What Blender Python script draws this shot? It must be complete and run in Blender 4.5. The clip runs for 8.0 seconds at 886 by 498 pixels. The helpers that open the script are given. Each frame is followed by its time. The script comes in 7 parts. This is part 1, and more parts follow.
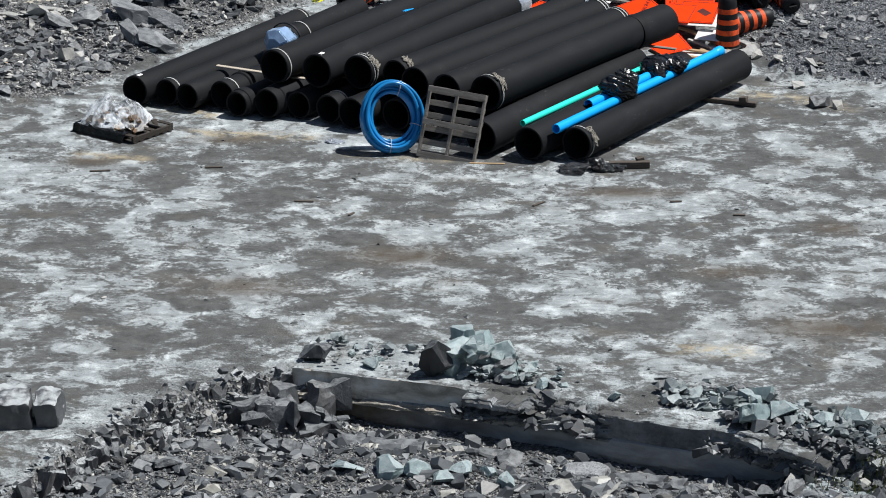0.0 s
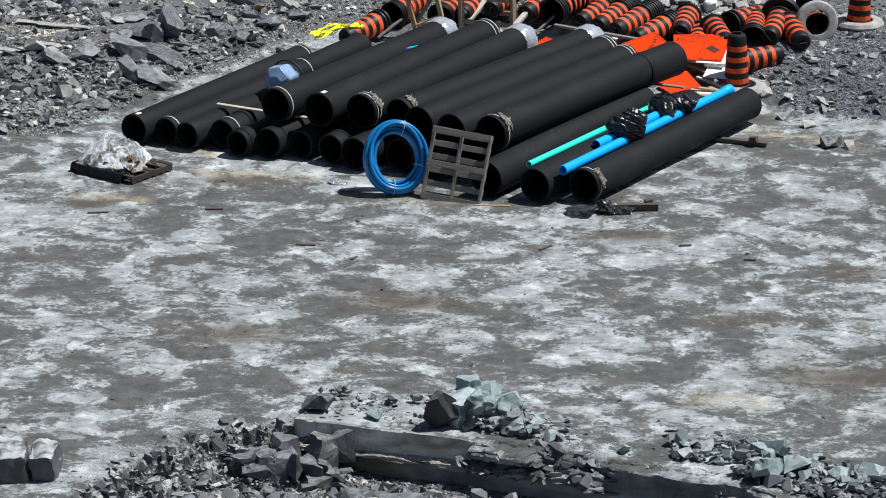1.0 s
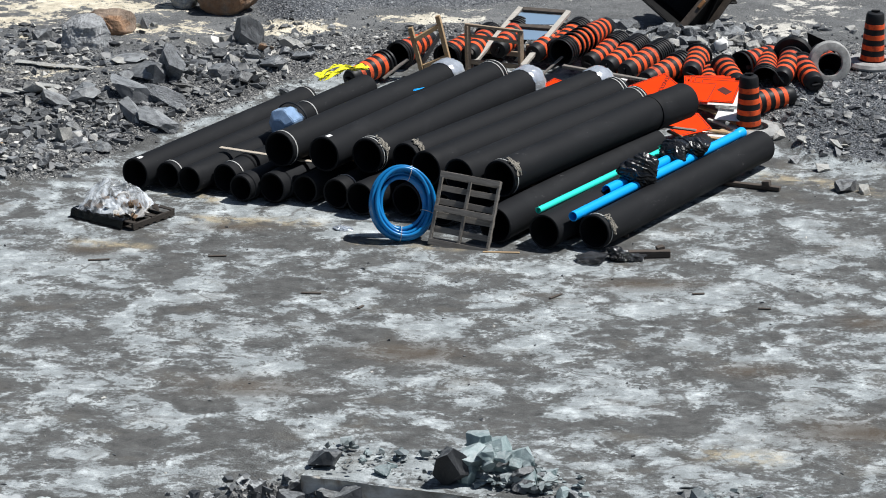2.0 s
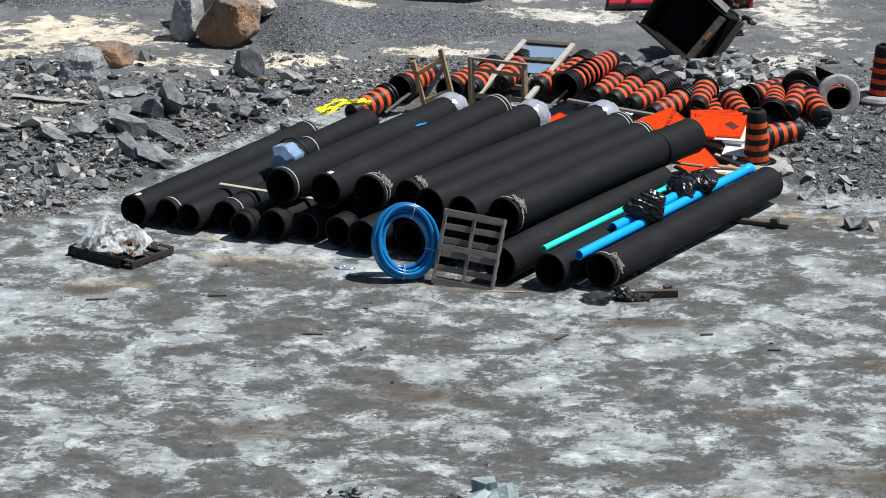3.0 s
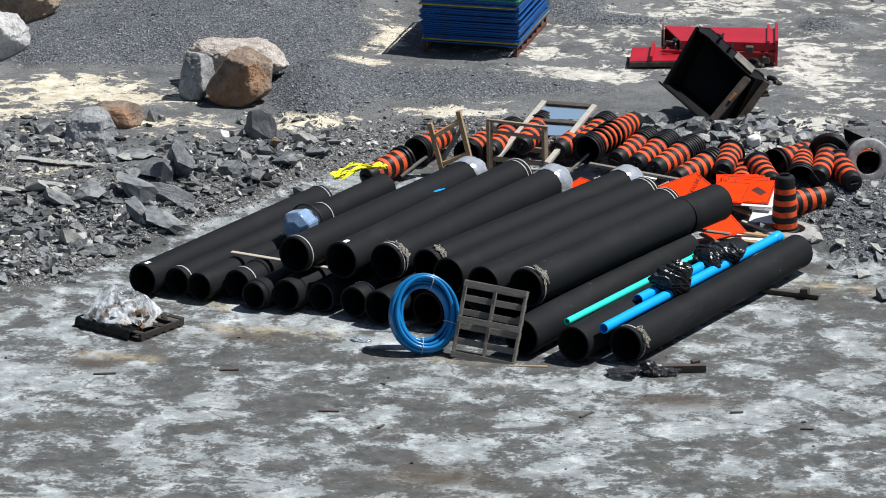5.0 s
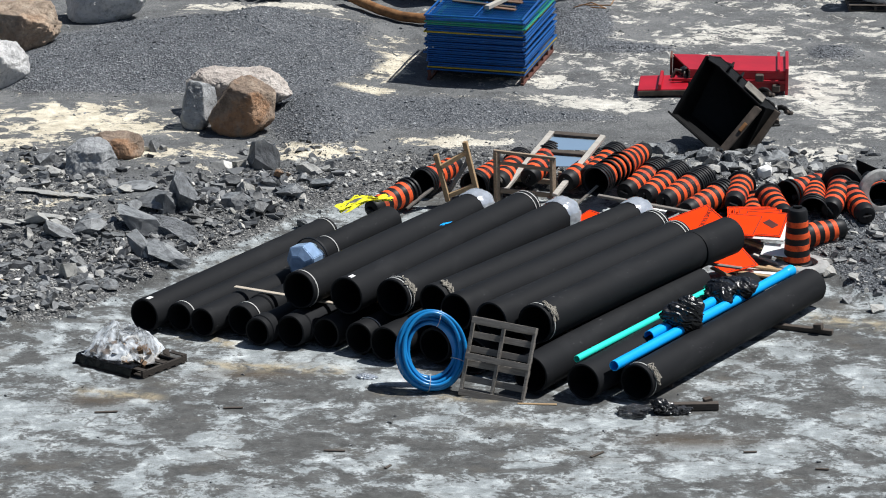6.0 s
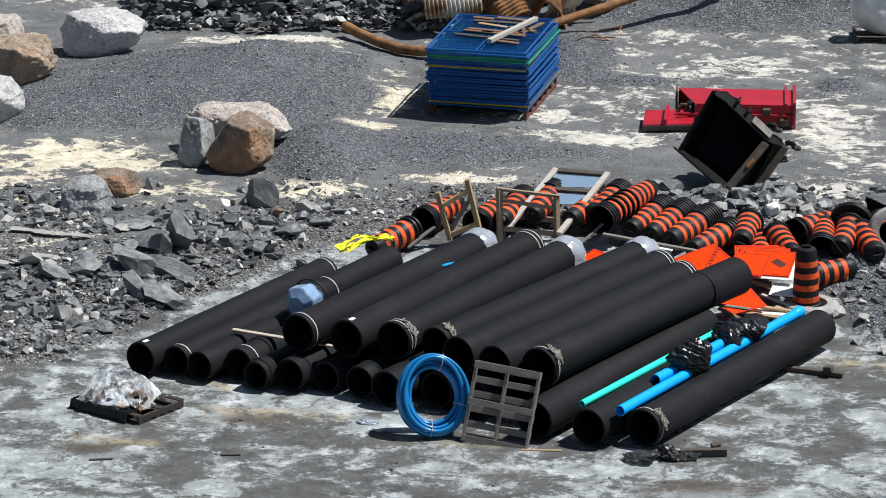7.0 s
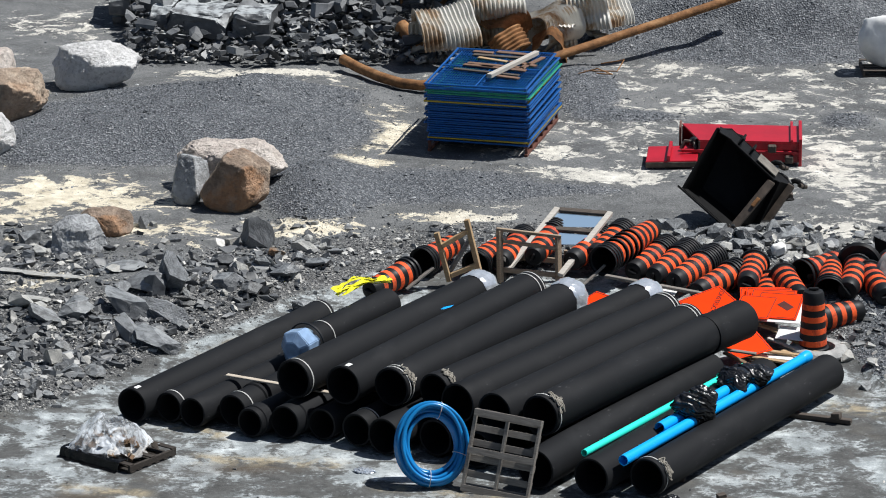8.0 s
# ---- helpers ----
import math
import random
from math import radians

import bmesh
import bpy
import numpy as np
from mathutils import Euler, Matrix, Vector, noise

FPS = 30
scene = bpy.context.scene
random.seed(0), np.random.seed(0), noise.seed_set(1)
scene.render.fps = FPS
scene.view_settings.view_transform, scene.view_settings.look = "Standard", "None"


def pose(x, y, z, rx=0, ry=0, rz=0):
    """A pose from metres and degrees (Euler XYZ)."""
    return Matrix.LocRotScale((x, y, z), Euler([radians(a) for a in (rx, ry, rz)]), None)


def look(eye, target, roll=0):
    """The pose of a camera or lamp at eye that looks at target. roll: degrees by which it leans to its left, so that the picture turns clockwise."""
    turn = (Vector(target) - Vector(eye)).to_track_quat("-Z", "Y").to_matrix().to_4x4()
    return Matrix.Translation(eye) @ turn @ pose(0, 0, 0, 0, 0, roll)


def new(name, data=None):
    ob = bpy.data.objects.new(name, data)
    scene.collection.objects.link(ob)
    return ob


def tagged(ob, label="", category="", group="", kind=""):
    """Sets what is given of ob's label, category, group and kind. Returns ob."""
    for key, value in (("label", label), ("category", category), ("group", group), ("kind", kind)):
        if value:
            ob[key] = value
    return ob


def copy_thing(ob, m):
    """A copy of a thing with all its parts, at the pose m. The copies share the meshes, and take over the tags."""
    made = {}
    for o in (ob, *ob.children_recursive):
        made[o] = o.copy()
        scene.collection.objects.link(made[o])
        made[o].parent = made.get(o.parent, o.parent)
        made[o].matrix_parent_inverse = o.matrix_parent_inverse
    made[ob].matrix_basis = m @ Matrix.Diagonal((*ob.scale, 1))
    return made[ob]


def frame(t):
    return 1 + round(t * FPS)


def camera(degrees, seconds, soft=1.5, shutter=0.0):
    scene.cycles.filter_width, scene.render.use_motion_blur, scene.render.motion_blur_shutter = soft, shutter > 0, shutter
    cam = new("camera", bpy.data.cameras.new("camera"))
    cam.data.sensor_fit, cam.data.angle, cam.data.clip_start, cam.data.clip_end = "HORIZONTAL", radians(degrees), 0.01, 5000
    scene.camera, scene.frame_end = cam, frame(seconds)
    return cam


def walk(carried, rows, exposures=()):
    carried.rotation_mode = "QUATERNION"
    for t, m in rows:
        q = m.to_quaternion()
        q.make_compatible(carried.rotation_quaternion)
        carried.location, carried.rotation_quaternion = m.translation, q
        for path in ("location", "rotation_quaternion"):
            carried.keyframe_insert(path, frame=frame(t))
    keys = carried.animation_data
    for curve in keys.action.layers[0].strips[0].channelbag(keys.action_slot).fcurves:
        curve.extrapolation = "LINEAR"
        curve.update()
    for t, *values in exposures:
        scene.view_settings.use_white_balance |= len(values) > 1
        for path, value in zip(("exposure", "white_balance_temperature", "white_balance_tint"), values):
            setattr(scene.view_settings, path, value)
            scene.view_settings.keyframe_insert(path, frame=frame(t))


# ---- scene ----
cam = camera(12.7, 8.0, 1.02)
PATH = [
    (0, (1.202, -64.557, 20.17), (1.18, -62.662, 19.53), 0.0),
    (0.5, (1.167, -63.856, 20.209), (1.144, -61.961, 19.571), 0.1),
    (1, (1.077, -63.186, 20.248), (1.056, -61.289, 19.614), 0.1),
    (1.5, (0.97, -62.473, 20.26), (0.95, -60.574, 19.631), 0.1),
    (3, (0.764, -60.7, 20.259), (0.746, -58.797, 19.643), 0.1),
    (3.5, (0.724, -60.141, 20.237), (0.704, -58.237, 19.625), 0.1),
    (4, (0.574, -59.569, 20.229), (0.556, -57.664, 19.621), 0.2),
    (4.5, (0.507, -59.037, 20.218), (0.489, -57.13, 19.614), 0.2),
    (6, (0.271, -57.339, 20.192), (0.254, -55.429, 19.598), 0.2),
    (6.5, (0.265, -56.714, 20.183), (0.247, -54.803, 19.594), 0.1),
    (7, (0.257, -56.019, 20.164), (0.239, -54.107, 19.579), 0.1),
    (7.5, (0.263, -55.314, 20.17), (0.245, -53.4, 19.589), 0.1),
    (8, (0.257, -54.514, 20.133), (0.239, -52.599, 19.556), 0.1),
]
walk(cam, [(t, look(eye, target, roll)) for t, eye, target, roll in PATH])

# world, sun, exposure
SUN_EL, SUN_AZ = radians(61.0), radians(80.0)      # azimuth from +y towards +x
world = bpy.data.worlds.new("sky")
scene.world = world
world.use_nodes = True
wn = world.node_tree.nodes
sky = wn.new("ShaderNodeTexSky")
sky.sky_type, sky.sun_disc = "NISHITA", False
sky.sun_elevation, sky.sun_rotation = SUN_EL, SUN_AZ
world.node_tree.links.new(sky.outputs[0], wn["Background"].inputs[0])
wn["Background"].inputs[1].default_value = 0.05
sun = new("sun", bpy.data.lights.new("sun", "SUN"))
sun.data.energy, sun.data.angle, sun.data.color = 5.0, radians(0.53), (0.985, 0.98, 0.962)
sun_dir = Vector((math.cos(SUN_EL) * math.sin(SUN_AZ), math.cos(SUN_EL) * math.cos(SUN_AZ), math.sin(SUN_EL)))
sun.matrix_world = look(sun_dir * 60, (0, 0, 0))
scene.view_settings.exposure = 0.2

# ---------------------------------------------------------------- materials


class Nodes:
    """A small wrapper for building a node material."""

    def __init__(self, name, rough=0.8, metal=0.0, spec=0.5):
        self.m = bpy.data.materials.new(name)
        self.m.use_nodes = True
        self.t = self.m.node_tree
        self.b = self.t.nodes["Principled BSDF"]
        self.b.inputs["Roughness"].default_value = rough
        self.b.inputs["Metallic"].default_value = metal
        self.b.inputs["Specular IOR Level"].default_value = spec
        self.co = None

    def n(self, kind, **kw):
        node = self.t.nodes.new("ShaderNode" + kind)
        for k, v in kw.items():
            if k in node.inputs:
                self.put(node.inputs[k], v)
        return node

    def put(self, socket, v):
        if isinstance(v, bpy.types.NodeSocket):
            self.t.links.new(v, socket)
        elif isinstance(v, tuple) and len(v) == 3 and socket.type == "RGBA":
            socket.default_value = (*v, 1)
        else:
            socket.default_value = v

    def coords(self, obj=True, scale=(1, 1, 1), turn=0.0):
        c = self.n("TexCoord")
        mp = self.n("Mapping")
        self.put(mp.inputs["Vector"], c.outputs["Object" if obj else "Generated"])
        mp.inputs["Scale"].default_value = scale
        mp.inputs["Rotation"].default_value = (0, 0, turn)
        return mp.outputs[0]

    def noise(self, scale, detail=6, rough=0.6, co=None, dist=0.0):
        t = self.n("TexNoise", Scale=scale, Detail=detail, Roughness=rough, Distortion=dist)
        self.put(t.inputs["Vector"], co if co is not None else self.coords())
        return t.outputs["Fac"]

    def voronoi(self, scale, co=None, out="Distance"):
        t = self.n("TexVoronoi", Scale=scale)
        self.put(t.inputs["Vector"], co if co is not None else self.coords())
        return t.outputs[out]

    def ramp(self, fac, *stops):
        r = self.n("ValToRGB")
        self.put(r.inputs[0], fac)
        el = r.color_ramp.elements
        while len(el) < len(stops):
            el.new(0.5)
        for e, (p, c) in zip(el, stops):
            e.position = p
            e.color = (*c, 1) if isinstance(c, tuple) else (c, c, c, 1)
        return r.outputs[0]

    def math(self, op, a, b=0.0):
        x = self.n("Math")
        x.operation = op
        self.put(x.inputs[0], a)
        self.put(x.inputs[1], b)
        return x.outputs[0]

    def mix(self, fac, a, b, blend="MIX"):
        x = self.n("Mix")
        x.data_type, x.blend_type = "RGBA", blend
        self.put(x.inputs[0], fac)
        self.put(x.inputs[6], a)
        self.put(x.inputs[7], b)
        return x.outputs[2]

    def attr(self, name):
        a = self.n("Attribute")
        a.attribute_name = name
        return a

    def rand(self):
        return self.n("ObjectInfo").outputs["Random"]

    def island(self):
        return self.n("NewGeometry").outputs["Random Per Island"]

    def color(self, c):
        self.put(self.b.inputs["Base Color"], c)
        return self

    def rough(self, r):
        self.put(self.b.inputs["Roughness"], r)
        return self

    def bump(self, h, strength=0.5, dist=0.02):
        b = self.n("Bump", Strength=strength, Distance=dist)
        self.put(b.inputs["Height"], h)
        self.put(self.b.inputs["Normal"], b.outputs[0])
        return self


def plain(name, c, rough=0.6, metal=0.0, vary=0.25, scale=6.0, spec=0.5, bump=0.0, bscale=40.0):
    k = Nodes(name, rough, metal, spec)
    f = k.noise(scale, 5)
    lo = tuple(v * (1 - vary) for v in c)
    hi = tuple(min(1, v * (1 + vary)) for v in c)
    k.color(k.ramp(f, (0.3, lo), (0.7, hi)))
    if bump:
        k.bump(k.noise(bscale, 4), bump, 0.01)
    return k.m


def ground_material():
    k = Nodes("ground", 0.92, 0, 0.25)
    co = k.coords()
    zone = k.attr("zone").outputs["Color"]
    sep = k.n("SeparateColor")
    k.put(sep.inputs[0], zone)
    gravel, far, brown = sep.outputs[0], sep.outputs[1], sep.outputs[2]
    stretch = k.coords(scale=(0.85, 1.0, 1.0), turn=0.5)
    big = k.noise(0.7, 9, 0.62, stretch, 0.6)
    mid = k.noise(1.8, 10, 0.65, stretch, 0.8)
    fine = k.noise(14, 8, 0.7, co)
    grit = k.noise(70, 5, 0.7, co)
    # slab: pale dried slurry over grey fines
    f = k.math("ADD", k.math("MULTIPLY", big, 0.5), k.math("MULTIPLY", mid, 0.5))
    f = k.math("ADD", f, k.math("MULTIPLY", k.math("SUBTRACT", k.noise(5.5, 8, 0.7, co, 0.4), 0.5), 0.16))
    f = k.math("ADD", f, k.math("MULTIPLY", k.math("SUBTRACT", fine, 0.5), 0.25))
    pale = k.ramp(f, (0.46, 0.0), (0.504, 0.22), (0.527, 0.8), (0.582, 1.0))
    dark_c = k.ramp(k.noise(3.3, 8, 0.7, co), (0.3, (0.046, 0.047, 0.046)), (0.5, (0.084, 0.085, 0.083)), (0.72, (0.132, 0.135, 0.132)))
    pale_c = k.ramp(k.noise(2.4, 9, 0.7, co), (0.3, (0.19, 0.21, 0.216)), (0.5, (0.33, 0.36, 0.368)), (0.68, (0.65, 0.695, 0.705)))
    slab = k.mix(pale, dark_c, pale_c)
    warm = k.ramp(k.noise(0.8, 7, 0.6, k.coords(scale=(1, 1.3, 1), turn=0.9)), (0.56, 0.0), (0.7, 1.0))
    slab = k.mix(k.math("MULTIPLY", warm, 0.36), slab, (0.15, 0.13, 0.1))
    # thin dark streaks left by wheels and run-off
    streak = k.noise(1.0, 6, 0.6, k.coords(scale=(0.7, 3.0, 1), turn=-0.9), 1.2)
    slab = k.mix(k.math("MULTIPLY", k.ramp(streak, (0.55, 0.0), (0.62, 1.0)), 0.22), slab, (0.12, 0.117, 0.112))
    web = k.n("TexVoronoi", Scale=0.9)
    web.feature = "DISTANCE_TO_EDGE"
    wob = k.n("TexNoise", Scale=1.5, Detail=6.0)
    k.put(wob.inputs["Vector"], co)
    k.put(web.inputs["Vector"], k.mix(0.45, co, wob.outputs["Color"]))
    line = k.math("MULTIPLY", k.ramp(web.outputs["Distance"], (0.004, 1.0), (0.02, 0.0)), k.ramp(k.noise(0.9, 4, 0.5, co), (0.48, 0.0), (0.58, 1.0)))
    slab = k.mix(k.math("MULTIPLY", line, 0.75), slab, (0.1, 0.098, 0.095))
    spot = k.math("MULTIPLY", k.attr("zone").outputs["Alpha"], k.ramp(mid, (0.36, 0.15), (0.5, 1.0)))
    slab = k.mix(k.math("MULTIPLY", spot, 0.9), slab, (0.078, 0.06, 0.043))
    ochre = k.math("MULTIPLY", k.attr("ochre").outputs["Fac"], k.ramp(k.noise(3.2, 8, 0.7, stretch, 0.5), (0.42, 0.0), (0.6, 1.0)))
    slab = k.mix(k.math("MULTIPLY", ochre, 0.75), slab, (0.44, 0.37, 0.245))
    # cream crust over dark gravel, behind the pipes
    ff = k.math("ADD", k.math("MULTIPLY", k.noise(0.6, 8, 0.62, co, 0.5), 0.35), k.math("MULTIPLY", k.noise(2.6, 9, 0.72, stretch, 0.5), 0.65))
    ff = k.math("ADD", ff, k.math("MULTIPLY", k.math("SUBTRACT", fine, 0.5), 0.22))
    ff = k.math("ADD", ff, k.math("MULTIPLY", k.math("SUBTRACT", k.attr("crust").outputs["Fac"], 0.5), 0.2))
    crust = k.ramp(ff, (0.5, 0.0), (0.515, 0.6), (0.535, 1.0))
    farbase = k.mix(0.5, k.ramp(k.noise(7, 8, 0.7, co), (0.3, (0.07, 0.073, 0.075)), (0.7, (0.175, 0.176, 0.174))), k.ramp(k.noise(34, 6, 0.75, co), (0.35, (0.03, 0.033, 0.036)), (0.5, (0.12, 0.126, 0.13)), (0.68, (0.36, 0.365, 0.365))))
    cream = k.ramp(k.noise(4, 7, 0.6, co), (0.3, (0.42, 0.37, 0.275)), (0.68, (0.82, 0.75, 0.6)))
    creamy = k.mix(brown, k.ramp(k.noise(4, 7, 0.6, co), (0.3, (0.38, 0.383, 0.375)), (0.7, (0.68, 0.675, 0.65))), cream)
    tone = k.noise(1.1, 8, 0.68, stretch, 0.4)
    farbase = k.mix(k.ramp(tone, (0.38, 0.5), (0.5, 0.0)), farbase, (0.05, 0.051, 0.052))
    farbase = k.mix(k.ramp(tone, (0.52, 0.0), (0.66, 0.55)), farbase, (0.22, 0.222, 0.22))
    farc = k.mix(crust, farbase, creamy)
    base = k.mix(far, slab, farc)
    stones = k.voronoi(26, co, "Color")
    gray = k.n("RGBToBW")
    k.put(gray.inputs[0], stones)
    grav = k.ramp(gray.outputs[0], (0.1, (0.045, 0.046, 0.047)), (0.45, (0.095, 0.096, 0.097)), (0.72, (0.18, 0.18, 0.178)), (0.92, (0.4, 0.39, 0.37)))
    grav = k.mix(k.math("MULTIPLY", k.attr("heap").outputs["Fac"], 0.8), grav, k.ramp(gray.outputs[0], (0.1, (0.062, 0.068, 0.079)), (0.6, (0.11, 0.12, 0.136)), (0.95, (0.25, 0.262, 0.28))))
    gm = k.math("ADD", gravel, k.math("MULTIPLY", k.math("SUBTRACT", mid, 0.5), 0.7))
    base = k.mix(k.ramp(gm, (0.38, 0.0), (0.6, 1.0)), base, grav)
    base = k.mix(k.math("MULTIPLY", k.ramp(grit, (0.36, 1.0), (0.48, 0.0)), 0.5), base, (0.075, 0.074, 0.072))
    chip = k.ramp(k.noise(46, 3, 0.6, co), (0.62, 0.0), (0.68, 1.0))
    base = k.mix(k.math("MULTIPLY", chip, k.math("ADD", k.math("MULTIPLY", far, 0.4), k.math("ADD", k.math("MULTIPLY", gravel, 0.35), 0.12))), base, (0.42, 0.42, 0.41))
    k.color(base)
    vd = k.voronoi(26, co)
    h = k.math("ADD", k.math("MULTIPLY", fine, 0.5), k.math("MULTIPLY", k.math("MULTIPLY", vd, gravel), 1.6))
    h = k.math("ADD", h, k.math("MULTIPLY", grit, 0.3))
    return k.bump(h, 0.8, 0.03).m


def rock_material(name, dark, mid, light, tan=0.25, dust_lit=0.35):
    k = Nodes(name, 0.46, 0, 0.6)
    co = k.coords()
    r = k.rand()
    mpn = k.n("TexNoise", Scale=2.2, Detail=9, Roughness=0.65)
    mpn.noise_dimensions = "4D"
    k.put(mpn.inputs["Vector"], co)
    k.put(mpn.inputs["W"], k.math("MULTIPLY", r, 40.0))
    c = k.ramp(mpn.outputs["Fac"], (0.3, dark), (0.52, mid), (0.72, light))
    c = k.mix(k.math("MULTIPLY", k.ramp(r, (0.5, 0.0), (1.0, 1.0)), tan), c, (0.33, 0.3, 0.25))
    nz = k.n("NewGeometry").outputs["Normal"]
    sx = k.n("SeparateXYZ")
    k.put(sx.inputs[0], nz)
    # upward faces paler: a dusting, plus the look of sunlit tops painted in
    up = k.ramp(sx.outputs[2], (0.45, 0.0), (0.9, 1.0))
    c = k.mix(k.math("MULTIPLY", k.math("MULTIPLY", up, k.ramp(k.noise(5, 6, 0.6, co), (0.38, 0.0), (0.55, 1.0))), dust_lit * 1.5), c, (0.46, 0.485, 0.49))
    k.color(c)
    h = k.math("ADD", k.noise(9, 8, 0.7, co), k.math("MULTIPLY", k.noise(45, 4, 0.6, co), 0.35))
    return k.bump(h, 0.6, 0.03).m


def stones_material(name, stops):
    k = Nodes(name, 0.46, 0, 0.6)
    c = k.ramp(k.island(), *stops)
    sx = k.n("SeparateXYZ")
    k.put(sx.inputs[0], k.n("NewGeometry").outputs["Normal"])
    # pale mix on upward faces: patchy dusting and lit stone tops painted together
    dusty_lit = k.math("MULTIPLY", k.ramp(sx.outputs[2], (0.6, 0.0), (0.95, 1.0)), k.ramp(k.noise(4, 5), (0.48, 0.0), (0.66, 0.4)))
    c = k.mix(dusty_lit, c, (0.44, 0.46, 0.46))
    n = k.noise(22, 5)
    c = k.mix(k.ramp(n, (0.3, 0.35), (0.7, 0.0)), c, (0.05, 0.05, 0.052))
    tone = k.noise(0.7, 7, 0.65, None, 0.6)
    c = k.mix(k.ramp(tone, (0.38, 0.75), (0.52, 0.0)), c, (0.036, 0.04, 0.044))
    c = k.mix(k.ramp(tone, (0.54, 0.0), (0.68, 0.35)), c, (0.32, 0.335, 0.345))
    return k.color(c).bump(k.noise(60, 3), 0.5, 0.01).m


def black_plastic(name, v, rough=0.5, dust_lit=0.12, spec=0.25):
    k = Nodes(name, rough, 0, spec)
    shift = k.math("MULTIPLY", k.rand(), 60.0)

    def worn(scale, detail, grain, co, dist=0.0):
        t = k.n("TexNoise", Scale=scale, Detail=detail, Roughness=grain, Distortion=dist)
        t.noise_dimensions = "4D"
        k.put(t.inputs["Vector"], co)
        k.put(t.inputs["W"], shift)
        return t.outputs["Fac"]

    f = worn(0.8, 7, 0.6, k.coords(scale=(2.4, 2.4, 0.4)))
    g = worn(9, 8, 0.72, k.coords(scale=(1.6, 1.6, 0.8)))
    c = k.ramp(f, (0.35, (v * 0.78, v * 0.84, v * 0.98)), (0.7, (v * 1.45, v * 1.54, v * 1.76)))
    rub = k.ramp(worn(0.9, 4, 0.55, k.coords(scale=(2.0, 2.0, 0.9)), 0.8), (0.52, 0.0), (0.66, 1.0))
    scuff = k.math("MULTIPLY", k.ramp(g, (0.6, 0.0), (0.7, 1.0)), rub)
    c = k.mix(k.math("MULTIPLY", rub, dust_lit * 0.18), c, (0.12, 0.12, 0.125))
    c = k.mix(k.math("MULTIPLY", scuff, dust_lit * 1.6), c, (0.26, 0.26, 0.265))
    k.color(c)
    k.rough(k.ramp(f, (0.3, rough - 0.06), (0.7, rough + 0.1)))
    return k.bump(f, 0.05, 0.01).m


def film_material(name, tint, see=0.35, rough=0.16, metal=0.0, crease=0.8, streak_see=0.6, streaks=5.0):
    k = Nodes(name, rough, metal, 0.6)
    k.color(k.ramp(k.noise(9, 6), (0.35, tuple(c * 0.75 for c in tint)), (0.65, tint)))
    k.bump(k.noise(8, 4, 0.55, None, 0.8), crease, 0.04)
    tr = k.n("BsdfTransparent")
    ms = k.n("MixShader")
    k.put(ms.inputs[0], k.math("MULTIPLY", k.ramp(k.noise(streaks, 5, 0.6, k.coords(scale=(1, 1, 0.4)), 0.8), (0.4, streak_see), (0.58, 1.0)), see))
    k.put(ms.inputs[1], k.b.outputs[0])
    k.put(ms.inputs[2], tr.outputs[0])
    k.put(k.t.nodes["Material Output"].inputs[0], ms.outputs[0])
    return k.m


def wood_material(name, lo, hi, rough=0.8):
    k = Nodes(name, rough, 0, 0.3)
    r = k.rand()
    g = k.noise(3.0, 8, 0.65, k.coords(scale=(1.5, 14, 14)), 0.5)
    c = k.ramp(g, (0.3, lo), (0.7, hi))
    c = k.mix(k.ramp(r, (0.0, 0.35), (0.5, 0.0)), c, tuple(v * 0.55 for v in hi))
    return k.color(c).bump(g, 0.4, 0.006).m


def rust_material():
    k = Nodes("rusty_steel", 0.8, 0.25, 0.4)
    n = k.noise(3.5, 9, 0.7)
    k.color(k.ramp(n, (0.3, (0.09, 0.045, 0.022)), (0.5, (0.26, 0.125, 0.05)), (0.68, (0.4, 0.23, 0.11)), (0.8, (0.2, 0.15, 0.11))))
    return k.bump(k.noise(25, 6), 0.6, 0.015).m


def zinc_material():
    k = Nodes("galvanised_rusting", 0.55, 0.35, 0.5)
    n = k.noise(1.3, 9, 0.72, None, 0.6)
    k.color(k.ramp(n, (0.36, (0.2, 0.1, 0.045)), (0.45, (0.4, 0.3, 0.2)), (0.52, (0.56, 0.54, 0.49)), (0.75, (0.68, 0.67, 0.63))))
    return k.bump(k.noise(30, 6), 0.3, 0.01).m


def stripe_material():
    k = Nodes("orange_stripe", 0.6, 0, 0.2)
    n = k.noise(7, 7, 0.7)
    c = k.ramp(n, (0.28, (0.4, 0.055, 0.02)), (0.45, (0.75, 0.095, 0.025)), (0.75, (0.85, 0.13, 0.035)))
    c = k.mix(k.ramp(k.rand(), (0.0, 0.55), (0.45, 0.0)), c, (0.5, 0.075, 0.05))
    c = k.mix(k.math("MULTIPLY", k.ramp(k.noise(5, 8, 0.72, k.coords(scale=(1, 1, 0.5))), (0.5, 0.0), (0.66, 1.0)), 0.75), c, (0.045, 0.03, 0.026))
    return k.color(c).m


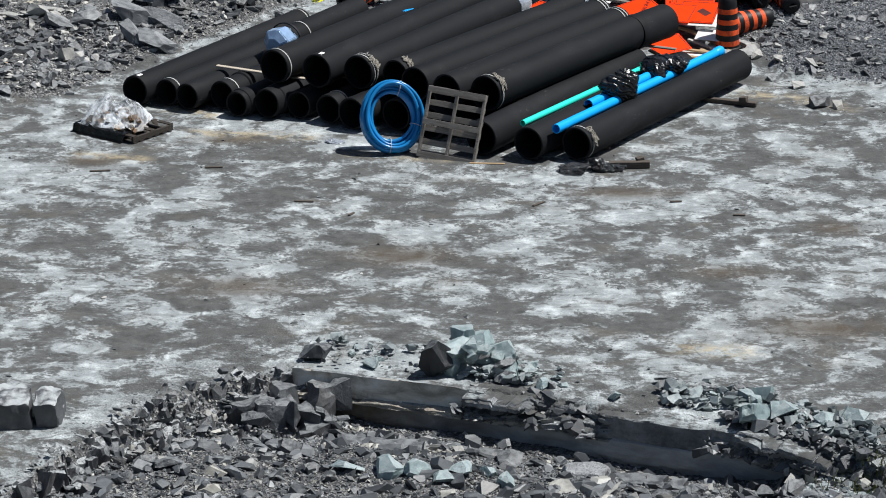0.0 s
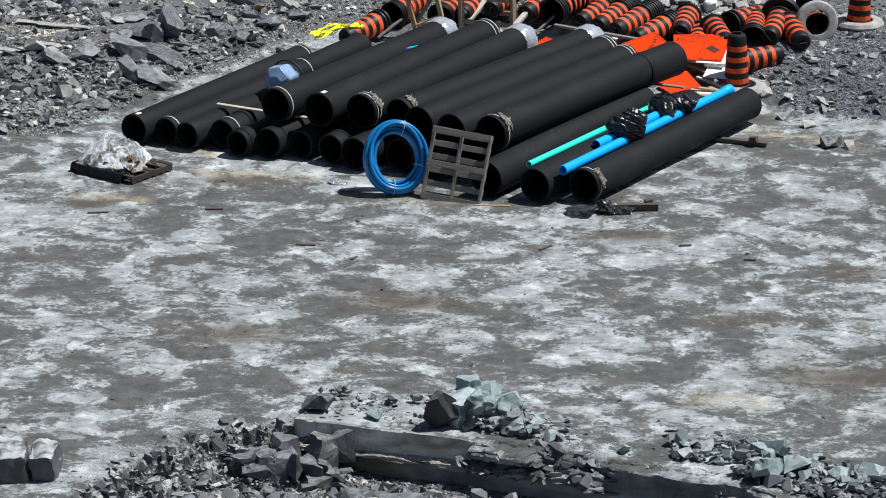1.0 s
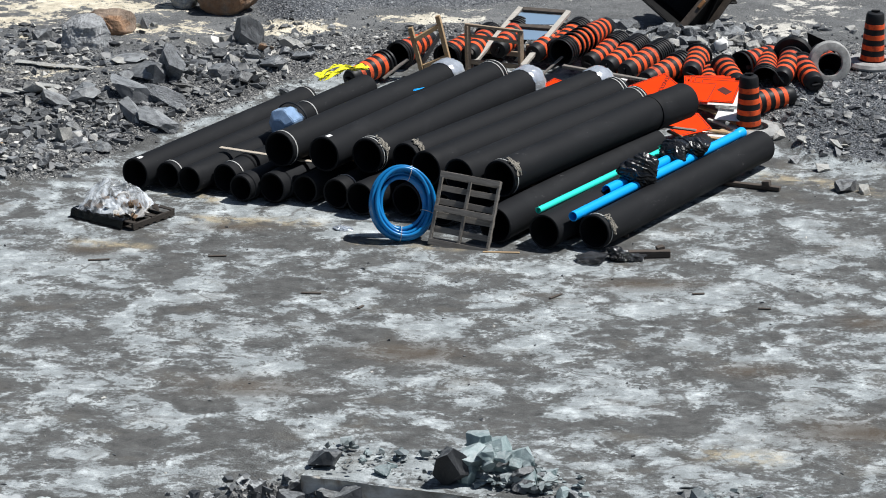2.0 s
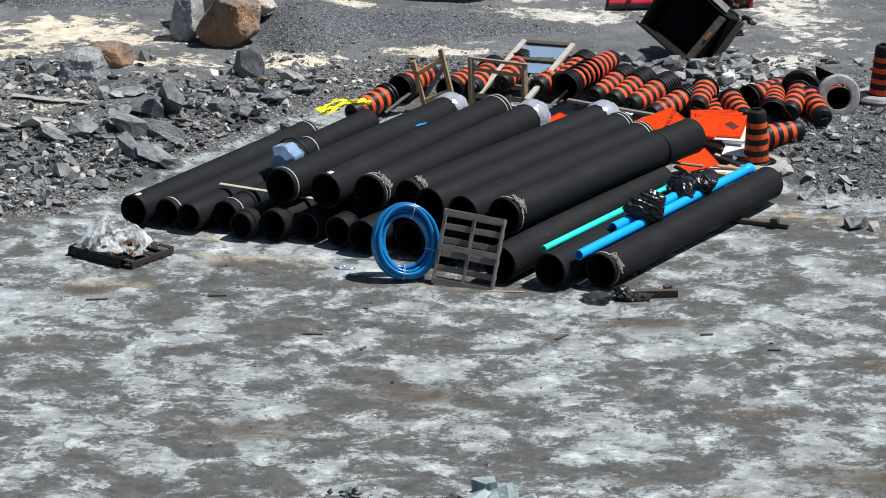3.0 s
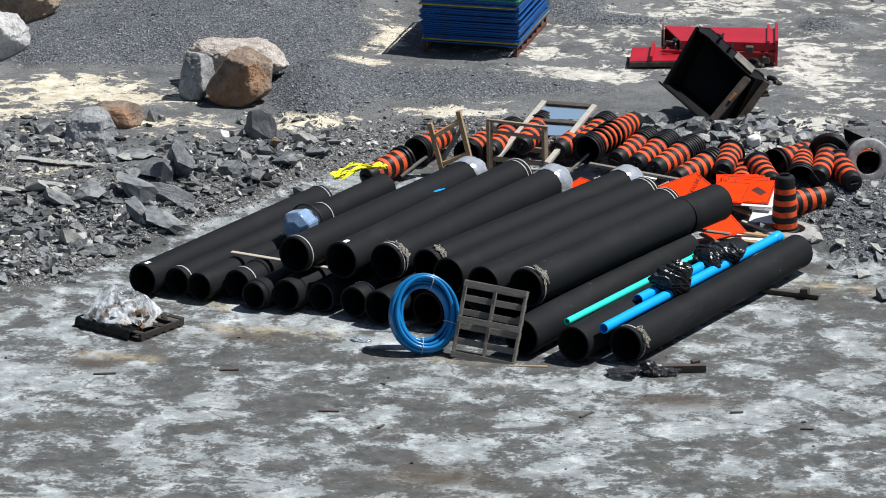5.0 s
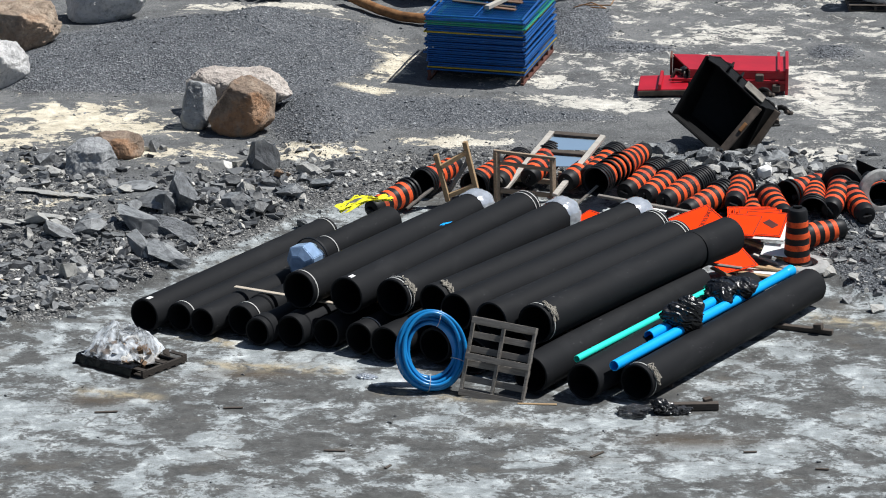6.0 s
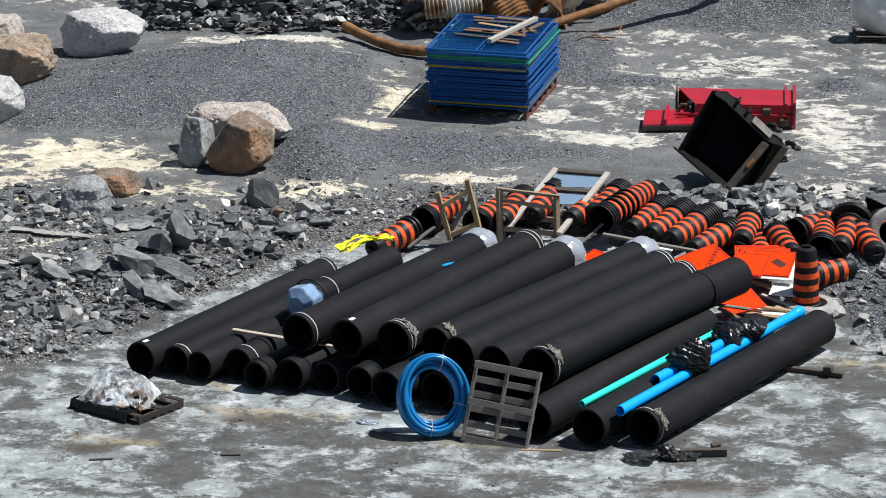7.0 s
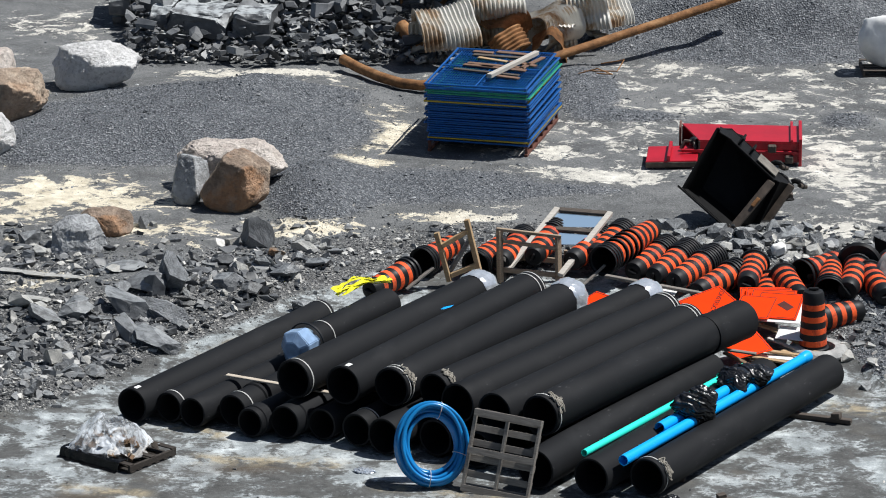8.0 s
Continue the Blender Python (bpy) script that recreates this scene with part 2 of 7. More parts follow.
def boulder_material(name, stops, rust=0.0):
    k = Nodes(name, 0.82, 0, 0.3)
    co = k.coords()
    n = k.noise(1.6, 10, 0.66, co, 0.4)
    c = k.ramp(n, *stops)
    if rust:
        c = k.mix(k.math("MULTIPLY", k.ramp(k.noise(0.9, 6, 0.6, co), (0.5, 0.0), (0.58, 1.0)), rust), c, (0.42, 0.19, 0.07))
    c = k.mix(k.math("MULTIPLY", k.ramp(k.noise(11, 7, 0.7, co), (0.35, 1.0), (0.5, 0.0)), 0.4), c, (0.07, 0.065, 0.06))
    k.color(c)
    h = k.math("ADD", k.math("MULTIPLY", k.noise(5, 9, 0.68, co), 1.0), k.math("MULTIPLY", k.noise(28, 6, 0.7, co), 0.5))
    h = k.math("ADD", h, k.math("MULTIPLY", k.ramp(k.voronoi(2.2, k.mix(0.2, co, k.n("TexNoise", Scale=3.0, Detail=5.0).outputs["Color"])), (0.0, 0.0), (0.5, 1.0)), 0.7))
    return k.bump(h, 1.0, 0.09).m


M_GROUND = ground_material()
M_SLATE = rock_material("slate", (0.05, 0.053, 0.058), (0.125, 0.131, 0.138), (0.26, 0.27, 0.278), 0.2, 0.26)
M_GREEN = rock_material("green_slate", (0.14, 0.19, 0.195), (0.25, 0.325, 0.33), (0.4, 0.49, 0.495), 0.03, 0.3)
M_DARKROCK = rock_material("dark_slate", (0.028, 0.03, 0.033), (0.06, 0.064, 0.07), (0.13, 0.135, 0.142), 0.1, 0.22)
M_PALEROCK = rock_material("pale_rock", (0.2, 0.2, 0.19), (0.36, 0.35, 0.32), (0.52, 0.5, 0.46), 0.4, 0.2)
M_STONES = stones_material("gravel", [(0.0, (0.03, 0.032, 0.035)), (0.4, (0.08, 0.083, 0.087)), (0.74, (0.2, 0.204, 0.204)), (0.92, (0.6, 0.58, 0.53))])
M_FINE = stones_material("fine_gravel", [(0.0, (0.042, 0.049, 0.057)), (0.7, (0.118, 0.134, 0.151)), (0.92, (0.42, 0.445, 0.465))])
M_PIPE = black_plastic("black_pipe", 0.0088, 0.68, 0.22, 0.15)
M_BLACK = black_plastic("black_rubber", 0.0085, 0.5, 0.25)
M_GREYRUB = plain("grey_rubber", (0.31, 0.31, 0.3), 0.8, 0, 0.35, 9, bump=0.4)
M_BAG = plain("bin_bag", (0.008, 0.008, 0.009), 0.26, 0, 0.3, 5, spec=0.6)
# silvery near-opaque base stands in for bright reflections on clear film
M_FILM = film_material("clear_film", (0.85, 0.9, 0.96), 0.1, 0.12, 0.6, 0.35)
# blue base colour paints the sky's reflection onto the film
M_FILMSKY = film_material("sky_tinted_film", (0.34, 0.5, 0.74), 0.03, 0.16, 0.2, 0.06)
# opaque white streaks paint the sheet's highlights into its colour
M_SHEET = film_material("plastic_sheet", (0.9, 0.95, 1.0), 0.9, 0.14, 0.0, 0.25, 0.3, 7.0)
M_BAND = plain("white_band", (0.45, 0.45, 0.43), 0.5)
M_LABEL = plain("white_label", (0.85, 0.85, 0.83), 0.5, 0, 0.03)
M_BLUE = plain("blue_pipe", (0.003, 0.38, 0.92), 0.4, 0, 0.06, 3, 0.3)
M_TEAL = plain("teal_pipe", (0.03, 0.74, 0.58), 0.4, 0, 0.06, 3, 0.3)
M_COIL = plain("blue_tubing", (0.008, 0.19, 0.47), 0.25, 0, 0.12, 4)
M_ROPE = plain("rope", (0.25, 0.23, 0.195), 0.9, 0, 0.3, 30)
M_GREYWOOD = wood_material("weathered_wood", (0.13, 0.115, 0.1), (0.27, 0.25, 0.225))
M_WOOD = wood_material("new_wood", (0.3, 0.19, 0.1), (0.5, 0.36, 0.21))
M_BROWNWOOD = wood_material("brown_wood", (0.1, 0.06, 0.035), (0.24, 0.155, 0.095))
M_DARKWOOD = wood_material("dark_wood", (0.05, 0.04, 0.033), (0.12, 0.1, 0.085))
M_WETWOOD = wood_material("wet_wood", (0.018, 0.015, 0.013), (0.06, 0.05, 0.042))
M_STRIPE = stripe_material()
M_ORANGE = plain("orange_sign", (0.93, 0.048, 0.002), 0.75, 0, 0.06, 3, 0.1)
M_INK = plain("black_ink", (0.09, 0.02, 0.012), 0.5)
M_WHITE = plain("white_board", (0.78, 0.78, 0.76), 0.5, 0, 0.08)
M_RED = plain("red_paint", (0.4, 0.008, 0.02), 0.38, 0, 0.15, 2.5, bump=0.05)
M_BUCKET = plain("black_steel", (0.0055, 0.0055, 0.006), 0.6, 0, 0.5, 4, spec=0.15, bump=0.3)
M_WORNSTEEL = plain("worn_steel", (0.075, 0.058, 0.046), 0.6, 0.2, 0.5, 6, bump=0.3)
M_DUSTPLATE = plain("dusty_steel", (0.16, 0.145, 0.125), 0.75, 0.1, 0.45, 7, bump=0.3)
M_RUST = rust_material()
M_ZINC = zinc_material()
M_FENCE = plain("blue_steel", (0.003, 0.082, 0.3), 0.4, 0.1, 0.2, 5)
M_GREEN_P = plain("green_steel", (0.02, 0.26, 0.16), 0.4, 0.1, 0.2, 5)
M_YELLOW = plain("yellow_steel", (0.5, 0.36, 0.03), 0.5, 0, 0.15, 6)
M_TAPE = plain("yellow_tape", (0.85, 0.8, 0.02), 0.4, 0, 0.08, 4)
M_RUSTRED = plain("rust_red_steel", (0.13, 0.05, 0.035), 0.7, 0.2, 0.3, 8)
M_PANE = Nodes("window_glass", 0.1, 0, 0.8).color((0.2, 0.29, 0.4)).m
M_JUNK = plain("cardboard_scrap", (0.3, 0.2, 0.12), 0.8, 0, 0.5, 6)
M_PAPER = plain("pale_scrap", (0.55, 0.53, 0.5), 0.7, 0, 0.4, 6)
M_SACK = plain("white_sack", (0.75, 0.75, 0.74), 0.8, 0, 0.1, 5, bump=0.5, bscale=12)
M_BOULD_GREY = boulder_material("grey_boulder", [(0.32, (0.22, 0.227, 0.235)), (0.52, (0.42, 0.43, 0.44)), (0.72, (0.6, 0.605, 0.61))])
M_BOULD_PALE = boulder_material("pale_boulder", [(0.32, (0.5, 0.49, 0.48)), (0.52, (0.7, 0.69, 0.68)), (0.72, (0.84, 0.83, 0.81))])
M_BOULD_TAN = boulder_material("tan_boulder", [(0.32, (0.42, 0.36, 0.32)), (0.52, (0.63, 0.56, 0.505)), (0.72, (0.77, 0.71, 0.655))])
M_BOULD_BROWN = boulder_material("brown_boulder", [(0.36, (0.17, 0.125, 0.095)), (0.5, (0.33, 0.25, 0.19)), (0.66, (0.56, 0.45, 0.35))], 0.55)
M_BOULD_OCHRE = boulder_material("ochre_boulder", [(0.36, (0.27, 0.2, 0.145)), (0.5, (0.43, 0.335, 0.255)), (0.66, (0.62, 0.52, 0.41))], 0.25)
M_CUT = boulder_material("cut_rock", [(0.32, (0.26, 0.245, 0.21)), (0.52, (0.42, 0.4, 0.35)), (0.72, (0.58, 0.56, 0.5))], 0.12)


def wet_face_material():
    """Brown wet rock that turns grey along the wall."""
    k = Nodes("wet_face", 0.6, 0, 0.4)
    co = k.coords()
    n = k.noise(1.6, 10, 0.66, k.coords(scale=(1, 1, 2.5)), 0.5)
    brown = k.ramp(n, (0.32, (0.06, 0.047, 0.033)), (0.52, (0.1, 0.082, 0.06)), (0.72, (0.17, 0.145, 0.11)))
    grey = k.ramp(n, (0.32, (0.2, 0.204, 0.208)), (0.52, (0.31, 0.317, 0.323)), (0.72, (0.44, 0.448, 0.455)))
    sx = k.n("SeparateXYZ")
    k.put(sx.inputs[0], co)
    t = k.math("ADD", sx.outputs[0], k.math("MULTIPLY", k.math("SUBTRACT", k.noise(0.8, 5, 0.6, co), 0.5), 4.0))
    c = k.mix(k.ramp(k.math("MULTIPLY", k.math("ADD", t, 2.0), 0.2), (0.3, 0.0), (0.8, 1.0)), brown, grey)
    c = k.mix(k.math("MULTIPLY", k.ramp(k.noise(3.0, 6, 0.7, k.coords(scale=(0.5, 0.5, 6)), 0.4), (0.6, 0.0), (0.66, 1.0)), 0.25), c, (0.36, 0.35, 0.33))
    k.color(c)
    return k.bump(k.noise(14, 8, 0.7, co), 0.6, 0.03).m


def sawn_face_material():
    """Grey-brown sawn rock with rusty runs and pale dusting."""
    k = Nodes("sawn_face", 0.7, 0, 0.3)
    co = k.coords()
    n = k.noise(1.5, 10, 0.66, k.coords(scale=(1, 1, 2.0)), 0.6)
    c = k.ramp(n, (0.36, (0.3, 0.275, 0.23)), (0.5, (0.54, 0.51, 0.45)), (0.64, (0.72, 0.71, 0.67)))
    runs = k.ramp(k.noise(2.6, 6, 0.6, k.coords(scale=(1.2, 1.2, 0.35)), 0.3), (0.55, 0.0), (0.68, 1.0))
    c = k.mix(k.math("MULTIPLY", runs, 0.8), c, (0.2, 0.12, 0.07))
    c = k.mix(k.math("MULTIPLY", k.ramp(k.noise(5, 7, 0.7, k.coords(scale=(1, 1, 4))), (0.58, 0.0), (0.7, 1.0)), 0.4), c, (0.6, 0.58, 0.53))
    k.color(c)
    return k.bump(k.noise(16, 8, 0.7, co), 0.5, 0.02).m


M_SAWN = sawn_face_material()
M_WETFACE = wet_face_material()
M_STEP = boulder_material("stepped_rock", [(0.32, (0.12, 0.126, 0.133)), (0.52, (0.26, 0.272, 0.284)), (0.72, (0.46, 0.475, 0.488))])
# dark body, pale tops: shaded sides and lit tops put into the colour
M_EDGE = rock_material("edge_slate", (0.03, 0.032, 0.035), (0.07, 0.073, 0.078), (0.16, 0.166, 0.173), 0.08, 0.6)
M_WEED = plain("weed", (0.12, 0.14, 0.03), 0.8, 0, 0.5, 20)

# ---------------------------------------------------------------- mesh helpers


def link(name, me, material=None, parent=None, label=""):
    ob = new(name, me)
    if material and not me.materials:
        me.materials.append(material)
    if parent:
        ob.parent = parent
    if label:
        ob["label"] = label
    return ob


def to_mesh(name, bm, smooth=False):
    me = bpy.data.meshes.new(name)
    bm.normal_update()
    bm.to_mesh(me)
    bm.free()
    if smooth:
        me.polygons.foreach_set("use_smooth", [True] * len(me.polygons))
        me.set_sharp_from_angle(angle=radians(smooth if smooth is not True else 40))
    return me


def part(name, bm, material, parent, label="", smooth=False):
    return link(name, to_mesh(name, bm, smooth), material, parent, label)


def thing(name, m, label, category, group="", kind=""):
    ob = new(name)
    ob.empty_display_size = 0.1
    ob.matrix_basis = m
    return tagged(ob, label, category, group, kind)


def box(bm, sx, sy, sz, m=None, bevel=0.0):
    """Adds a box of that size, centred on m."""
    r = bmesh.ops.create_cube(bm, size=1.0)
    vs = r["verts"]
    bmesh.ops.scale(bm, vec=(sx, sy, sz), verts=vs)
    if bevel:
        es = list({e for v in vs for e in v.link_edges})
        out = bmesh.ops.bevel(bm, geom=es, offset=bevel, segments=1, affect="EDGES")
        vs = list({v for f in out["faces"] for v in f.verts} | {v for v in vs if v.is_valid})
        seen, todo = set(vs), list(vs)
        while todo:
            for e in todo.pop().link_edges:
                for v in e.verts:
                    if v not in seen:
                        seen.add(v)
                        todo.append(v)
        vs = list(seen)
    if m is not None:
        bmesh.ops.transform(bm, matrix=m, verts=vs)
    return vs


def boxed(sx, sy, sz, m=None, bevel=0.004):
    bm = bmesh.new()
    box(bm, sx, sy, sz, m, bevel)
    return bm


def bar(a, b, w, h, bevel=0.004, up=(0, 0, 1)):
    """A straight bar from a to b: a bmesh."""
    a, b = Vector(a), Vector(b)
    d = (b - a)
    x = d.normalized()
    y = Vector(up).cross(x)
    y = y.normalized() if y.length > 1e-3 else Vector((0, 1, 0))
    z = x.cross(y)
    m = Matrix((x, y, z)).transposed().to_4x4()
    m.translation = (a + b) / 2
    return boxed(d.length, w, h, m, bevel)


def lathe(bm, profile, seg=32, wobble=0.0, rng=None):
    """Turns a profile of (radius, z) about z."""
    rings = []
    for r, z in profile:
        ring = []
        for i in range(seg):
            a = 2 * math.pi * i / seg
            k = 1 + (rng.uniform(-wobble, wobble) if wobble else 0)
            ring.append(bm.verts.new((r * k * math.cos(a), r * k * math.sin(a), z + (rng.uniform(-wobble, wobble) * r if wobble else 0))))
        rings.append(ring)
    for p, q in zip(rings, rings[1:]):
        for i in range(seg):
            j = (i + 1) % seg
            bm.faces.new((p[i], p[j], q[j], q[i]))
    return rings


def lathed(profile, seg=32, wobble=0.0, rng=None, close=False, cap0=False, cap1=False):
    bm = bmesh.new()
    rings = lathe(bm, profile, seg, wobble, rng)
    if close:
        for i in range(seg):
            j = (i + 1) % seg
            bm.faces.new((rings[-1][i], rings[-1][j], rings[0][j], rings[0][i]))
    if cap0:
        bm.faces.new(rings[0][::-1])
    if cap1:
        bm.faces.new(rings[-1])
    bmesh.ops.recalc_face_normals(bm, faces=bm.faces)
    return bm


def tube(points, r, seg=10, closed=False, caps=True, bm=None):
    """A round tube along points; r is a number or one for each point."""
    bm = bm or bmesh.new()
    pts = [Vector(p) for p in points]
    n = len(pts)
    rs = r if isinstance(r, (list, tuple)) else [r] * n
    rings = []
    ref = None
    for i, p in enumerate(pts):
        a = pts[i - 1] if (i or closed) else p
        b = pts[(i + 1) % n] if (i < n - 1 or closed) else p
        t = (b - a).normalized()
        if ref is None:
            ref = t.orthogonal().normalized()
        ref = (ref - t * ref.dot(t)).normalized()
        s = t.cross(ref)
        rings.append([bm.verts.new(p + rs[i] * (math.cos(2 * math.pi * k / seg) * ref + math.sin(2 * math.pi * k / seg) * s)) for k in range(seg)])
    for i in range(n if closed else n - 1):
        p, q = rings[i], rings[(i + 1) % n]
        for k in range(seg):
            j = (k + 1) % seg
            bm.faces.new((p[k], p[j], q[j], q[k]))
    if caps and not closed:
        bm.faces.new(rings[0][::-1])
        bm.faces.new(rings[-1])
    bmesh.ops.recalc_face_normals(bm, faces=bm.faces)
    return bm


def hull_rock(rng, n=13, flat=0.75):
    """An angular broken stone about 1 across: a block split along some random planes."""
    bm = bmesh.new()
    bmesh.ops.create_cube(bm, size=1.0)
    turn = Euler((rng.uniform(0, 6.3), rng.uniform(0, 6.3), rng.uniform(0, 6.3))).to_matrix()
    bmesh.ops.transform(bm, matrix=turn.to_4x4(), verts=bm.verts)
    for k in range(max(4, n - 5)):
        v = Vector((rng.gauss(0, 1), rng.gauss(0, 1), rng.gauss(0, 1))).normalized()
        geom = bm.verts[:] + bm.edges[:] + bm.faces[:]
        bmesh.ops.bisect_plane(bm, geom=geom, dist=0.0005, plane_co=v * rng.uniform(0.24, 0.46), plane_no=v, clear_outer=True)
        edges = [e for e in bm.edges if e.is_boundary]
        if edges:
            bmesh.ops.holes_fill(bm, edges=edges)
    lo = [min(v.co[i] for v in bm.verts) for i in range(3)]
    hi = [max(v.co[i] for v in bm.verts) for i in range(3)]
    for v in bm.verts:
        v.co = Vector([(v.co[i] - (lo[i] + hi[i]) / 2) / (hi[i] - lo[i]) * (1, 1, flat)[i] for i in range(3)])
    bmesh.ops.recalc_face_normals(bm, faces=bm.faces)
    return bm


def block_rock(rng, dims, planes=14, sub=4, soft=10.0, rough=0.05):
    """A boulder: a polytope with worn edges and an uneven skin."""
    bm = bmesh.new()
    bmesh.ops.create_icosphere(bm, subdivisions=sub, radius=1.0)
    ns = []
    for _ in range(planes):
        v = Vector((rng.gauss(0, 1), rng.gauss(0, 1), rng.gauss(0, 1))).normalized()
        ns.append((v, rng.uniform(0.72, 1.0)))
    off = Vector((rng.uniform(0, 90), rng.uniform(0, 90), rng.uniform(0, 90)))
    for v in bm.verts:
        d = v.co.normalized()
        s = sum((max(0.0, d.dot(n)) / h) ** soft for n, h in ns)
        r = min(1.25, s ** (-1 / soft) if s > 1e-6 else 1.25)
        r *= 1 + rough * noise.fractal(d * 2.2 + off, 1.0, 2.0, 5) + rough * 0.5 * noise.noise(d * 7 + off)
        v.co = Vector((d.x * r * dims[0], d.y * r * dims[1], d.z * r * dims[2])) / 2
    return bm


# ---------------------------------------------------------------- the ground


def smooth(a, b, v):
    u = np.clip((v - a) / (b - a), 0, 1)
    return u * u * (3 - 2 * u)


EDGE_X = [-30, -5.3, -4.2, -3.3, -2.0, -1.6, -0.94, -0.11, 0.63, 1.52, 2.32, 3.11, 3.89, 4.68, 5.4, 6.6, 7.5, 30]
EDGE_Y = [-34, -15.0, -12.6, -11.25, -10.35, -10.15, -10.26, -10.6, -10.86, -11.23, -11.48, -11.95, -12.28, -12.5, -12.95, -14.0, -14.7, -30]
PIT = -0.7


def ripple(x, y, f, s):
    """Cheap smooth unevenness from a few sines."""
    z = 0
    for i in range(6):
        a = s * 1.7 + i * 2.39
        k = f * (0.7 + 0.35 * i)
        z = z + np.sin(k * (x * math.cos(a) + y * math.sin(a)) + 3.1 * a + 1.3 * np.sin(0.6 * k * (y * math.cos(a) - x * math.sin(a)))) / (1 + i)
    return z / 2.2


def bankline(x):
    return np.interp(x, [-30, -6.9, -4.3, -2.4, -1.2, 2.6, 4.9, 5.9, 6.6, 30], [-2, 2.9, 6.1, 8.5, 9.3, 9.6, 8.6, 6.3, 4.4, 3.2])


def masks(x, y):
    """Gravel, far crust and cream tint at a place."""
    d = y - bankline(x) + 0.35 * ripple(x, y, 1.6, 3)
    bank = smooth(0.0, 0.9, d) * (1 - smooth(2.6, 4.2, d + 0.5 * ripple(x, y, 0.9, 5)) * smooth(10.0, 11.8, y + 0.4 * ripple(x, y, 1.3, 8)))
    pit = smooth(-0.1, 0.3, np.interp(x, EDGE_X, EDGE_Y) - y)
    near = 0.5 * smooth(2.6, 0.4, y - np.interp(x, EDGE_X, EDGE_Y)) * (0.6 + 0.5 * ripple(x, y, 1.1, 2))
    heaps = np.clip(heap(x, y) / 0.09, 0, 1)
    bank = bank * (1 - 0.92 * smooth(-3.8, -5.4, x) * smooth(7.3, 8.7, y) * (0.7 + 0.6 * ripple(x, y, 1.7, 9)).clip(0, 1))
    bank = bank * (1 - 0.95 * np.exp(-(((x + 2.7) / 1.5) ** 2 + ((y - 12.1) / 0.95) ** 2)) * (0.75 + 0.6 * ripple(x, y, 2.2, 4)).clip(0, 1))
    gravel = np.clip(np.maximum(np.maximum(bank, pit), np.maximum(heaps, near)), 0, 1)
    far = np.maximum(smooth(9.3, 11.0, y), smooth(-3.5, -5.0, x) * smooth(7.0, 8.5, y))
    cream = smooth(2.5, -3.5, x) * smooth(25, 18, y) + 0.35
    return gravel, far, np.clip(cream, 0, 1)


def stain(x, y):
    """Brown wet spots on the slab."""
    s = 0
    for cx, cy, a, c in ((6.87, -3.7, 0.42, 0.34), (6.3, -8.5, 1.2, 0.6), (5.0, -5.9, 0.7, 0.3), (-0.1, -5.2, 0.9, 0.5), (-5.5, -0.3, 0.5, 0.3), (3.5, -1.9, 0.9, 0.3), (-2.6, -6.7, 0.9, 0.45), (-3.2, 1.0, 0.7, 0.25)):
        s = s + np.exp(-(((x - cx) / a) ** 2 + ((y - cy) / c) ** 2))
    return np.clip(s, 0, 1)


def ochre_line(x, y):
    """Yellowish tide marks on the slab by the sheeted pallet."""
    s = 0
    for x0, y0, x1, y1, w in ((-4.5, 2.95, -3.5, 2.4, 0.16), (-3.9, 1.42, -1.9, 1.2, 0.2), (-5.7, 0.1, -4.7, -0.1, 0.18), (-1.1, 0.15, 0.5, -0.1, 0.14), (4.2, -9.4, 5.0, -9.55, 0.25), (5.7, 4.0, 6.9, 3.5, 0.2), (6.9, 3.5, 7.6, 3.0, 0.16), (-4.0, 6.0, -3.3, 6.9, 0.18)):
        dx, dy = x1 - x0, y1 - y0
        t = np.clip(((x - x0) * dx + (y - y0) * dy) / (dx * dx + dy * dy), 0, 1)
        s = s + np.exp(-((x - x0 - t * dx) ** 2 + (y - y0 - t * dy) ** 2) / w ** 2)
    return np.clip(s, 0, 1)


def crusted(x, y):
    """How much of the floor the pale crust covers, from none to nearly all."""
    c = 0.36 * smooth(0.6, 1.8, x) * smooth(15.5, 17.5, y) * smooth(25.0, 23.5, y) + 0.12 * smooth(2.0, 0.5, x)
    for cx, cy, a, b, w in ((-6.9, 14.3, 2.2, 1.5, 0.78), (-8.4, 12.6, 1.2, 0.6, 0.7), (-2.9, 12.2, 1.1, 0.65, 0.82), (-5.2, 12.0, 1.4, 0.6, 0.5), (-4.0, 23.15, 1.7, 0.4, 1.0), (-1.7, 18.8, 0.9, 1.8, 0.75),
                            (-2.1, 16.4, 0.9, 0.5, 0.7), (-0.2, 12.9, 1.2, 0.35, 0.95), (2.3, 15.7, 1.8, 0.65, 0.95), (1.5, 17.4, 1.0, 0.7, 0.7), (7.0, 15.4, 1.2, 3.0, 0.68), (6.5, 12.2, 1.0, 0.8, 0.6), (5.6, 19.0, 1.2, 0.7, 0.35),
                            (-8.8, 27.3, 1.6, 1.2, 0.6), (-7.4, 8.9, 1.2, 0.7, 0.7), (6.2, 22.8, 1.6, 0.9, 0.15)):
        c = np.maximum(c, w * np.exp(-((((x - cx) / a) ** 2 + ((y - cy) / b) ** 2) ** 1.5)))
    return np.clip(c, 0, 1)


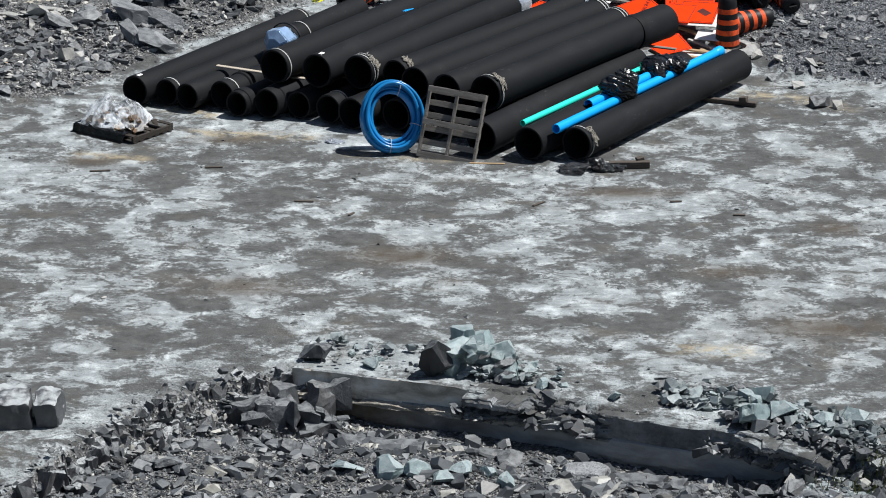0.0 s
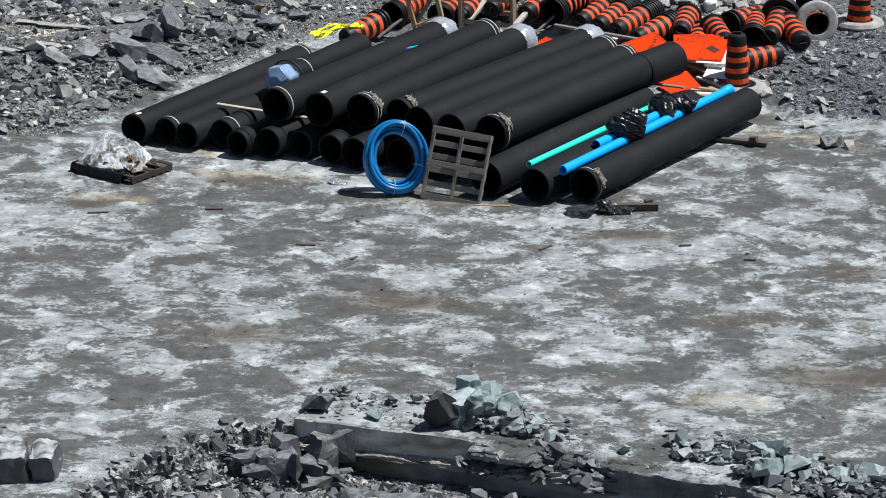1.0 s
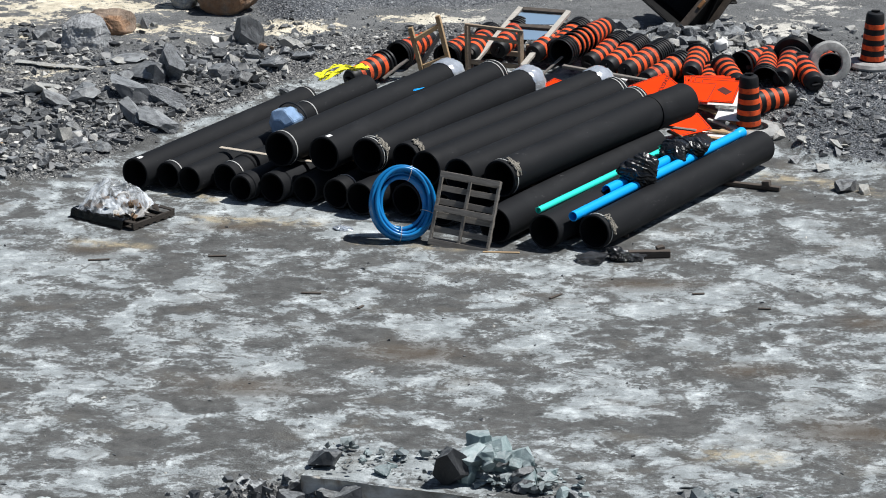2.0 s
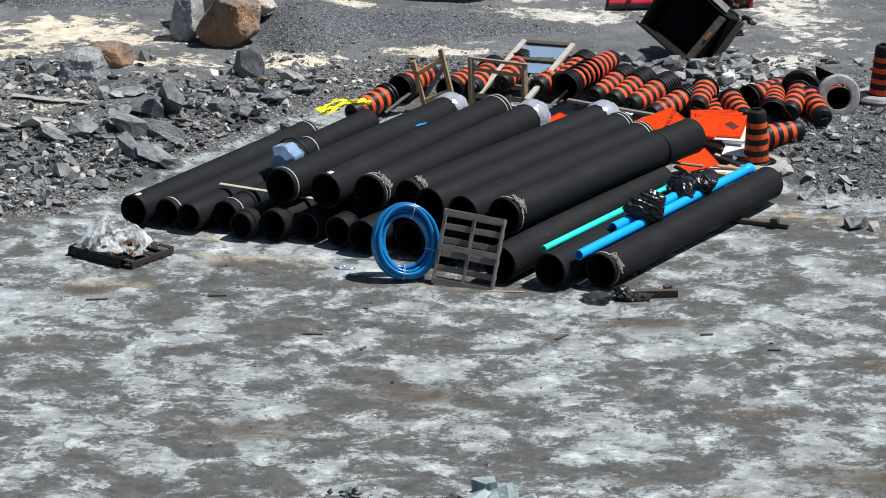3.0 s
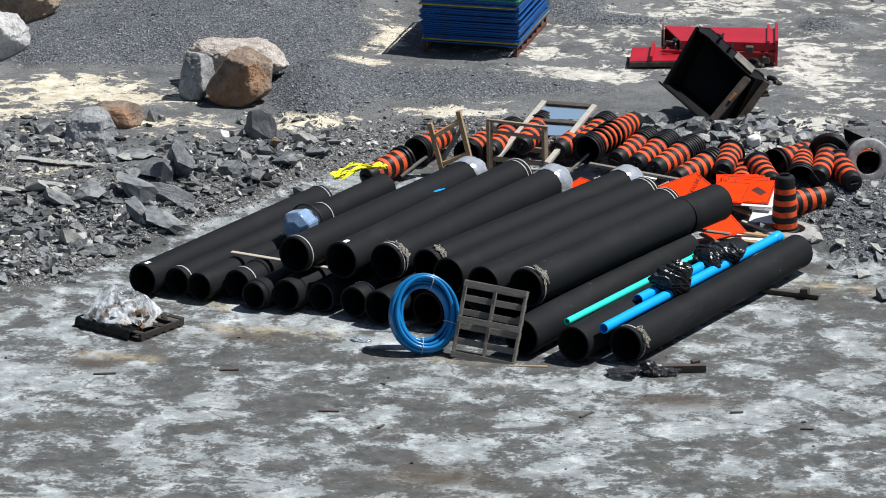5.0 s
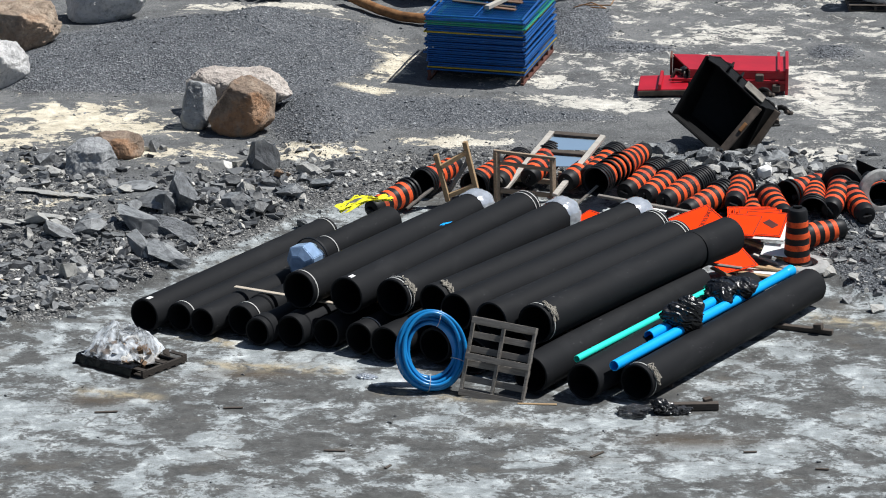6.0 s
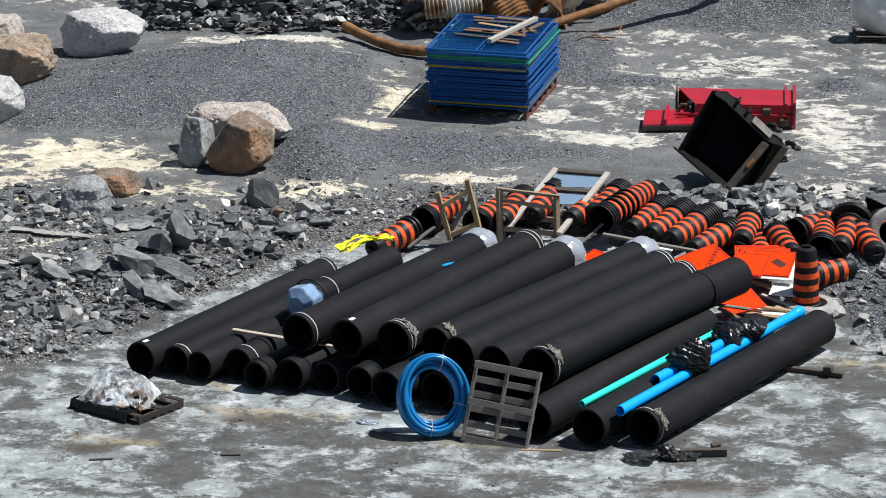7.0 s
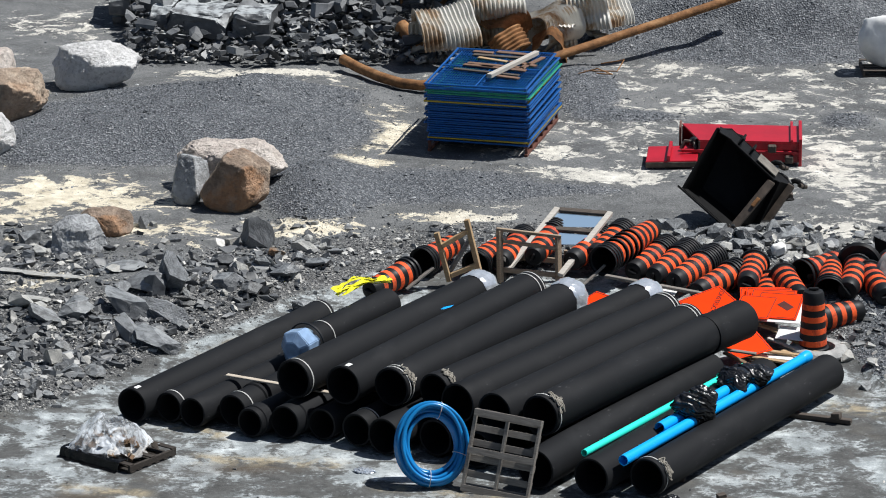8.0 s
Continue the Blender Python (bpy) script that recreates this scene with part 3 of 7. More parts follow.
def heap(x, y):
    z = 0
    for cx, cy, a, b, h, k in ((6.0, 26.7, 3.0, 2.0, 1.15, 1.6), (7.3, 19.5, 0.55, 0.7, 0.1, 1.3), (-5.4, 18.7, 2.9, 2.1, 0.42, 1.5), (-4.6, 21.2, 2.0, 0.9, 0.3, 1.2), (-2.6, 14.5, 0.75, 1.4, 0.5, 1.2),
                               (-0.4, 14.8, 1.9, 1.3, 0.1, 1.4), (2.3, 21.8, 0.7, 1.7, 0.16, 1.2), (3.3, 19.8, 1.0, 0.5, 0.1, 1.2), (1.9, 14.5, 1.5, 0.4, 0.07, 1.2), (-8.0, 17.0, 1.2, 0.8, 0.16, 1.2)):
        z = z + h * np.exp(-((((x - cx) / a) ** 2 + ((y - cy) / b) ** 2) ** k))
    return z


def dark_bank(x, y):
    """Fine dark gravel on the bank beside the standing barrel."""
    return smooth(5.7, 6.5, x + 0.3 * ripple(x, y, 1.4, 3)) * smooth(3.6, 4.8, y) * smooth(9.6, 8.6, y)


def height(x, y):
    x, y = np.asarray(x, float), np.asarray(y, float)
    z = 0.4 * smooth(3.5, 11, y)
    d = y - bankline(x)
    z = z + 0.2 * smooth(0, 1.4, d) * (1 - smooth(8.5, 11.5, y)) * (0.75 + 0.5 * ripple(x, y, 1.1, 1))
    rough = smooth(-0.3, 0.8, d)
    z = z + rough * 0.035 * ripple(x, y, 4.0, 2) + 0.012 * ripple(x, y, 2.0, 4)
    z = z + heap(x, y) * (1 + 0.5 * ripple(x, y, 1.3, 6) + 0.16 * ripple(x, y, 4.0, 3))
    e = np.interp(x, EDGE_X, EDGE_Y) - y
    w = 0.16 + 0.5 * smooth(-1.3, -2.4, x)
    fall = smooth(0.02, 1.0, e / w)
    pit = PIT + 0.1 * ripple(x, y, 1.5, 7) + 0.3 * smooth(0.6, 2.6, e) + 0.25 * smooth(-1.5, -3, x) + 0.08 * np.exp(-((x - 2.6) / 0.9) ** 2) + 0.4 * smooth(4.9, 6.0, x)
    z = z * (1 - fall) + pit * fall
    return z


def ground_z(x, y):
    return float(height(x, y))


def axis(lo, hi, step, end0, end1):
    mid = list(np.arange(lo, hi + step / 2, step))
    k, out = step, []
    v = lo
    while v > end0:
        k *= 1.35
        v -= k
        out.append(v)
    out = out[::-1] + mid
    k, v = step, hi
    while v < end1:
        k *= 1.35
        v += k
        out.append(v)
    return np.array(out)


def build_ground():
    xs, ys = axis(-9.5, 9.5, 0.09, -900, 900), axis(-17, 31, 0.09, -700, 1500)
    gx, gy = np.meshgrid(xs, ys)
    gz = height(gx, gy)
    fade = smooth(40, 90, np.hypot(gx, gy))
    gz = gz * (1 - fade)
    co = np.stack([gx, gy, gz], -1).reshape(-1, 3)
    w, h = len(xs), len(ys)
    i = np.arange((h - 1) * (w - 1))
    a = (i // (w - 1)) * w + i % (w - 1)
    quads = np.stack([a, a + 1, a + w + 1, a + w], -1)
    me = bpy.data.meshes.new("ground")
    me.vertices.add(len(co))
    me.vertices.foreach_set("co", co.ravel())
    me.loops.add(quads.size)
    me.loops.foreach_set("vertex_index", quads.ravel())
    me.polygons.add(len(quads))
    me.polygons.foreach_set("loop_start", np.arange(0, quads.size, 4))
    me.polygons.foreach_set("use_smooth", np.ones(len(quads), bool))
    me.update()
    g, f, b = masks(gx, gy)
    col = np.stack([g.ravel(), f.ravel(), b.ravel(), stain(gx, gy).ravel()], -1)
    at = me.attributes.new("zone", "FLOAT_COLOR", "POINT")
    at.data.foreach_set("color", col.ravel())
    at = me.attributes.new("heap", "FLOAT", "POINT")
    at.data.foreach_set("value", np.clip(np.maximum(heap(gx, gy) / 0.08, dark_bank(gx, gy)), 0, 1).ravel())
    at = me.attributes.new("ochre", "FLOAT", "POINT")
    at.data.foreach_set("value", ochre_line(gx, gy).ravel())
    at = me.attributes.new("crust", "FLOAT", "POINT")
    at.data.foreach_set("value", crusted(gx, gy).ravel())
    ob = link("ground", me, M_GROUND)
    return tagged(ob, "grey quarry floor of crushed stone with pale dried slurry", "ground", kind="structure")


build_ground()

# ---------------------------------------------------------------- pipes


def along(a, b):
    """A pose at a whose z axis points to b; x stays level."""
    a, b = Vector(a), Vector(b)
    z = (b - a).normalized()
    x = Vector((0, 0, 1)).cross(z)
    x = x.normalized() if x.length > 1e-4 else Vector((1, 0, 0))
    y = z.cross(x)
    m = Matrix((x, y, z)).transposed().to_4x4()
    m.translation = a
    return m, (b - a).length


def ring_band(r, z0, z1, proud=0.004, seg=40):
    return lathed([(r - 0.002, z0), (r + proud, z0), (r + proud, z1), (r - 0.002, z1)], seg, close=True)


def rope_bundle(rng, r, z, ang, n=9):
    """Frayed loops of lashing that hang over a pipe's rim."""
    pts = []
    for i in range(n):
        a0 = ang + rng.uniform(-0.35, 0.25)
        turn = [a0 + k * rng.uniform(0.07, 0.16) for k in range(7)]
        for k, a in enumerate(turn if i % 2 else turn[::-1]):
            rr = r + 0.016 + 0.035 * abs(math.sin(k * 1.1 + i)) * rng.uniform(0.2, 1)
            pts.append((rr * math.cos(a), rr * math.sin(a), z + 0.03 * math.sin(i) + 0.02 * k * rng.uniform(-1, 1)))
    for _ in range(2):
        soft = []
        for p, q in zip(pts, pts[1:]):
            p, q = Vector(p), Vector(q)
            soft += [p.lerp(q, 0.25), p.lerp(q, 0.75)]
        pts = soft
    return tube(pts, 0.011, 5)


def film_cap(rng, r, z0, z1, bulge=0.2):
    """Glossy wrinkled film pulled over a pipe's end: a collar that swells into a dome."""
    bm = bmesh.new()
    seg = 40
    prof = [(r, z0), (r + 0.012, z0 + 0.03), (r + 0.02, z0 + 0.1), (r + 0.03, z1 - 0.06), (r + 0.03, z1)]
    prof += [((r + 0.03) * math.cos(a), z1 + bulge * math.sin(a)) for a in (0.3, 0.6, 0.9, 1.2, 1.45)]
    rings = []
    for j, (rad, z) in enumerate(prof):
        ring = []
        for i in range(seg):
            a = 2 * math.pi * i / seg
            k = 1 + 0.045 * noise.noise(Vector((math.cos(a) * 4, math.sin(a) * 4, j * 0.4 + r * 31))) + rng.uniform(-0.002, 0.003)
            ring.append(bm.verts.new((rad * k * math.cos(a), rad * k * math.sin(a), z + 0.03 * noise.noise(Vector((math.cos(a) * 5, math.sin(a) * 5, j * 0.3))))))
        rings.append(ring)
    for p, q in zip(rings, rings[1:]):
        for i in range(seg):
            j = (i + 1) % seg
            bm.faces.new((p[i], p[j], q[j], q[i]))
    bm.faces.new(rings[-1])
    bmesh.ops.recalc_face_normals(bm, faces=bm.faces)
    return bm


def black_pipe(near, far, r, label, bands=(), mark=False, film=None, rope=None, sleeve=None, lip=True, seed=0, wall=0.028):
    """A pipe from its near to its far end, with end bands, a label patch, film over an end and lashings."""
    rng = random.Random(seed + 7)
    m, n = along(near, far)
    ob = thing("pipe", m, label, "pipe", "black pipes in the stack")
    prof = [(r - wall, 0.0), (r, 0.0)]
    if lip:
        prof += [(r + 0.004, 0.01), (r + 0.004, 0.16), (r - 0.004, 0.165)]
    prof += [(r - 0.004, n * 0.3), (r - 0.003, n * 0.62), (r - 0.004, n - 0.17)]
    prof += [(r, n), (r - wall, n), (r - wall, n * 0.5)]
    part("pipe_wall", lathed(prof, 48, close=True), M_PIPE, ob, smooth=30)
    for z in bands:
        z = z if z >= 0 else n + z
        part("band", ring_band(r + 0.004, z - 0.011, z + 0.011), M_BAND, ob, "pale strapping band", smooth=30)
    if mark:
        a = math.pi / 2 + 0.12
        bm = bmesh.new()
        rows = []
        for k in range(4):
            aa = a + (k - 1.5) * 0.075
            rows.append([bm.verts.new(((r + 0.007) * math.cos(aa), (r + 0.007) * math.sin(aa), z)) for z in (0.05, 0.17)])
        for p, q in zip(rows, rows[1:]):
            bm.faces.new((p[0], p[1], q[1], q[0]))
        bmesh.ops.recalc_face_normals(bm, faces=bm.faces)
        bmesh.ops.solidify(bm, geom=bm.faces[:], thickness=0.002)
        part("label_patch", bm, M_LABEL, ob, "white paper label")
    if film == "far":
        part("film_wrap", film_cap(rng, r + 0.008, n - 0.24, n + 0.02, 0.24), M_FILM, ob, "clear wrinkled plastic film over the end", smooth=True)
    if film == "near":
        bm = bmesh.new()
        rings = []
        for j, (rr, z) in enumerate(((0.27, 0.2), (0.31, 0.06), (0.3, -0.14), (0.15, -0.24))):
            rings.append([bm.verts.new((rr * (1 + rng.uniform(-0.06, 0.06)) * math.cos(6.283 * i / 7), rr * (1 + rng.uniform(-0.06, 0.06)) * math.sin(6.283 * i / 7), z + rng.uniform(-0.03, 0.03))) for i in range(7)])
        for p, q in zip(rings, rings[1:]):
            for i in range(7):
                bm.faces.new((p[i], p[(i + 1) % 7], q[(i + 1) % 7], q[i]))
        bm.faces.new(rings[-1])
        bmesh.ops.recalc_face_normals(bm, faces=bm.faces)
        bmesh.ops.bevel(bm, geom=bm.edges[:], offset=0.012, segments=2, affect="EDGES")
        w = part("film_wrap", bm, M_FILMSKY, ob, "taut plastic film tied over the end, tinted like reflected sky")
        part("strap", ring_band(0.325, 0.16, 0.2, 0.02), M_BLACK, w, "black strap round the film")
    if rope is not None:
        part("lashing", rope_bundle(rng, r, 0.14, rope), M_ROPE, ob, "frayed grey rope lashing", smooth=True)
    if sleeve:
        z0, z1, dr = sleeve
        z0, z1 = (n + z0, n + z1) if z0 < 0 else (z0, z1)
        part("sleeve", lathed([(r - 0.002, z0), (r + dr, z0 + 0.02), (r + dr, z1 - 0.01), (r + dr - 0.02, z1), (r - 0.002, z1)], 48, close=True), M_PIPE, ob, "thicker coupling sleeve", smooth=30)
    return ob


LOW = "black plastic pipe lying on the ground in the bottom row"
HIGH = "long black plastic pipe on top of the stack"
DX, DY = 0.53, 0.848


def low(x, y, length, r, **kw):
    z = r + 0.03
    return black_pipe((x, y, z), (x + DX * length, y + DY * length, z + 0.06), r, LOW, **kw)


low(-5.03, 2.97, 5.15, 0.268, bands=(-0.08,), mark=True, seed=1)
low(-4.47, 2.98, 5.0, 0.235, bands=(0.12, -0.1), seed=2)
low(-4.09, 2.72, 5.2, 0.235, seed=3)
low(-3.48, 2.79, 5.2, 0.25, bands=(0.2,), sleeve=(0.55, 0.75, 0.02), seed=4)
low(-3.19, 2.30, 5.3, 0.225, bands=(0.2,), sleeve=(0.1, 0.3, 0.02), seed=5)
low(-2.66, 2.24, 5.3, 0.258, bands=(0.3,), sleeve=(0.22, 0.4, 0.015), seed=6)
low(-2.10, 2.2, 5.0, 0.245, seed=7)
low(-1.57, 1.92, 4.9, 0.255, bands=(0.3,), seed=8)
low(-1.15, 1.56, 5.2, 0.28, seed=9)
low(-0.38, 1.51, 5.0, 0.28, seed=10)
low(0.22, 1.0, 5.0, 0.285, seed=11)
low(1.10, 0.10, 5.2, 0.3, seed=12)
low(1.90, -0.18, 5.3, 0.285, seed=13)


def high(x, y, x2, y2, r, z=0.87, **kw):
    return black_pipe((x, y, z), (x2, y2, z + 0.05), r, HIGH, **kw)


high(-2.52, 4.52, -1.2, 6.65, 0.25, 0.74, film="near", bands=(0.6,), seed=21)
high(-2.54, 2.55, 0.27, 6.98, 0.30, film="far", bands=(0.1,), seed=22)
high(-1.78, 2.28, 1.10, 7.02, 0.30, mark=True, bands=(-0.05, -0.16), seed=23)
high(-1.05, 2.20, 1.70, 6.55, 0.30, film="far", bands=(0.08, 0.16), rope=2.1, seed=24)
high(-0.40, 2.02, 2.95, 6.60, 0.275, film="far", bands=(), rope=1.9, seed=25)
high(-0.05, 1.48, 3.25, 5.94, 0.30, bands=(-0.06, -0.15), seed=26)
high(0.50, 1.06, 3.58, 5.34, 0.30, bands=(-0.06, -0.15), seed=27)
high(1.17, 0.92, 3.88, 4.80, 0.31, rope=2.0, bands=(0.1,), seed=28)
black_pipe((3.78, 4.64, 0.91), (4.42, 5.52, 0.9), 0.318, "short black coupling pipe on top of the stack", seed=29)
black_pipe((2.71, -0.17, 0.31), (5.72, 4.55, 0.36), 0.285, "black plastic pipe lying on timber at the edge of the stack", bands=(0.1,), rope=2.3, lip=True, seed=31)


M_PALEBOARD = wood_material("pale_board", (0.38, 0.32, 0.25), (0.56, 0.5, 0.42))


def timber(a, b, w, h, material, label, name="timber", cat="timber"):
    a, b = Vector(a), Vector(b)
    me = to_mesh(name, bar(a - (a + b) / 2, b - (a + b) / 2, w, h, 0.006))
    ob = link(name, me, material)
    ob.matrix_basis = Matrix.Translation((a + b) / 2)
    return tagged(ob, label, cat)


timber((-3.62, 3.62, 0.575), (-1.6, 2.6, 0.575), 0.09, 0.03, M_PALEBOARD, "pale sawn spacer board between the pipe rows", "spacer_board", "board")
timber((-2.75, 3.6, 0.575), (1.85, 1.45, 0.575), 0.09, 0.03, M_BROWNWOOD, "brown sawn spacer board between the pipe rows", "spacer_board", "board")
timber((-0.5, 7.0, 0.6), (4.6, 4.7, 0.6), 0.09, 0.03, M_GREYWOOD, "grey spacer board between the pipe rows", "spacer_board", "board")
timber((4.2, 3.75, 0.045), (5.97, 3.1, 0.045), 0.11, 0.07, M_DARKWOOD, "dark wet bearer timber under the pipe", "bearer_timber")
timber((5.68, 3.16, 0.12), (5.8, 3.1, 0.14), 0.12, 0.09, M_DARKWOOD, "dark wedge of timber on a bearer", "wedge")
timber((1.6, 1.05, 0.03), (3.3, 0.5, 0.03), 0.1, 0.05, M_DARKWOOD, "dark wet bearer timber under the pipes", "bearer_timber")
timber((0.9, -0.33, 0.012), (1.5, -0.36, 0.012), 0.05, 0.02, M_WOOD, "thin pale lath on the ground", "lath", "board")


def plastic_pipe(a, b, r, material, label, bell=False):
    m, n = along(a, b)
    ob = thing("plastic_pipe", m, label, "pipe", "loose water pipes")
    part("pipe_wall", lathed([(r - 0.012, 0), (r, 0.004), (r, n * 0.5), (r, n - 0.004), (r - 0.012, n), (r - 0.012, n * 0.5)], 24, close=True), material, ob, smooth=30)
    if bell:
        part("bell_end", lathed([(r - 0.002, n - 0.2), (r + 0.014, n - 0.16), (r + 0.016, n - 0.004), (r + 0.008, n + 0.003), (r - 0.004, n + 0.003)], 24, close=True), material, ob, smooth=30)
    return ob


plastic_pipe((2.36, -0.18, 0.575), (5.40, 4.6, 0.60), 0.082, M_BLUE, "bright blue plastic pipe with a bell end on black pipes", True)
plastic_pipe((2.94, 1.12, 0.62), (4.55, 3.7, 0.62), 0.086, M_BLUE, "shorter bright blue plastic pipe lying on black pipes")
plastic_pipe((1.8, 0.06, 0.6), (4.35, 4.05, 0.61), 0.054, M_TEAL, "thin turquoise plastic pipe lying on a black pipe")


def bin_bag(x, y, z, dims, turn, seed):
    """A bag wrapped round the pipes, with twisted folds."""
    rng = random.Random(seed)
    bm = block_rock(rng, dims, 12, 6, 2.4, 0.05)
    off = Vector((seed * 3.1, 1.7, 0.3))
    for v in bm.verts:
        p = v.co
        w = p + 0.08 * Vector((noise.noise(p * 5 + off), noise.noise(p * 5 - off), noise.noise(p * 6 + off * 2)))
        u = Vector((w.x * 2.0 + w.y * 1.0, w.y * 2.0, w.z * 9 + w.x * 5))
        f = (1 - abs(noise.noise(u + off))) ** 3 - 0.45 + 0.5 * (1 - abs(noise.noise(u * 2.1 + off))) ** 4 - 0.2
        v.co = p * (0.98 + 0.17 * f + 0.16 * noise.noise(p * 4 + off))
    ob = link("bin_bag", to_mesh("bin_bag", bm, 75), M_BAG)
    ob.matrix_basis = pose(x, y, z, 0, 0, turn)
    return tagged(ob, "crumpled glossy black bin bag tied round the blue pipes", "bag")


bin_bag(3.55, 1.68, 0.78, (0.74, 0.68, 0.84), 25, 3)
bin_bag(4.15, 3.1, 0.72, (0.78, 0.68, 0.66), 40, 5)
bin_bag(4.52, 3.3, 0.7, (0.8, 0.64, 0.56), 10, 8)


def loose_wrap(x, y, s, seed, material, name, label, cat, flat=0.35, turn=0.0):
    rng = random.Random(seed)
    bm = block_rock(rng, (s, s * 0.7, s * flat), 8, 5, 4.0, 0.1)
    off = Vector((seed * 1.3, 4.7, 2.3))
    for v in bm.verts:
        v.co *= 1 + 0.3 * noise.noise(v.co * (7 / s) + off) - 0.35 * abs(noise.noise(v.co * (11 / s) - off)) - 0.2 * abs(noise.noise(v.co * (24 / s) + off))
        v.co.z = max(v.co.z, -s * flat * 0.3)
    ob = link(name, to_mesh(name, bm, 50), material)
    ob.matrix_basis = pose(x, y, ground_z(x, y) + s * flat * 0.3, 0, 0, turn)
    return tagged(ob, label, cat)


M_GREYFILM = film_material("grey_film", (0.06, 0.062, 0.067), 0.35, 0.1, 0.0, 0.4)
loose_wrap(2.62, -0.72, 0.66, 11, M_GREYFILM, "plastic_wrap", "torn grey plastic wrap lying on the ground", "plastic", 0.3)
loose_wrap(3.16, -0.72, 0.15, 15, M_LABEL, "paper_label", "crumpled white paper label on the torn wrap", "label", 0.9, 20)
loose_wrap(3.1, -0.66, 0.5, 12, M_BAG, "plastic_wrap", "crumpled black plastic wrap lying on the ground", "plastic", 0.5)
loose_wrap(3.36, -0.62, 0.52, 13, M_GREYFILM, "plastic_wrap", "torn grey plastic wrap lying on the ground", "plastic", 0.25)
loose_wrap(-1.42, 0.86, 0.3, 14, M_FILM, "plastic_wrap", "scrap of clear plastic film on the ground", "plastic", 0.3)
timber((3.72, -0.44, 0.11), (3.84, -0.4, 0.13), 0.11, 0.08, M_DARKWOOD, "dark wedge of timber on an offcut", "wedge")
timber((3.2, -0.55, 0.06), (3.94, -0.5, 0.06), 0.12, 0.11, M_DARKWOOD, "short dark timber offcut on the ground", "offcut")

# ---------------------------------------------------------------- coil, pallets


def tubing_coil():
    ob = thing("tubing_coil", pose(-0.42, 0.4, 0.0), "coil of glossy blue water tubing leaning on the pipes", "coil")
    rng = random.Random(4)
    base = pose(0, 0, 0.61, 67, 0, 12)
    ties = []
    k = 0
    for layer, rr in enumerate((0.585, 0.53, 0.475, 0.42)):
        for j in range(4 if layer < 2 else 3):
            pts = []
            ph = rng.uniform(0, 6.28)
            z0 = -0.1 + 0.062 * j + (0.03 if layer == 1 else 0)
            for i in range(48):
                a = 2 * math.pi * i / 48
                r = rr + 0.012 * math.sin(2 * a + ph) + 0.008 * math.sin(3 * a + ph * 2)
                pts.append(base @ Vector((r * 0.86 * math.cos(a), r * math.sin(a) * 1.03, z0 + 0.018 * math.sin(a + ph))))
            part("tubing_turn", tube(pts, 0.031, 10, closed=True), M_COIL, ob, smooth=True)
    for a in (-0.35, -1.75, 1.2):
        pts = []
        for i in range(14):
            t = 2 * math.pi * i / 14
            r = 0.5 + 0.13 * math.cos(t)
            pts.append(base @ Vector((r * 0.86 * math.cos(a), r * 1.03 * math.sin(a), 0.0 + 0.15 * math.sin(t))))
        part("tie", tube(pts, 0.006, 6, closed=True), M_BAND, ob, "thin white tie")
    return ob


tubing_coil()


def pallet(m, label, material, w=1.02, h=1.22, n=6):
    """A timber pallet: x across, y along its stringers, z its thickness."""
    ob = thing("pallet", m, label, "pallet")
    rng = random.Random(2)
    for x in (0.02, w / 2, w - 0.02):
        part("stringer", boxed(0.045, h, 0.09, pose(x, h / 2, 0.065), 0.005), material, ob)
    for i, wd in enumerate((0.12, 0.1, 0.1, 0.1, 0.1, 0.12)[:n]):
        y = wd / 2 + (h - wd) * i / (n - 1)
        part("deck_board", boxed(w + 0.01, wd, 0.018, pose(w / 2, y + rng.uniform(-0.01, 0.01), 0.009, 0, 0, rng.uniform(-0.6, 0.6)), 0.003), material, ob)
    for i in range(3):
        wd = 0.1
        y = wd / 2 + (h - wd) * i / 2
        part("deck_board", boxed(w, wd, 0.018, pose(w / 2, y, 0.121, 0, 0, rng.uniform(-0.5, 0.5)), 0.003), material, ob)
    return ob


# leaning pallet: foot at the origin, face to the front
pallet(pose(0.02, 0.1, 0.0, 71, 0, -15) @ pose(0, 0, -0.02, 0, 0, -5.5), "grey weathered timber pallet leaning against the pipes", M_GREYWOOD)
pallet(pose(-5.93, 1.5, 0.01, 0, 0, -37) @ pose(0, 0, 0), "dark timber pallet lying flat under sheeted scrap", M_WETWOOD, 1.32, 1.04)


SHEETED = pose(-5.93, 1.5, 0, 0, 0, -37)


def tent(x, y):
    """Height of the sheet over the pallet: taut planes falling from a short ridge."""
    ax, ay, bx, by = 0.34, 0.52, 0.82, 0.72
    t = max(0.0, min(1.0, ((x - ax) * (bx - ax) + (y - ay) * (by - ay)) / ((bx - ax) ** 2 + (by - ay) ** 2)))
    dx, dy = x - ax - t * (bx - ax), y - ay - t * (by - ay)
    reach = 0.55 if dy < 0 else 0.3
    if t == 1.0 and dx > 0:
        reach = 0.3
    fall = max(0.0, 1 - math.hypot(dx, dy) / reach)
    return 0.13 + (0.5 - 0.12 * t) * fall ** 0.85, math.atan2(dy, dx), math.hypot(dx, dy)


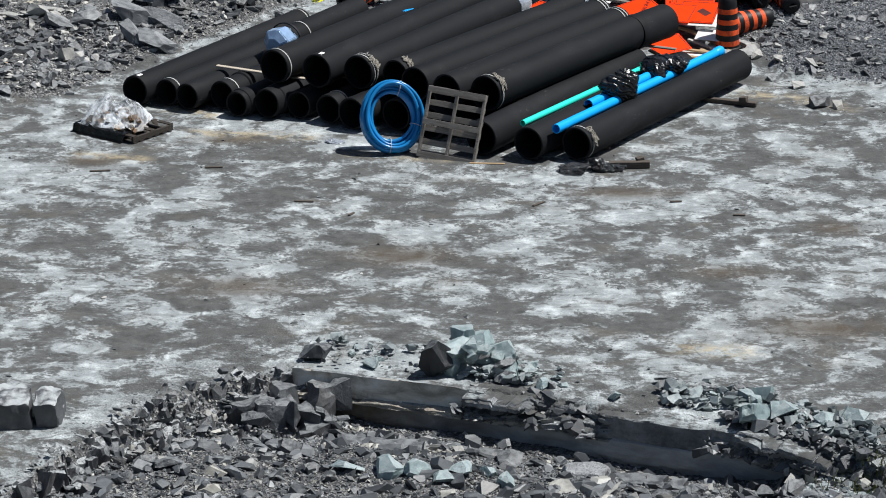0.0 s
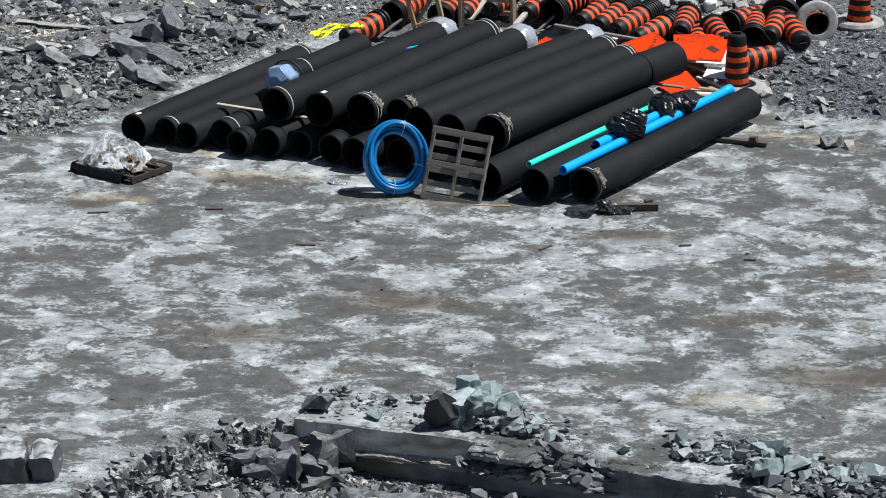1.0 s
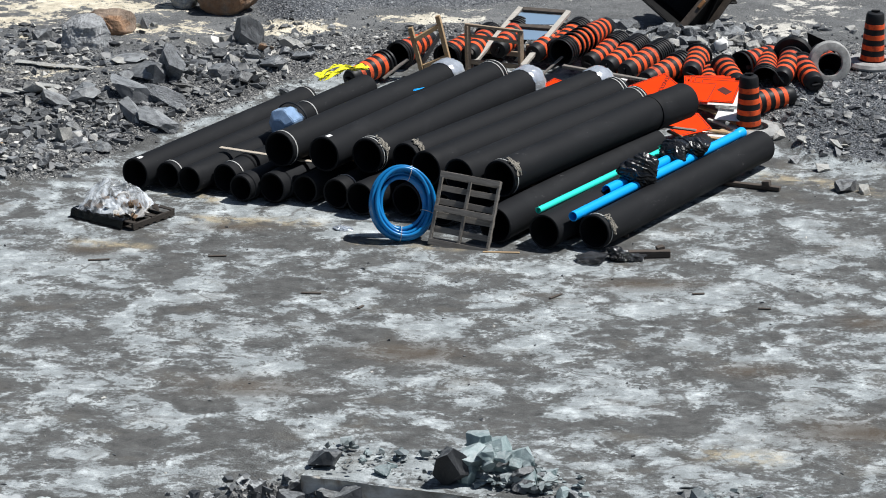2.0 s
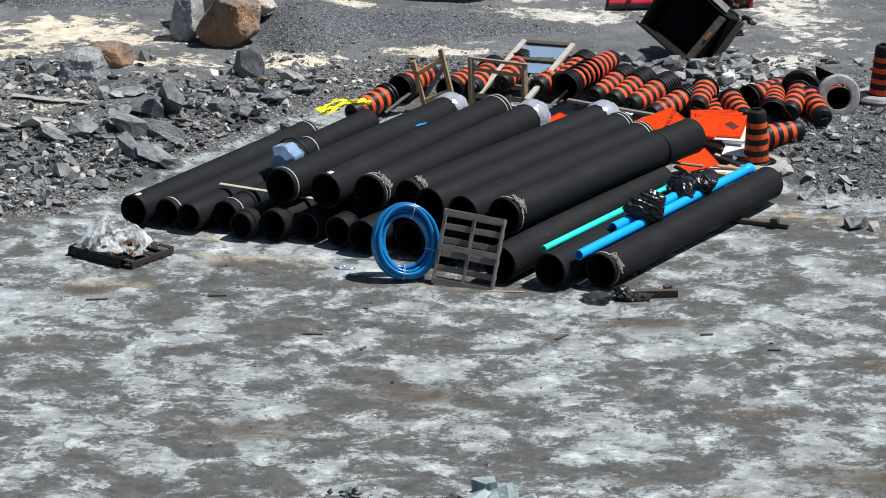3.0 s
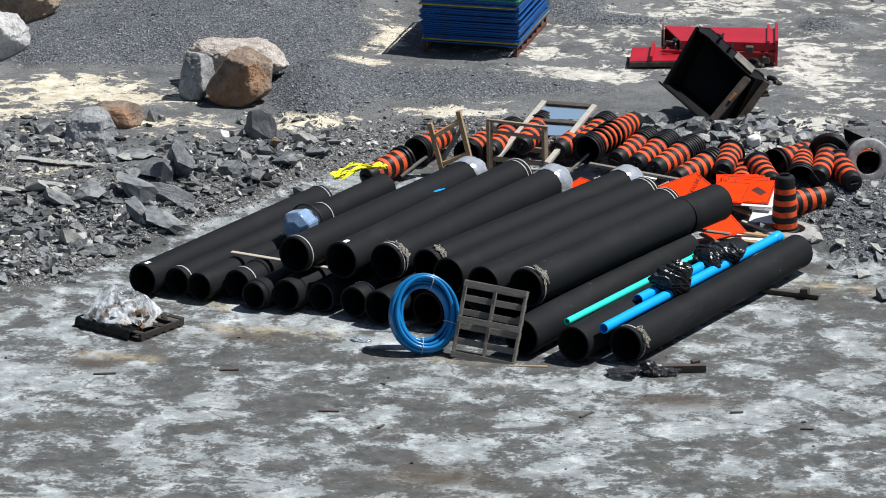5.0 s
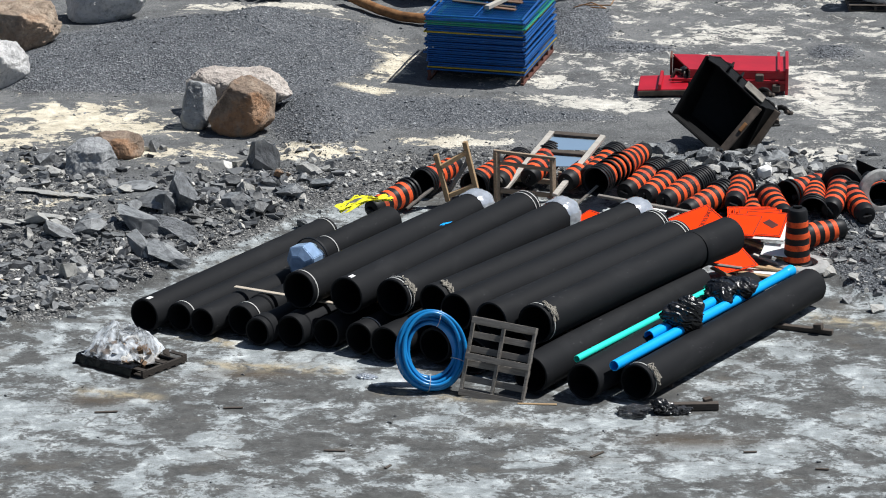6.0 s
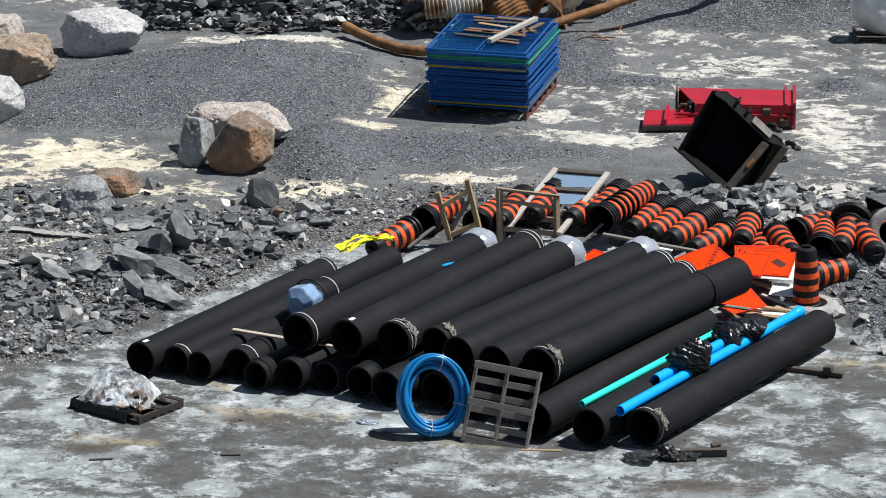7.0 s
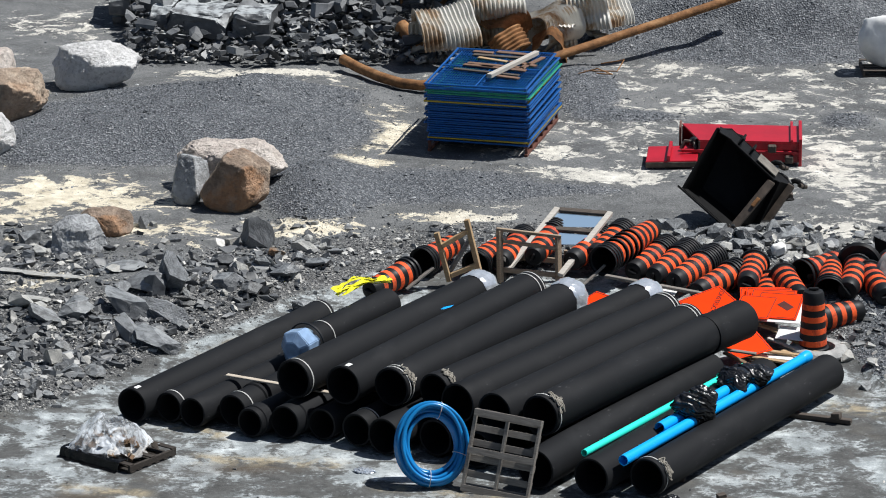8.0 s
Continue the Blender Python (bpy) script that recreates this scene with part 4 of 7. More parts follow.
def scrap_heap():
    """Loose scrap under the plastic sheet."""
    rng = random.Random(6)
    for i in range(110):
        u, v = rng.uniform(0.16, 1.08), rng.uniform(0.08, 0.9)
        top = tent(u, v)[0]
        s = rng.uniform(0.07, 0.2)
        if u > 0.9 and v > 0.4:
            top = max(top, 0.3)
        hgt = 0.13 + (min(top, 0.44) - 0.15) * rng.uniform(0.0, 0.62)
        p = SHEETED @ Vector((u, v, 0))
        bm = hull_rock(rng, 10, 0.5)
        ob = link("scrap_piece", to_mesh("scrap_piece", bm), rng.choice((M_JUNK, M_PAPER, M_PAPER, M_BROWNWOOD, M_DARKWOOD)))
        ob.matrix_basis = pose(p.x, p.y, hgt, rng.uniform(-60, 60), rng.uniform(-60, 60), rng.uniform(0, 360)) @ Matrix.Diagonal((s * 1.4, s, s * 0.3, 1))
        tagged(ob, "crumpled scrap of board and paper on the pallet", "scrap", "scrap on the pallet")


def plastic_sheet():
    """Clear sheet pulled taut over the scrap, with creases running down from its ridge."""
    bm = bmesh.new()
    n = 72
    vs = [[None] * n for _ in range(n)]
    for j in range(n):
        for i in range(n):
            x, y = 0.06 + 1.0 * i / (n - 1), -0.02 + 1.02 * j / (n - 1)
            z, ang, d = tent(x, y)
            run = noise.noise(Vector((math.cos(ang) * 4.5, math.sin(ang) * 4.5, d * 0.8)))
            q = Vector((x * 6, y * 6, 3))
            z += 0.14 * min(d, 0.4) * run + 0.05 * noise.noise(q) * min(1, z * 2.5) - 0.035 * abs(noise.noise(q * 2.1)) + 0.012
            w = 0.03 * noise.noise_vector(q * 0.6)
            vs[j][i] = bm.verts.new((x + w.x, y + w.y, max(z, 0.135)))
    for j in range(n - 1):
        for i in range(n - 1):
            if i > n * (0.86 + 0.08 * math.sin(j * 0.4)) and j < n * 0.55:
                continue
            bm.faces.new((vs[j][i], vs[j][i + 1], vs[j + 1][i + 1], vs[j + 1][i]))
    ob = link("plastic_sheet", to_mesh("plastic_sheet", bm, 35), M_SHEET)
    ob.matrix_basis = SHEETED.copy()
    return tagged(ob, "clear crumpled plastic sheet draped over scrap on a pallet", "plastic sheet")


def pallet_cover():
    """Black sheet folded over the pallet's front edges."""
    bm = bmesh.new()
    rows = []
    for i in range(31):
        x = -0.03 + 1.16 * i / 30
        w = 0.012 * noise.noise(Vector((x * 9, 0, 0)))
        low = 0.025 + 0.02 * noise.noise(Vector((x * 5, 3, 0)))
        rows.append([bm.verts.new(p) for p in ((x, 0.22 + 3 * w, 0.152), (x, 0.02, 0.156), (x, -0.03 + w, 0.142), (x, -0.045 + 2 * w, 0.08), (x, -0.06 + 2 * w, low), (x, -0.12 + 4 * w, 0.012))])
    for p, q in zip(rows, rows[1:]):
        for k in range(5):
            bm.faces.new((p[k], q[k], q[k + 1], p[k + 1]))
    bmesh.ops.solidify(bm, geom=bm.faces[:], thickness=0.004)
    bmesh.ops.recalc_face_normals(bm, faces=bm.faces)
    ob = link("ground_sheet", to_mesh("ground_sheet", bm, 40), M_BAG)
    ob.matrix_basis = SHEETED.copy()
    return tagged(ob, "black plastic sheet folded over the edge of a pallet", "plastic sheet")


pallet_cover()
scrap_heap()
plastic_sheet()

# ---------------------------------------------------------------- barrels


def barrel_kit():
    """One barrel, its base at the origin and its top along z, built once."""
    ob = thing("traffic_barrel", Matrix(), "", "traffic barrel", "striped traffic barrels")
    H, R0, R1 = 1.0, 0.23, 0.165
    rad = lambda z: R0 + (R1 - R0) * z / H
    prof = [(R0 + 0.025, 0.0), (R0 + 0.032, 0.012), (R0 + 0.028, 0.045), (R0 + 0.004, 0.052), (rad(0.06), 0.06)]
    for z in (0.245, 0.445, 0.645, 0.845):
        prof += [(rad(z - 0.012), z - 0.012), (rad(z) - 0.0015, z), (rad(z + 0.012), z + 0.012)]
    prof += [(R1 + 0.003, 0.95), (R1 - 0.015, 0.985), (R1 - 0.06, H), (0.05, H)]
    inner = [(max(0.03, r - 0.006), z - (0.006 if z > 0.9 else 0)) for r, z in prof[::-1]]
    body = part("barrel_body", lathed(prof + inner, 28, close=True), M_BLACK, ob, smooth=35)
    part("handle", boxed(0.16, 0.035, 0.05, pose(0, 0, H + 0.02), 0.01), M_BLACK, body)
    for z in (0.09, 0.29, 0.49, 0.69):
        z0, z1 = z + 0.01, z + 0.105
        part("stripe", lathed([(rad(z0) - 0.002, z0), (rad(z0) + 0.0022, z0 + 0.002), (rad(z1) + 0.0022, z1 - 0.002), (rad(z1) - 0.002, z1)], 28, close=True), M_STRIPE, ob, "dull orange reflective stripe", smooth=35)
    return ob


KIT = barrel_kit()
used = []


def barrel(m, label):
    if not used:
        KIT.matrix_basis = m
        ob = KIT
    else:
        ob = copy_thing(KIT, m)
    used.append(ob)
    ob["label"] = label
    return ob


def lying(a, b, n=1, step=0.16, seed=0, label="black and orange striped traffic barrel lying on the gravel"):
    """n barrels nested along the line from the base end a towards b."""
    rng = random.Random(seed)
    m, _ = along(a, b)
    at = 0.0
    for i in range(n):
        j = pose(0, 0, at, 0, 0, rng.uniform(0, 360))
        at += (step[i % len(step)] if isinstance(step, tuple) else step) * rng.uniform(0.88, 1.1)
        barrel(m @ j, label)


NEST = "striped traffic barrel nested in a lying row"
lying((2.3, 8.55, 0.93), (3.19, 10.28, 0.98), 8, (0.085, 0.085, 0.09, 0.2, 0.2, 0.2, 0.21, 0.2), 1, NEST)
lying((3.3, 9.92, 0.64), (2.60, 8.62, 0.58), 6, -0.075, 2, NEST)
lying((3.62, 9.65, 0.64), (2.97, 8.40, 0.58), 7, -0.075, 3, NEST)
lying((4.02, 9.35, 0.64), (3.38, 8.35, 0.58), 7, -0.075, 4, NEST)
lying((4.45, 8.95, 0.57), (3.80, 8.10, 0.52), 4, -0.075, 5, NEST)
lying((2.3, 10.3, 0.72), (1.62, 9.1, 0.64), 4, -0.075, 6, NEST)
lying((2.62, 10.45, 0.78), (2.1, 9.4, 0.7), 5, -0.075, 26, NEST)
lying((0.2, 9.3, 0.62), (1.02, 11.0, 0.78), 3, 0.07, 7, NEST)
lying((0.95, 10.25, 0.72), (0.55, 9.1, 0.66), 5, -0.075, 8, NEST)
lying((1.5, 10.4, 0.82), (1.1, 9.3, 0.7), 4, -0.075, 18, NEST)
lying((-0.95, 8.95, 0.6), (-1.6, 8.1, 0.52), 2, -0.1, 9, NEST)
lying((-0.7, 9.45, 0.62), (-0.1, 10.4, 0.7), 3, 0.07, 10, NEST)
lying((4.88, 9.3, 0.68), (4.66, 8.2, 0.6), 1, seed=11)
lying((5.1, 8.85, 0.46), (4.97, 7.95, 0.42), 1, seed=12)
lying((5.30, 8.7, 0.63), (5.58, 7.55, 0.55), 1, seed=13)
lying((5.62, 8.72, 0.66), (6.35, 9.5, 0.7), 2, 0.1, 14)
lying((6.02, 8.0, 0.58), (6.16, 9.2, 0.72), 3, 0.1, 15)
lying((6.58, 8.95, 0.72), (6.25, 7.75, 0.58), 1, seed=16)
lying((6.72, 8.8, 0.66), (6.98, 7.6, 0.54), 1, seed=17)
lying((5.62, 6.85, 0.45), (6.42, 7.3, 0.5), 1, seed=19)


def base_mesh(material, seg=24):
    me = to_mesh("rubber_base", lathed([(0.24, 0.0), (0.42, 0.0), (0.425, 0.03), (0.39, 0.075), (0.28, 0.09), (0.24, 0.085)], seg, close=True), 30)
    me.materials.append(material)
    return me


DARK_BASE = base_mesh(M_BLACK, 28)


def rubber_base(m, label):
    ob = new("rubber_base", base_mesh(M_GREYRUB))
    ob.matrix_basis = m @ Matrix.Diagonal((1.14, 1.14, 1.2, 1))
    return tagged(ob, label, "barrel base", "barrel bases")


zb = ground_z(5.62, 6.2)
rubber_base(pose(5.7, 6.16, zb + 0.04, 2, 0, 10), "heavy grey rubber ring round the foot of a barrel")
barrel(pose(5.62, 6.2, zb + 0.07, 2, -1, 0), "black and orange striped traffic barrel standing in a rubber base")
zb = ground_z(8.1, 9.45)
rubber_base(pose(8.1, 9.45, zb + 0.01, 1, 0, 40), "heavy grey rubber ring round the foot of a barrel")
barrel(pose(8.1, 9.45, zb + 0.02, 1, 2, 0), "black and orange striped traffic barrel standing alone in a rubber base")
rubber_base(along((7.24, 8.72, 0.72), (7.4, 8.0, 0.84))[0] @ Matrix.Diagonal((0.86, 0.86, 1, 1)), "grey rubber barrel base propped on its edge")
lying((7.28, 8.8, 0.62), (7.15, 9.7, 0.64), 1, seed=23)
rubber_base(along((6.62, 9.12, 0.74), (6.45, 8.5, 0.68))[0] @ Matrix.Diagonal((0.8, 0.8, 0.9, 1)), "black rubber barrel base standing behind a lying barrel").data = DARK_BASE

# ---------------------------------------------------------------- signs, frames, timber

M_PALETIMBER = wood_material("pale_timber", (0.36, 0.33, 0.29), (0.55, 0.52, 0.47))


def letters(text, size, depth, material, parent, m, name="lettering"):
    cu = bpy.data.curves.new("lettering", "FONT")
    cu.body, cu.size, cu.extrude, cu.align_x, cu.align_y = text, size, depth, "CENTER", "CENTER"
    tmp = new("lettering_source", cu)
    bpy.context.view_layer.update()
    me = bpy.data.meshes.new_from_object(tmp)
    bpy.data.objects.remove(tmp)
    ob = link(name, me, material, parent)
    ob.matrix_basis = m
    return ob


def sign(m, label, text="", size=0.16, w=0.75, h=0.75, lean=0.0, printed=True):
    ob = thing("road_sign", m, label, "road sign", "orange signs")
    face = part("plate", boxed(w, h, 0.012, None, 0.004), M_ORANGE, ob)
    for s in (-1, 1):
        part("border_line", boxed(w - 0.06, 0.012, 0.003, pose(0, s * (h / 2 - 0.03), 0.0072), 0), M_INK, face)
        part("border_line", boxed(0.012, h - 0.084, 0.003, pose(s * (w / 2 - 0.03), 0, 0.0072), 0), M_INK, face)
    if text:
        letters(text, size, 0.002, M_INK, face, pose(0.07, 0.07, 0.0085, 0, 0, lean))
    elif printed:
        part("symbol", lathed([(0.005, 0), (w * 0.07, 0), (w * 0.07, 0.003), (0.005, 0.003)], 16, close=True), M_INK, face, "dark printed dot").matrix_basis = pose(-w * 0.24, h * 0.12, 0.0066)
        part("symbol", boxed(w * 0.34, h * 0.2, 0.003, pose(w * 0.17, 0, 0.0078, 0, 0, -38), 0), M_INK, face, "dark printed patch")
    return ob


def facing(c, x_to, tilt_up):
    """A plate's pose: centre, where its x axis points, and a point towards which its y axis leans."""
    c, x, y = Vector(c), Vector(x_to), Vector(tilt_up)
    x.normalize()
    z = x.cross(y).normalized()
    y = z.cross(x)
    m = Matrix((x, y, z)).transposed().to_4x4()
    m.translation = c
    return m


FLAT = "orange road sign lying flat in a heap of signs"
sign(facing((3.99, 6.8, 0.76), (0.34, -0.70, -0.12), (0.70, 0.31, 0.18)), "orange diamond construction sign lying tilted on barrels", "CONSTRUCTION", 0.115, 0.78, 0.78, -45)
sign(facing((4.72, 6.85, 0.69), (0.95, -0.3, 0.02), (0.3, 0.95, 0.2)), "orange road sign with dark edges in a heap of signs", "", w=0.62, h=0.75, printed=False)
for k, (x, y, z, a) in enumerate(((4.9, 7.5, 0.6, -2), (4.97, 7.36, 0.63, -7), (5.02, 7.18, 0.66, -11), (5.1, 6.92, 0.69, -16))):
    ca, sa = math.cos(radians(a)), math.sin(radians(a))
    sign(facing((x, y, z), (ca, sa, 0.02), (-sa, ca, 0.3)), FLAT, "", w=0.74, h=0.74, printed=k == 3)
sign(facing((4.52, 5.85, 0.36), (0.9, 0.42, 0.1), (-0.42, 0.9, 0.3)), "orange road sign with a dark border lying under timber", "", w=0.7, h=0.55, printed=False)
sign(facing((2.14, 6.95, 0.72), (0.6, -0.78, 0.02), (0.78, 0.6, 0.3)), "orange road sign wedged behind the pipes", "", w=0.55, h=0.55, printed=False)
sign(facing((1.85, 6.9, 0.58), (1, 0.35, 0.0), (-0.35, 1, 0.25)), "orange road sign wedged behind the pipes", "", w=0.7, h=0.5, printed=False)


def board_flat(m, w, h, label):
    ob = link("white_board", to_mesh("white_board", boxed(w, h, 0.01, None, 0.003)), M_WHITE)
    ob.matrix_basis = m
    return tagged(ob, label, "board")


board_flat(facing((5.15, 6.86, 0.655), (0.96, -0.28, 0.02), (0.28, 0.96, 0.3)), 0.76, 0.78, "white back of a sign lying in the heap")
board_flat(facing((5.3, 6.3, 0.42), (1, -0.3, 0), (0.3, 1, 0.25)), 0.5, 0.4, "white board lying under the heap of signs")
board_flat(facing((3.2, 7.9, 0.6), (1, -0.3, 0), (0.3, 1, 0.1)), 0.6, 0.4, "white board lying between pipe ends")
board_flat(facing((5.05, 5.75, 0.2), (1, -0.2, 0), (0.3, 1, 0.1)), 0.9, 0.4, "pale blue-white board under offcuts")
for i, (a, b, w, mt) in enumerate((((4.45, 5.95, 0.3), (5.45, 5.75, 0.22), 0.09, M_WOOD), ((4.7, 6.75, 0.45), (5.5, 6.35, 0.3), 0.1, M_WOOD), ((4.85, 6.85, 0.42), (5.55, 6.05, 0.24), 0.08, M_BROWNWOOD), ((4.6, 5.6, 0.24), (5.5, 5.55, 0.16), 0.08, M_BROWNWOOD), ((4.3, 5.75, 0.26), (5.2, 5.45, 0.2), 0.09, M_WOOD), ((5.0, 6.55, 0.4), (5.75, 5.9, 0.2), 0.1, M_WOOD), ((4.9, 6.3, 0.34), (5.9, 5.6, 0.14), 0.07, M_PALETIMBER), ((5.1, 5.9, 0.26), (5.7, 5.5, 0.12), 0.11, M_WOOD), ((4.15, 5.5, 0.36), (4.6, 5.25, 0.2), 0.09, M_BROWNWOOD))):
    timber(a, b, w, 0.035, mt, "sawn timber offcut in a heap behind the pipes", "offcut")
timber((2.35, 8.35, 0.74), (3.95, 7.62, 0.66), 0.09, 0.05, M_GREYWOOD, "grey weathered plank across the barrels", "plank", "board")
timber((1.85, 8.2, 0.5), (2.35, 8.6, 0.85), 0.05, 0.03, M_GREYWOOD, "grey weathered lath among barrels", "lath", "board")


def bars(ob, name, material, rows):
    for a, b, w, h in rows:
        part(name, bar(a, b, w, h), material, ob)


M_OLDWOOD = wood_material("old_brown_wood", (0.2, 0.145, 0.1), (0.4, 0.31, 0.225))


def open_frame():
    ob = thing("open_timber_stand", pose(0.6, 9.2, 0.36), "open brown timber frame standing behind the pipes", "frame")
    w = 1.0
    bars(ob, "post", M_OLDWOOD, [((0.02, 0, 0), (0.0, 0.02, 0.9), 0.09, 0.08), ((w, 0.1, 0), (w - 0.02, 0.12, 0.74), 0.1, 0.07), ((0.18, 0.5, 0), (0.16, 0.5, 0.5), 0.07, 0.06), ((1.12, 0.55, 0), (1.12, 0.55, 0.4), 0.07, 0.06)])
    bars(ob, "rail", M_OLDWOOD, [((-0.05, 0.01, 0.925), (w + 0.03, 0.11, 0.765), 0.07, 0.05), ((0.06, 0.0, 0.72), (w - 0.06, 0.1, 0.56), 0.05, 0.06), ((0.22, 0.5, 0.3), (1.08, 0.55, 0.2), 0.05, 0.09), ((0.07, 0.0, 0.22), (w - 0.06, 0.1, 0.1), 0.05, 0.08)])
    bars(ob, "brace", M_GREYWOOD, [((0.05, 0.05, 0.42), (0.2, 0.2, 0.2), 0.05, 0.05), ((0.08, 0.06, 0.04), (0.14, 0.46, 0.3), 0.05, 0.05)])


def trestle():
    ob = thing("wooden_trestle", pose(-0.35, 8.95, 0.4), "broken tan timber trestle leaning behind the pipes", "trestle")
    bars(ob, "post", M_WOOD, [((0.12, 0, 0.05), (-0.1, 0.05, 0.88), 0.1, 0.08), ((0.64, 0.1, 0.1), (0.4, 0.15, 1.08), 0.11, 0.08)])
    bars(ob, "rail", M_WOOD, [((-0.01, 0, 0.66), (0.43, 0.12, 0.9), 0.06, 0.08), ((0.14, 0, 0.15), (0.6, 0.1, 0.32), 0.06, 0.08)])
    bars(ob, "brace", M_GREYWOOD, [((0.1, 0.1, 0.15), (0.5, 0.2, 0.8), 0.1, 0.05), ((-0.6, -0.3, 0.0), (-0.15, -0.05, 0.3), 0.08, 0.03)])


def window_frame():
    """A glazed timber window lying on the barrels."""
    o = Vector((1.62, 9.05, 0.53))
    ob = thing("glazed_window", Matrix.Translation(o), "grey timber window with a reflecting pane leaning on barrels", "window")
    br, tr, tl = Vector((0, 0, 0)), Vector((0.86, 1.55, 0.62)), Vector((-0.04, 1.73, 0.64))
    bl = tl - tr
    n = (tr - br).cross(tl - tr).normalized()
    if n.z < 0:
        n = -n
    for a, b in ((br, tr), (bl, tl)):
        part("stile", bar(a, b + (b - a) * 0.02, 0.1, 0.07, 0.006, n), M_PALETIMBER, ob)
    for t in (1.0, 0.7):
        a, b = bl.lerp(tl, t), br.lerp(tr, t)
        d = (b - a).normalized() * 0.055
        part("rail", bar(a + d, b - d, 0.1, 0.06, 0.006, n), M_DARKWOOD, ob, "dark weathered rail")
    for t0, t1 in ((0.735, 0.965), (0.45, 0.665)):
        a, b, c, d = bl.lerp(tl, t0), br.lerp(tr, t0 + 0.06), br.lerp(tr, t1), bl.lerp(tl, t1)
        e = (b - a).normalized() * 0.05
        bm = bmesh.new()
        f = bm.faces.new([bm.verts.new(p - n * 0.02) for p in (a + e, b - e, c - e, d + e)])
        bm.normal_update()
        bmesh.ops.solidify(bm, geom=[f], thickness=0.006)
        part("pane", bm, M_PANE, ob, "blue-grey reflecting pane")


open_frame()
trestle()
window_frame()


def barrier_tape():
    rng = random.Random(9)
    ob = thing("barrier_tape", pose(-1.65, 6.75, 1.0, 0, 0, 44), "tangled yellow warning tape draped over the pipes", "tape")
    for i in range(9):
        bm = bmesh.new()
        y0 = rng.uniform(-0.16, 0.16)
        prev = None
        x0, x1 = -0.62 + rng.uniform(0, 0.25), 0.62 - rng.uniform(0, 0.3)
        for k in range(15):
            t = k / 14
            x = x0 + (x1 - x0) * t
            y = y0 + 0.06 * math.sin(t * 5 + i)
            z = 0.02 * i * 0.4 + 0.02 * noise.noise(Vector((t * 4, i * 2.0, 0))) + 0.09 * math.exp(-((t - 0.5) / 0.3) ** 2)
            q = (bm.verts.new((x, y - 0.035, z)), bm.verts.new((x, y + 0.035, z + 0.03 * math.sin(k + i))))
            if prev:
                bm.faces.new((prev[0], q[0], q[1], prev[1]))
            prev = q
        bm.normal_update()
        bmesh.ops.solidify(bm, geom=bm.faces[:], thickness=0.003)
        strip = part("tape_strip", bm, M_TAPE, ob)
        if i % 3:
            continue
        part("print_bar", boxed(0.2, 0.02, 0.004, pose(rng.uniform(-0.3, 0.3), y0, 0.16 + 0.01 * i, 0, 0, rng.uniform(-10, 10)), 0), M_BLACK, strip, "black printed bar")
    return ob


barrier_tape()
loose_wrap(-0.2, 5.3, 0.1, 31, M_BLUE, "blue_rag", "scrap of blue plastic on a pipe", "plastic", 0.2).matrix_basis = pose(-0.24, 5.15, 1.2, 0, 0, 50) @ Matrix.Diagonal((2.4, 0.8, 0.8, 1))


def steel_sheet():
    """A bent dark plate standing in the gravel behind the barrels."""
    bm = bmesh.new()
    vs = [bm.verts.new(p) for p in ((-0.05, 0, 0), (0.42, 0.12, 0), (0.45, 0.1, 0.26), (-0.12, -0.05, 0.55))]
    bm.faces.new(vs)
    bm.normal_update()
    bmesh.ops.solidify(bm, geom=bm.faces[:], thickness=0.012)
    ob = link("steel_sheet", to_mesh("steel_sheet", bm), M_BUCKET)
    x, y = 7.05, 10.0
    ob.matrix_basis = pose(x, y, ground_z(x, y) - 0.03)
    return tagged(ob, "bent dark steel sheet standing in the gravel", "steel sheet")


steel_sheet()

# ---------------------------------------------------------------- the far floor


M_REDWOOD = wood_material("red_brown_wood", (0.09, 0.05, 0.035), (0.24, 0.145, 0.1))


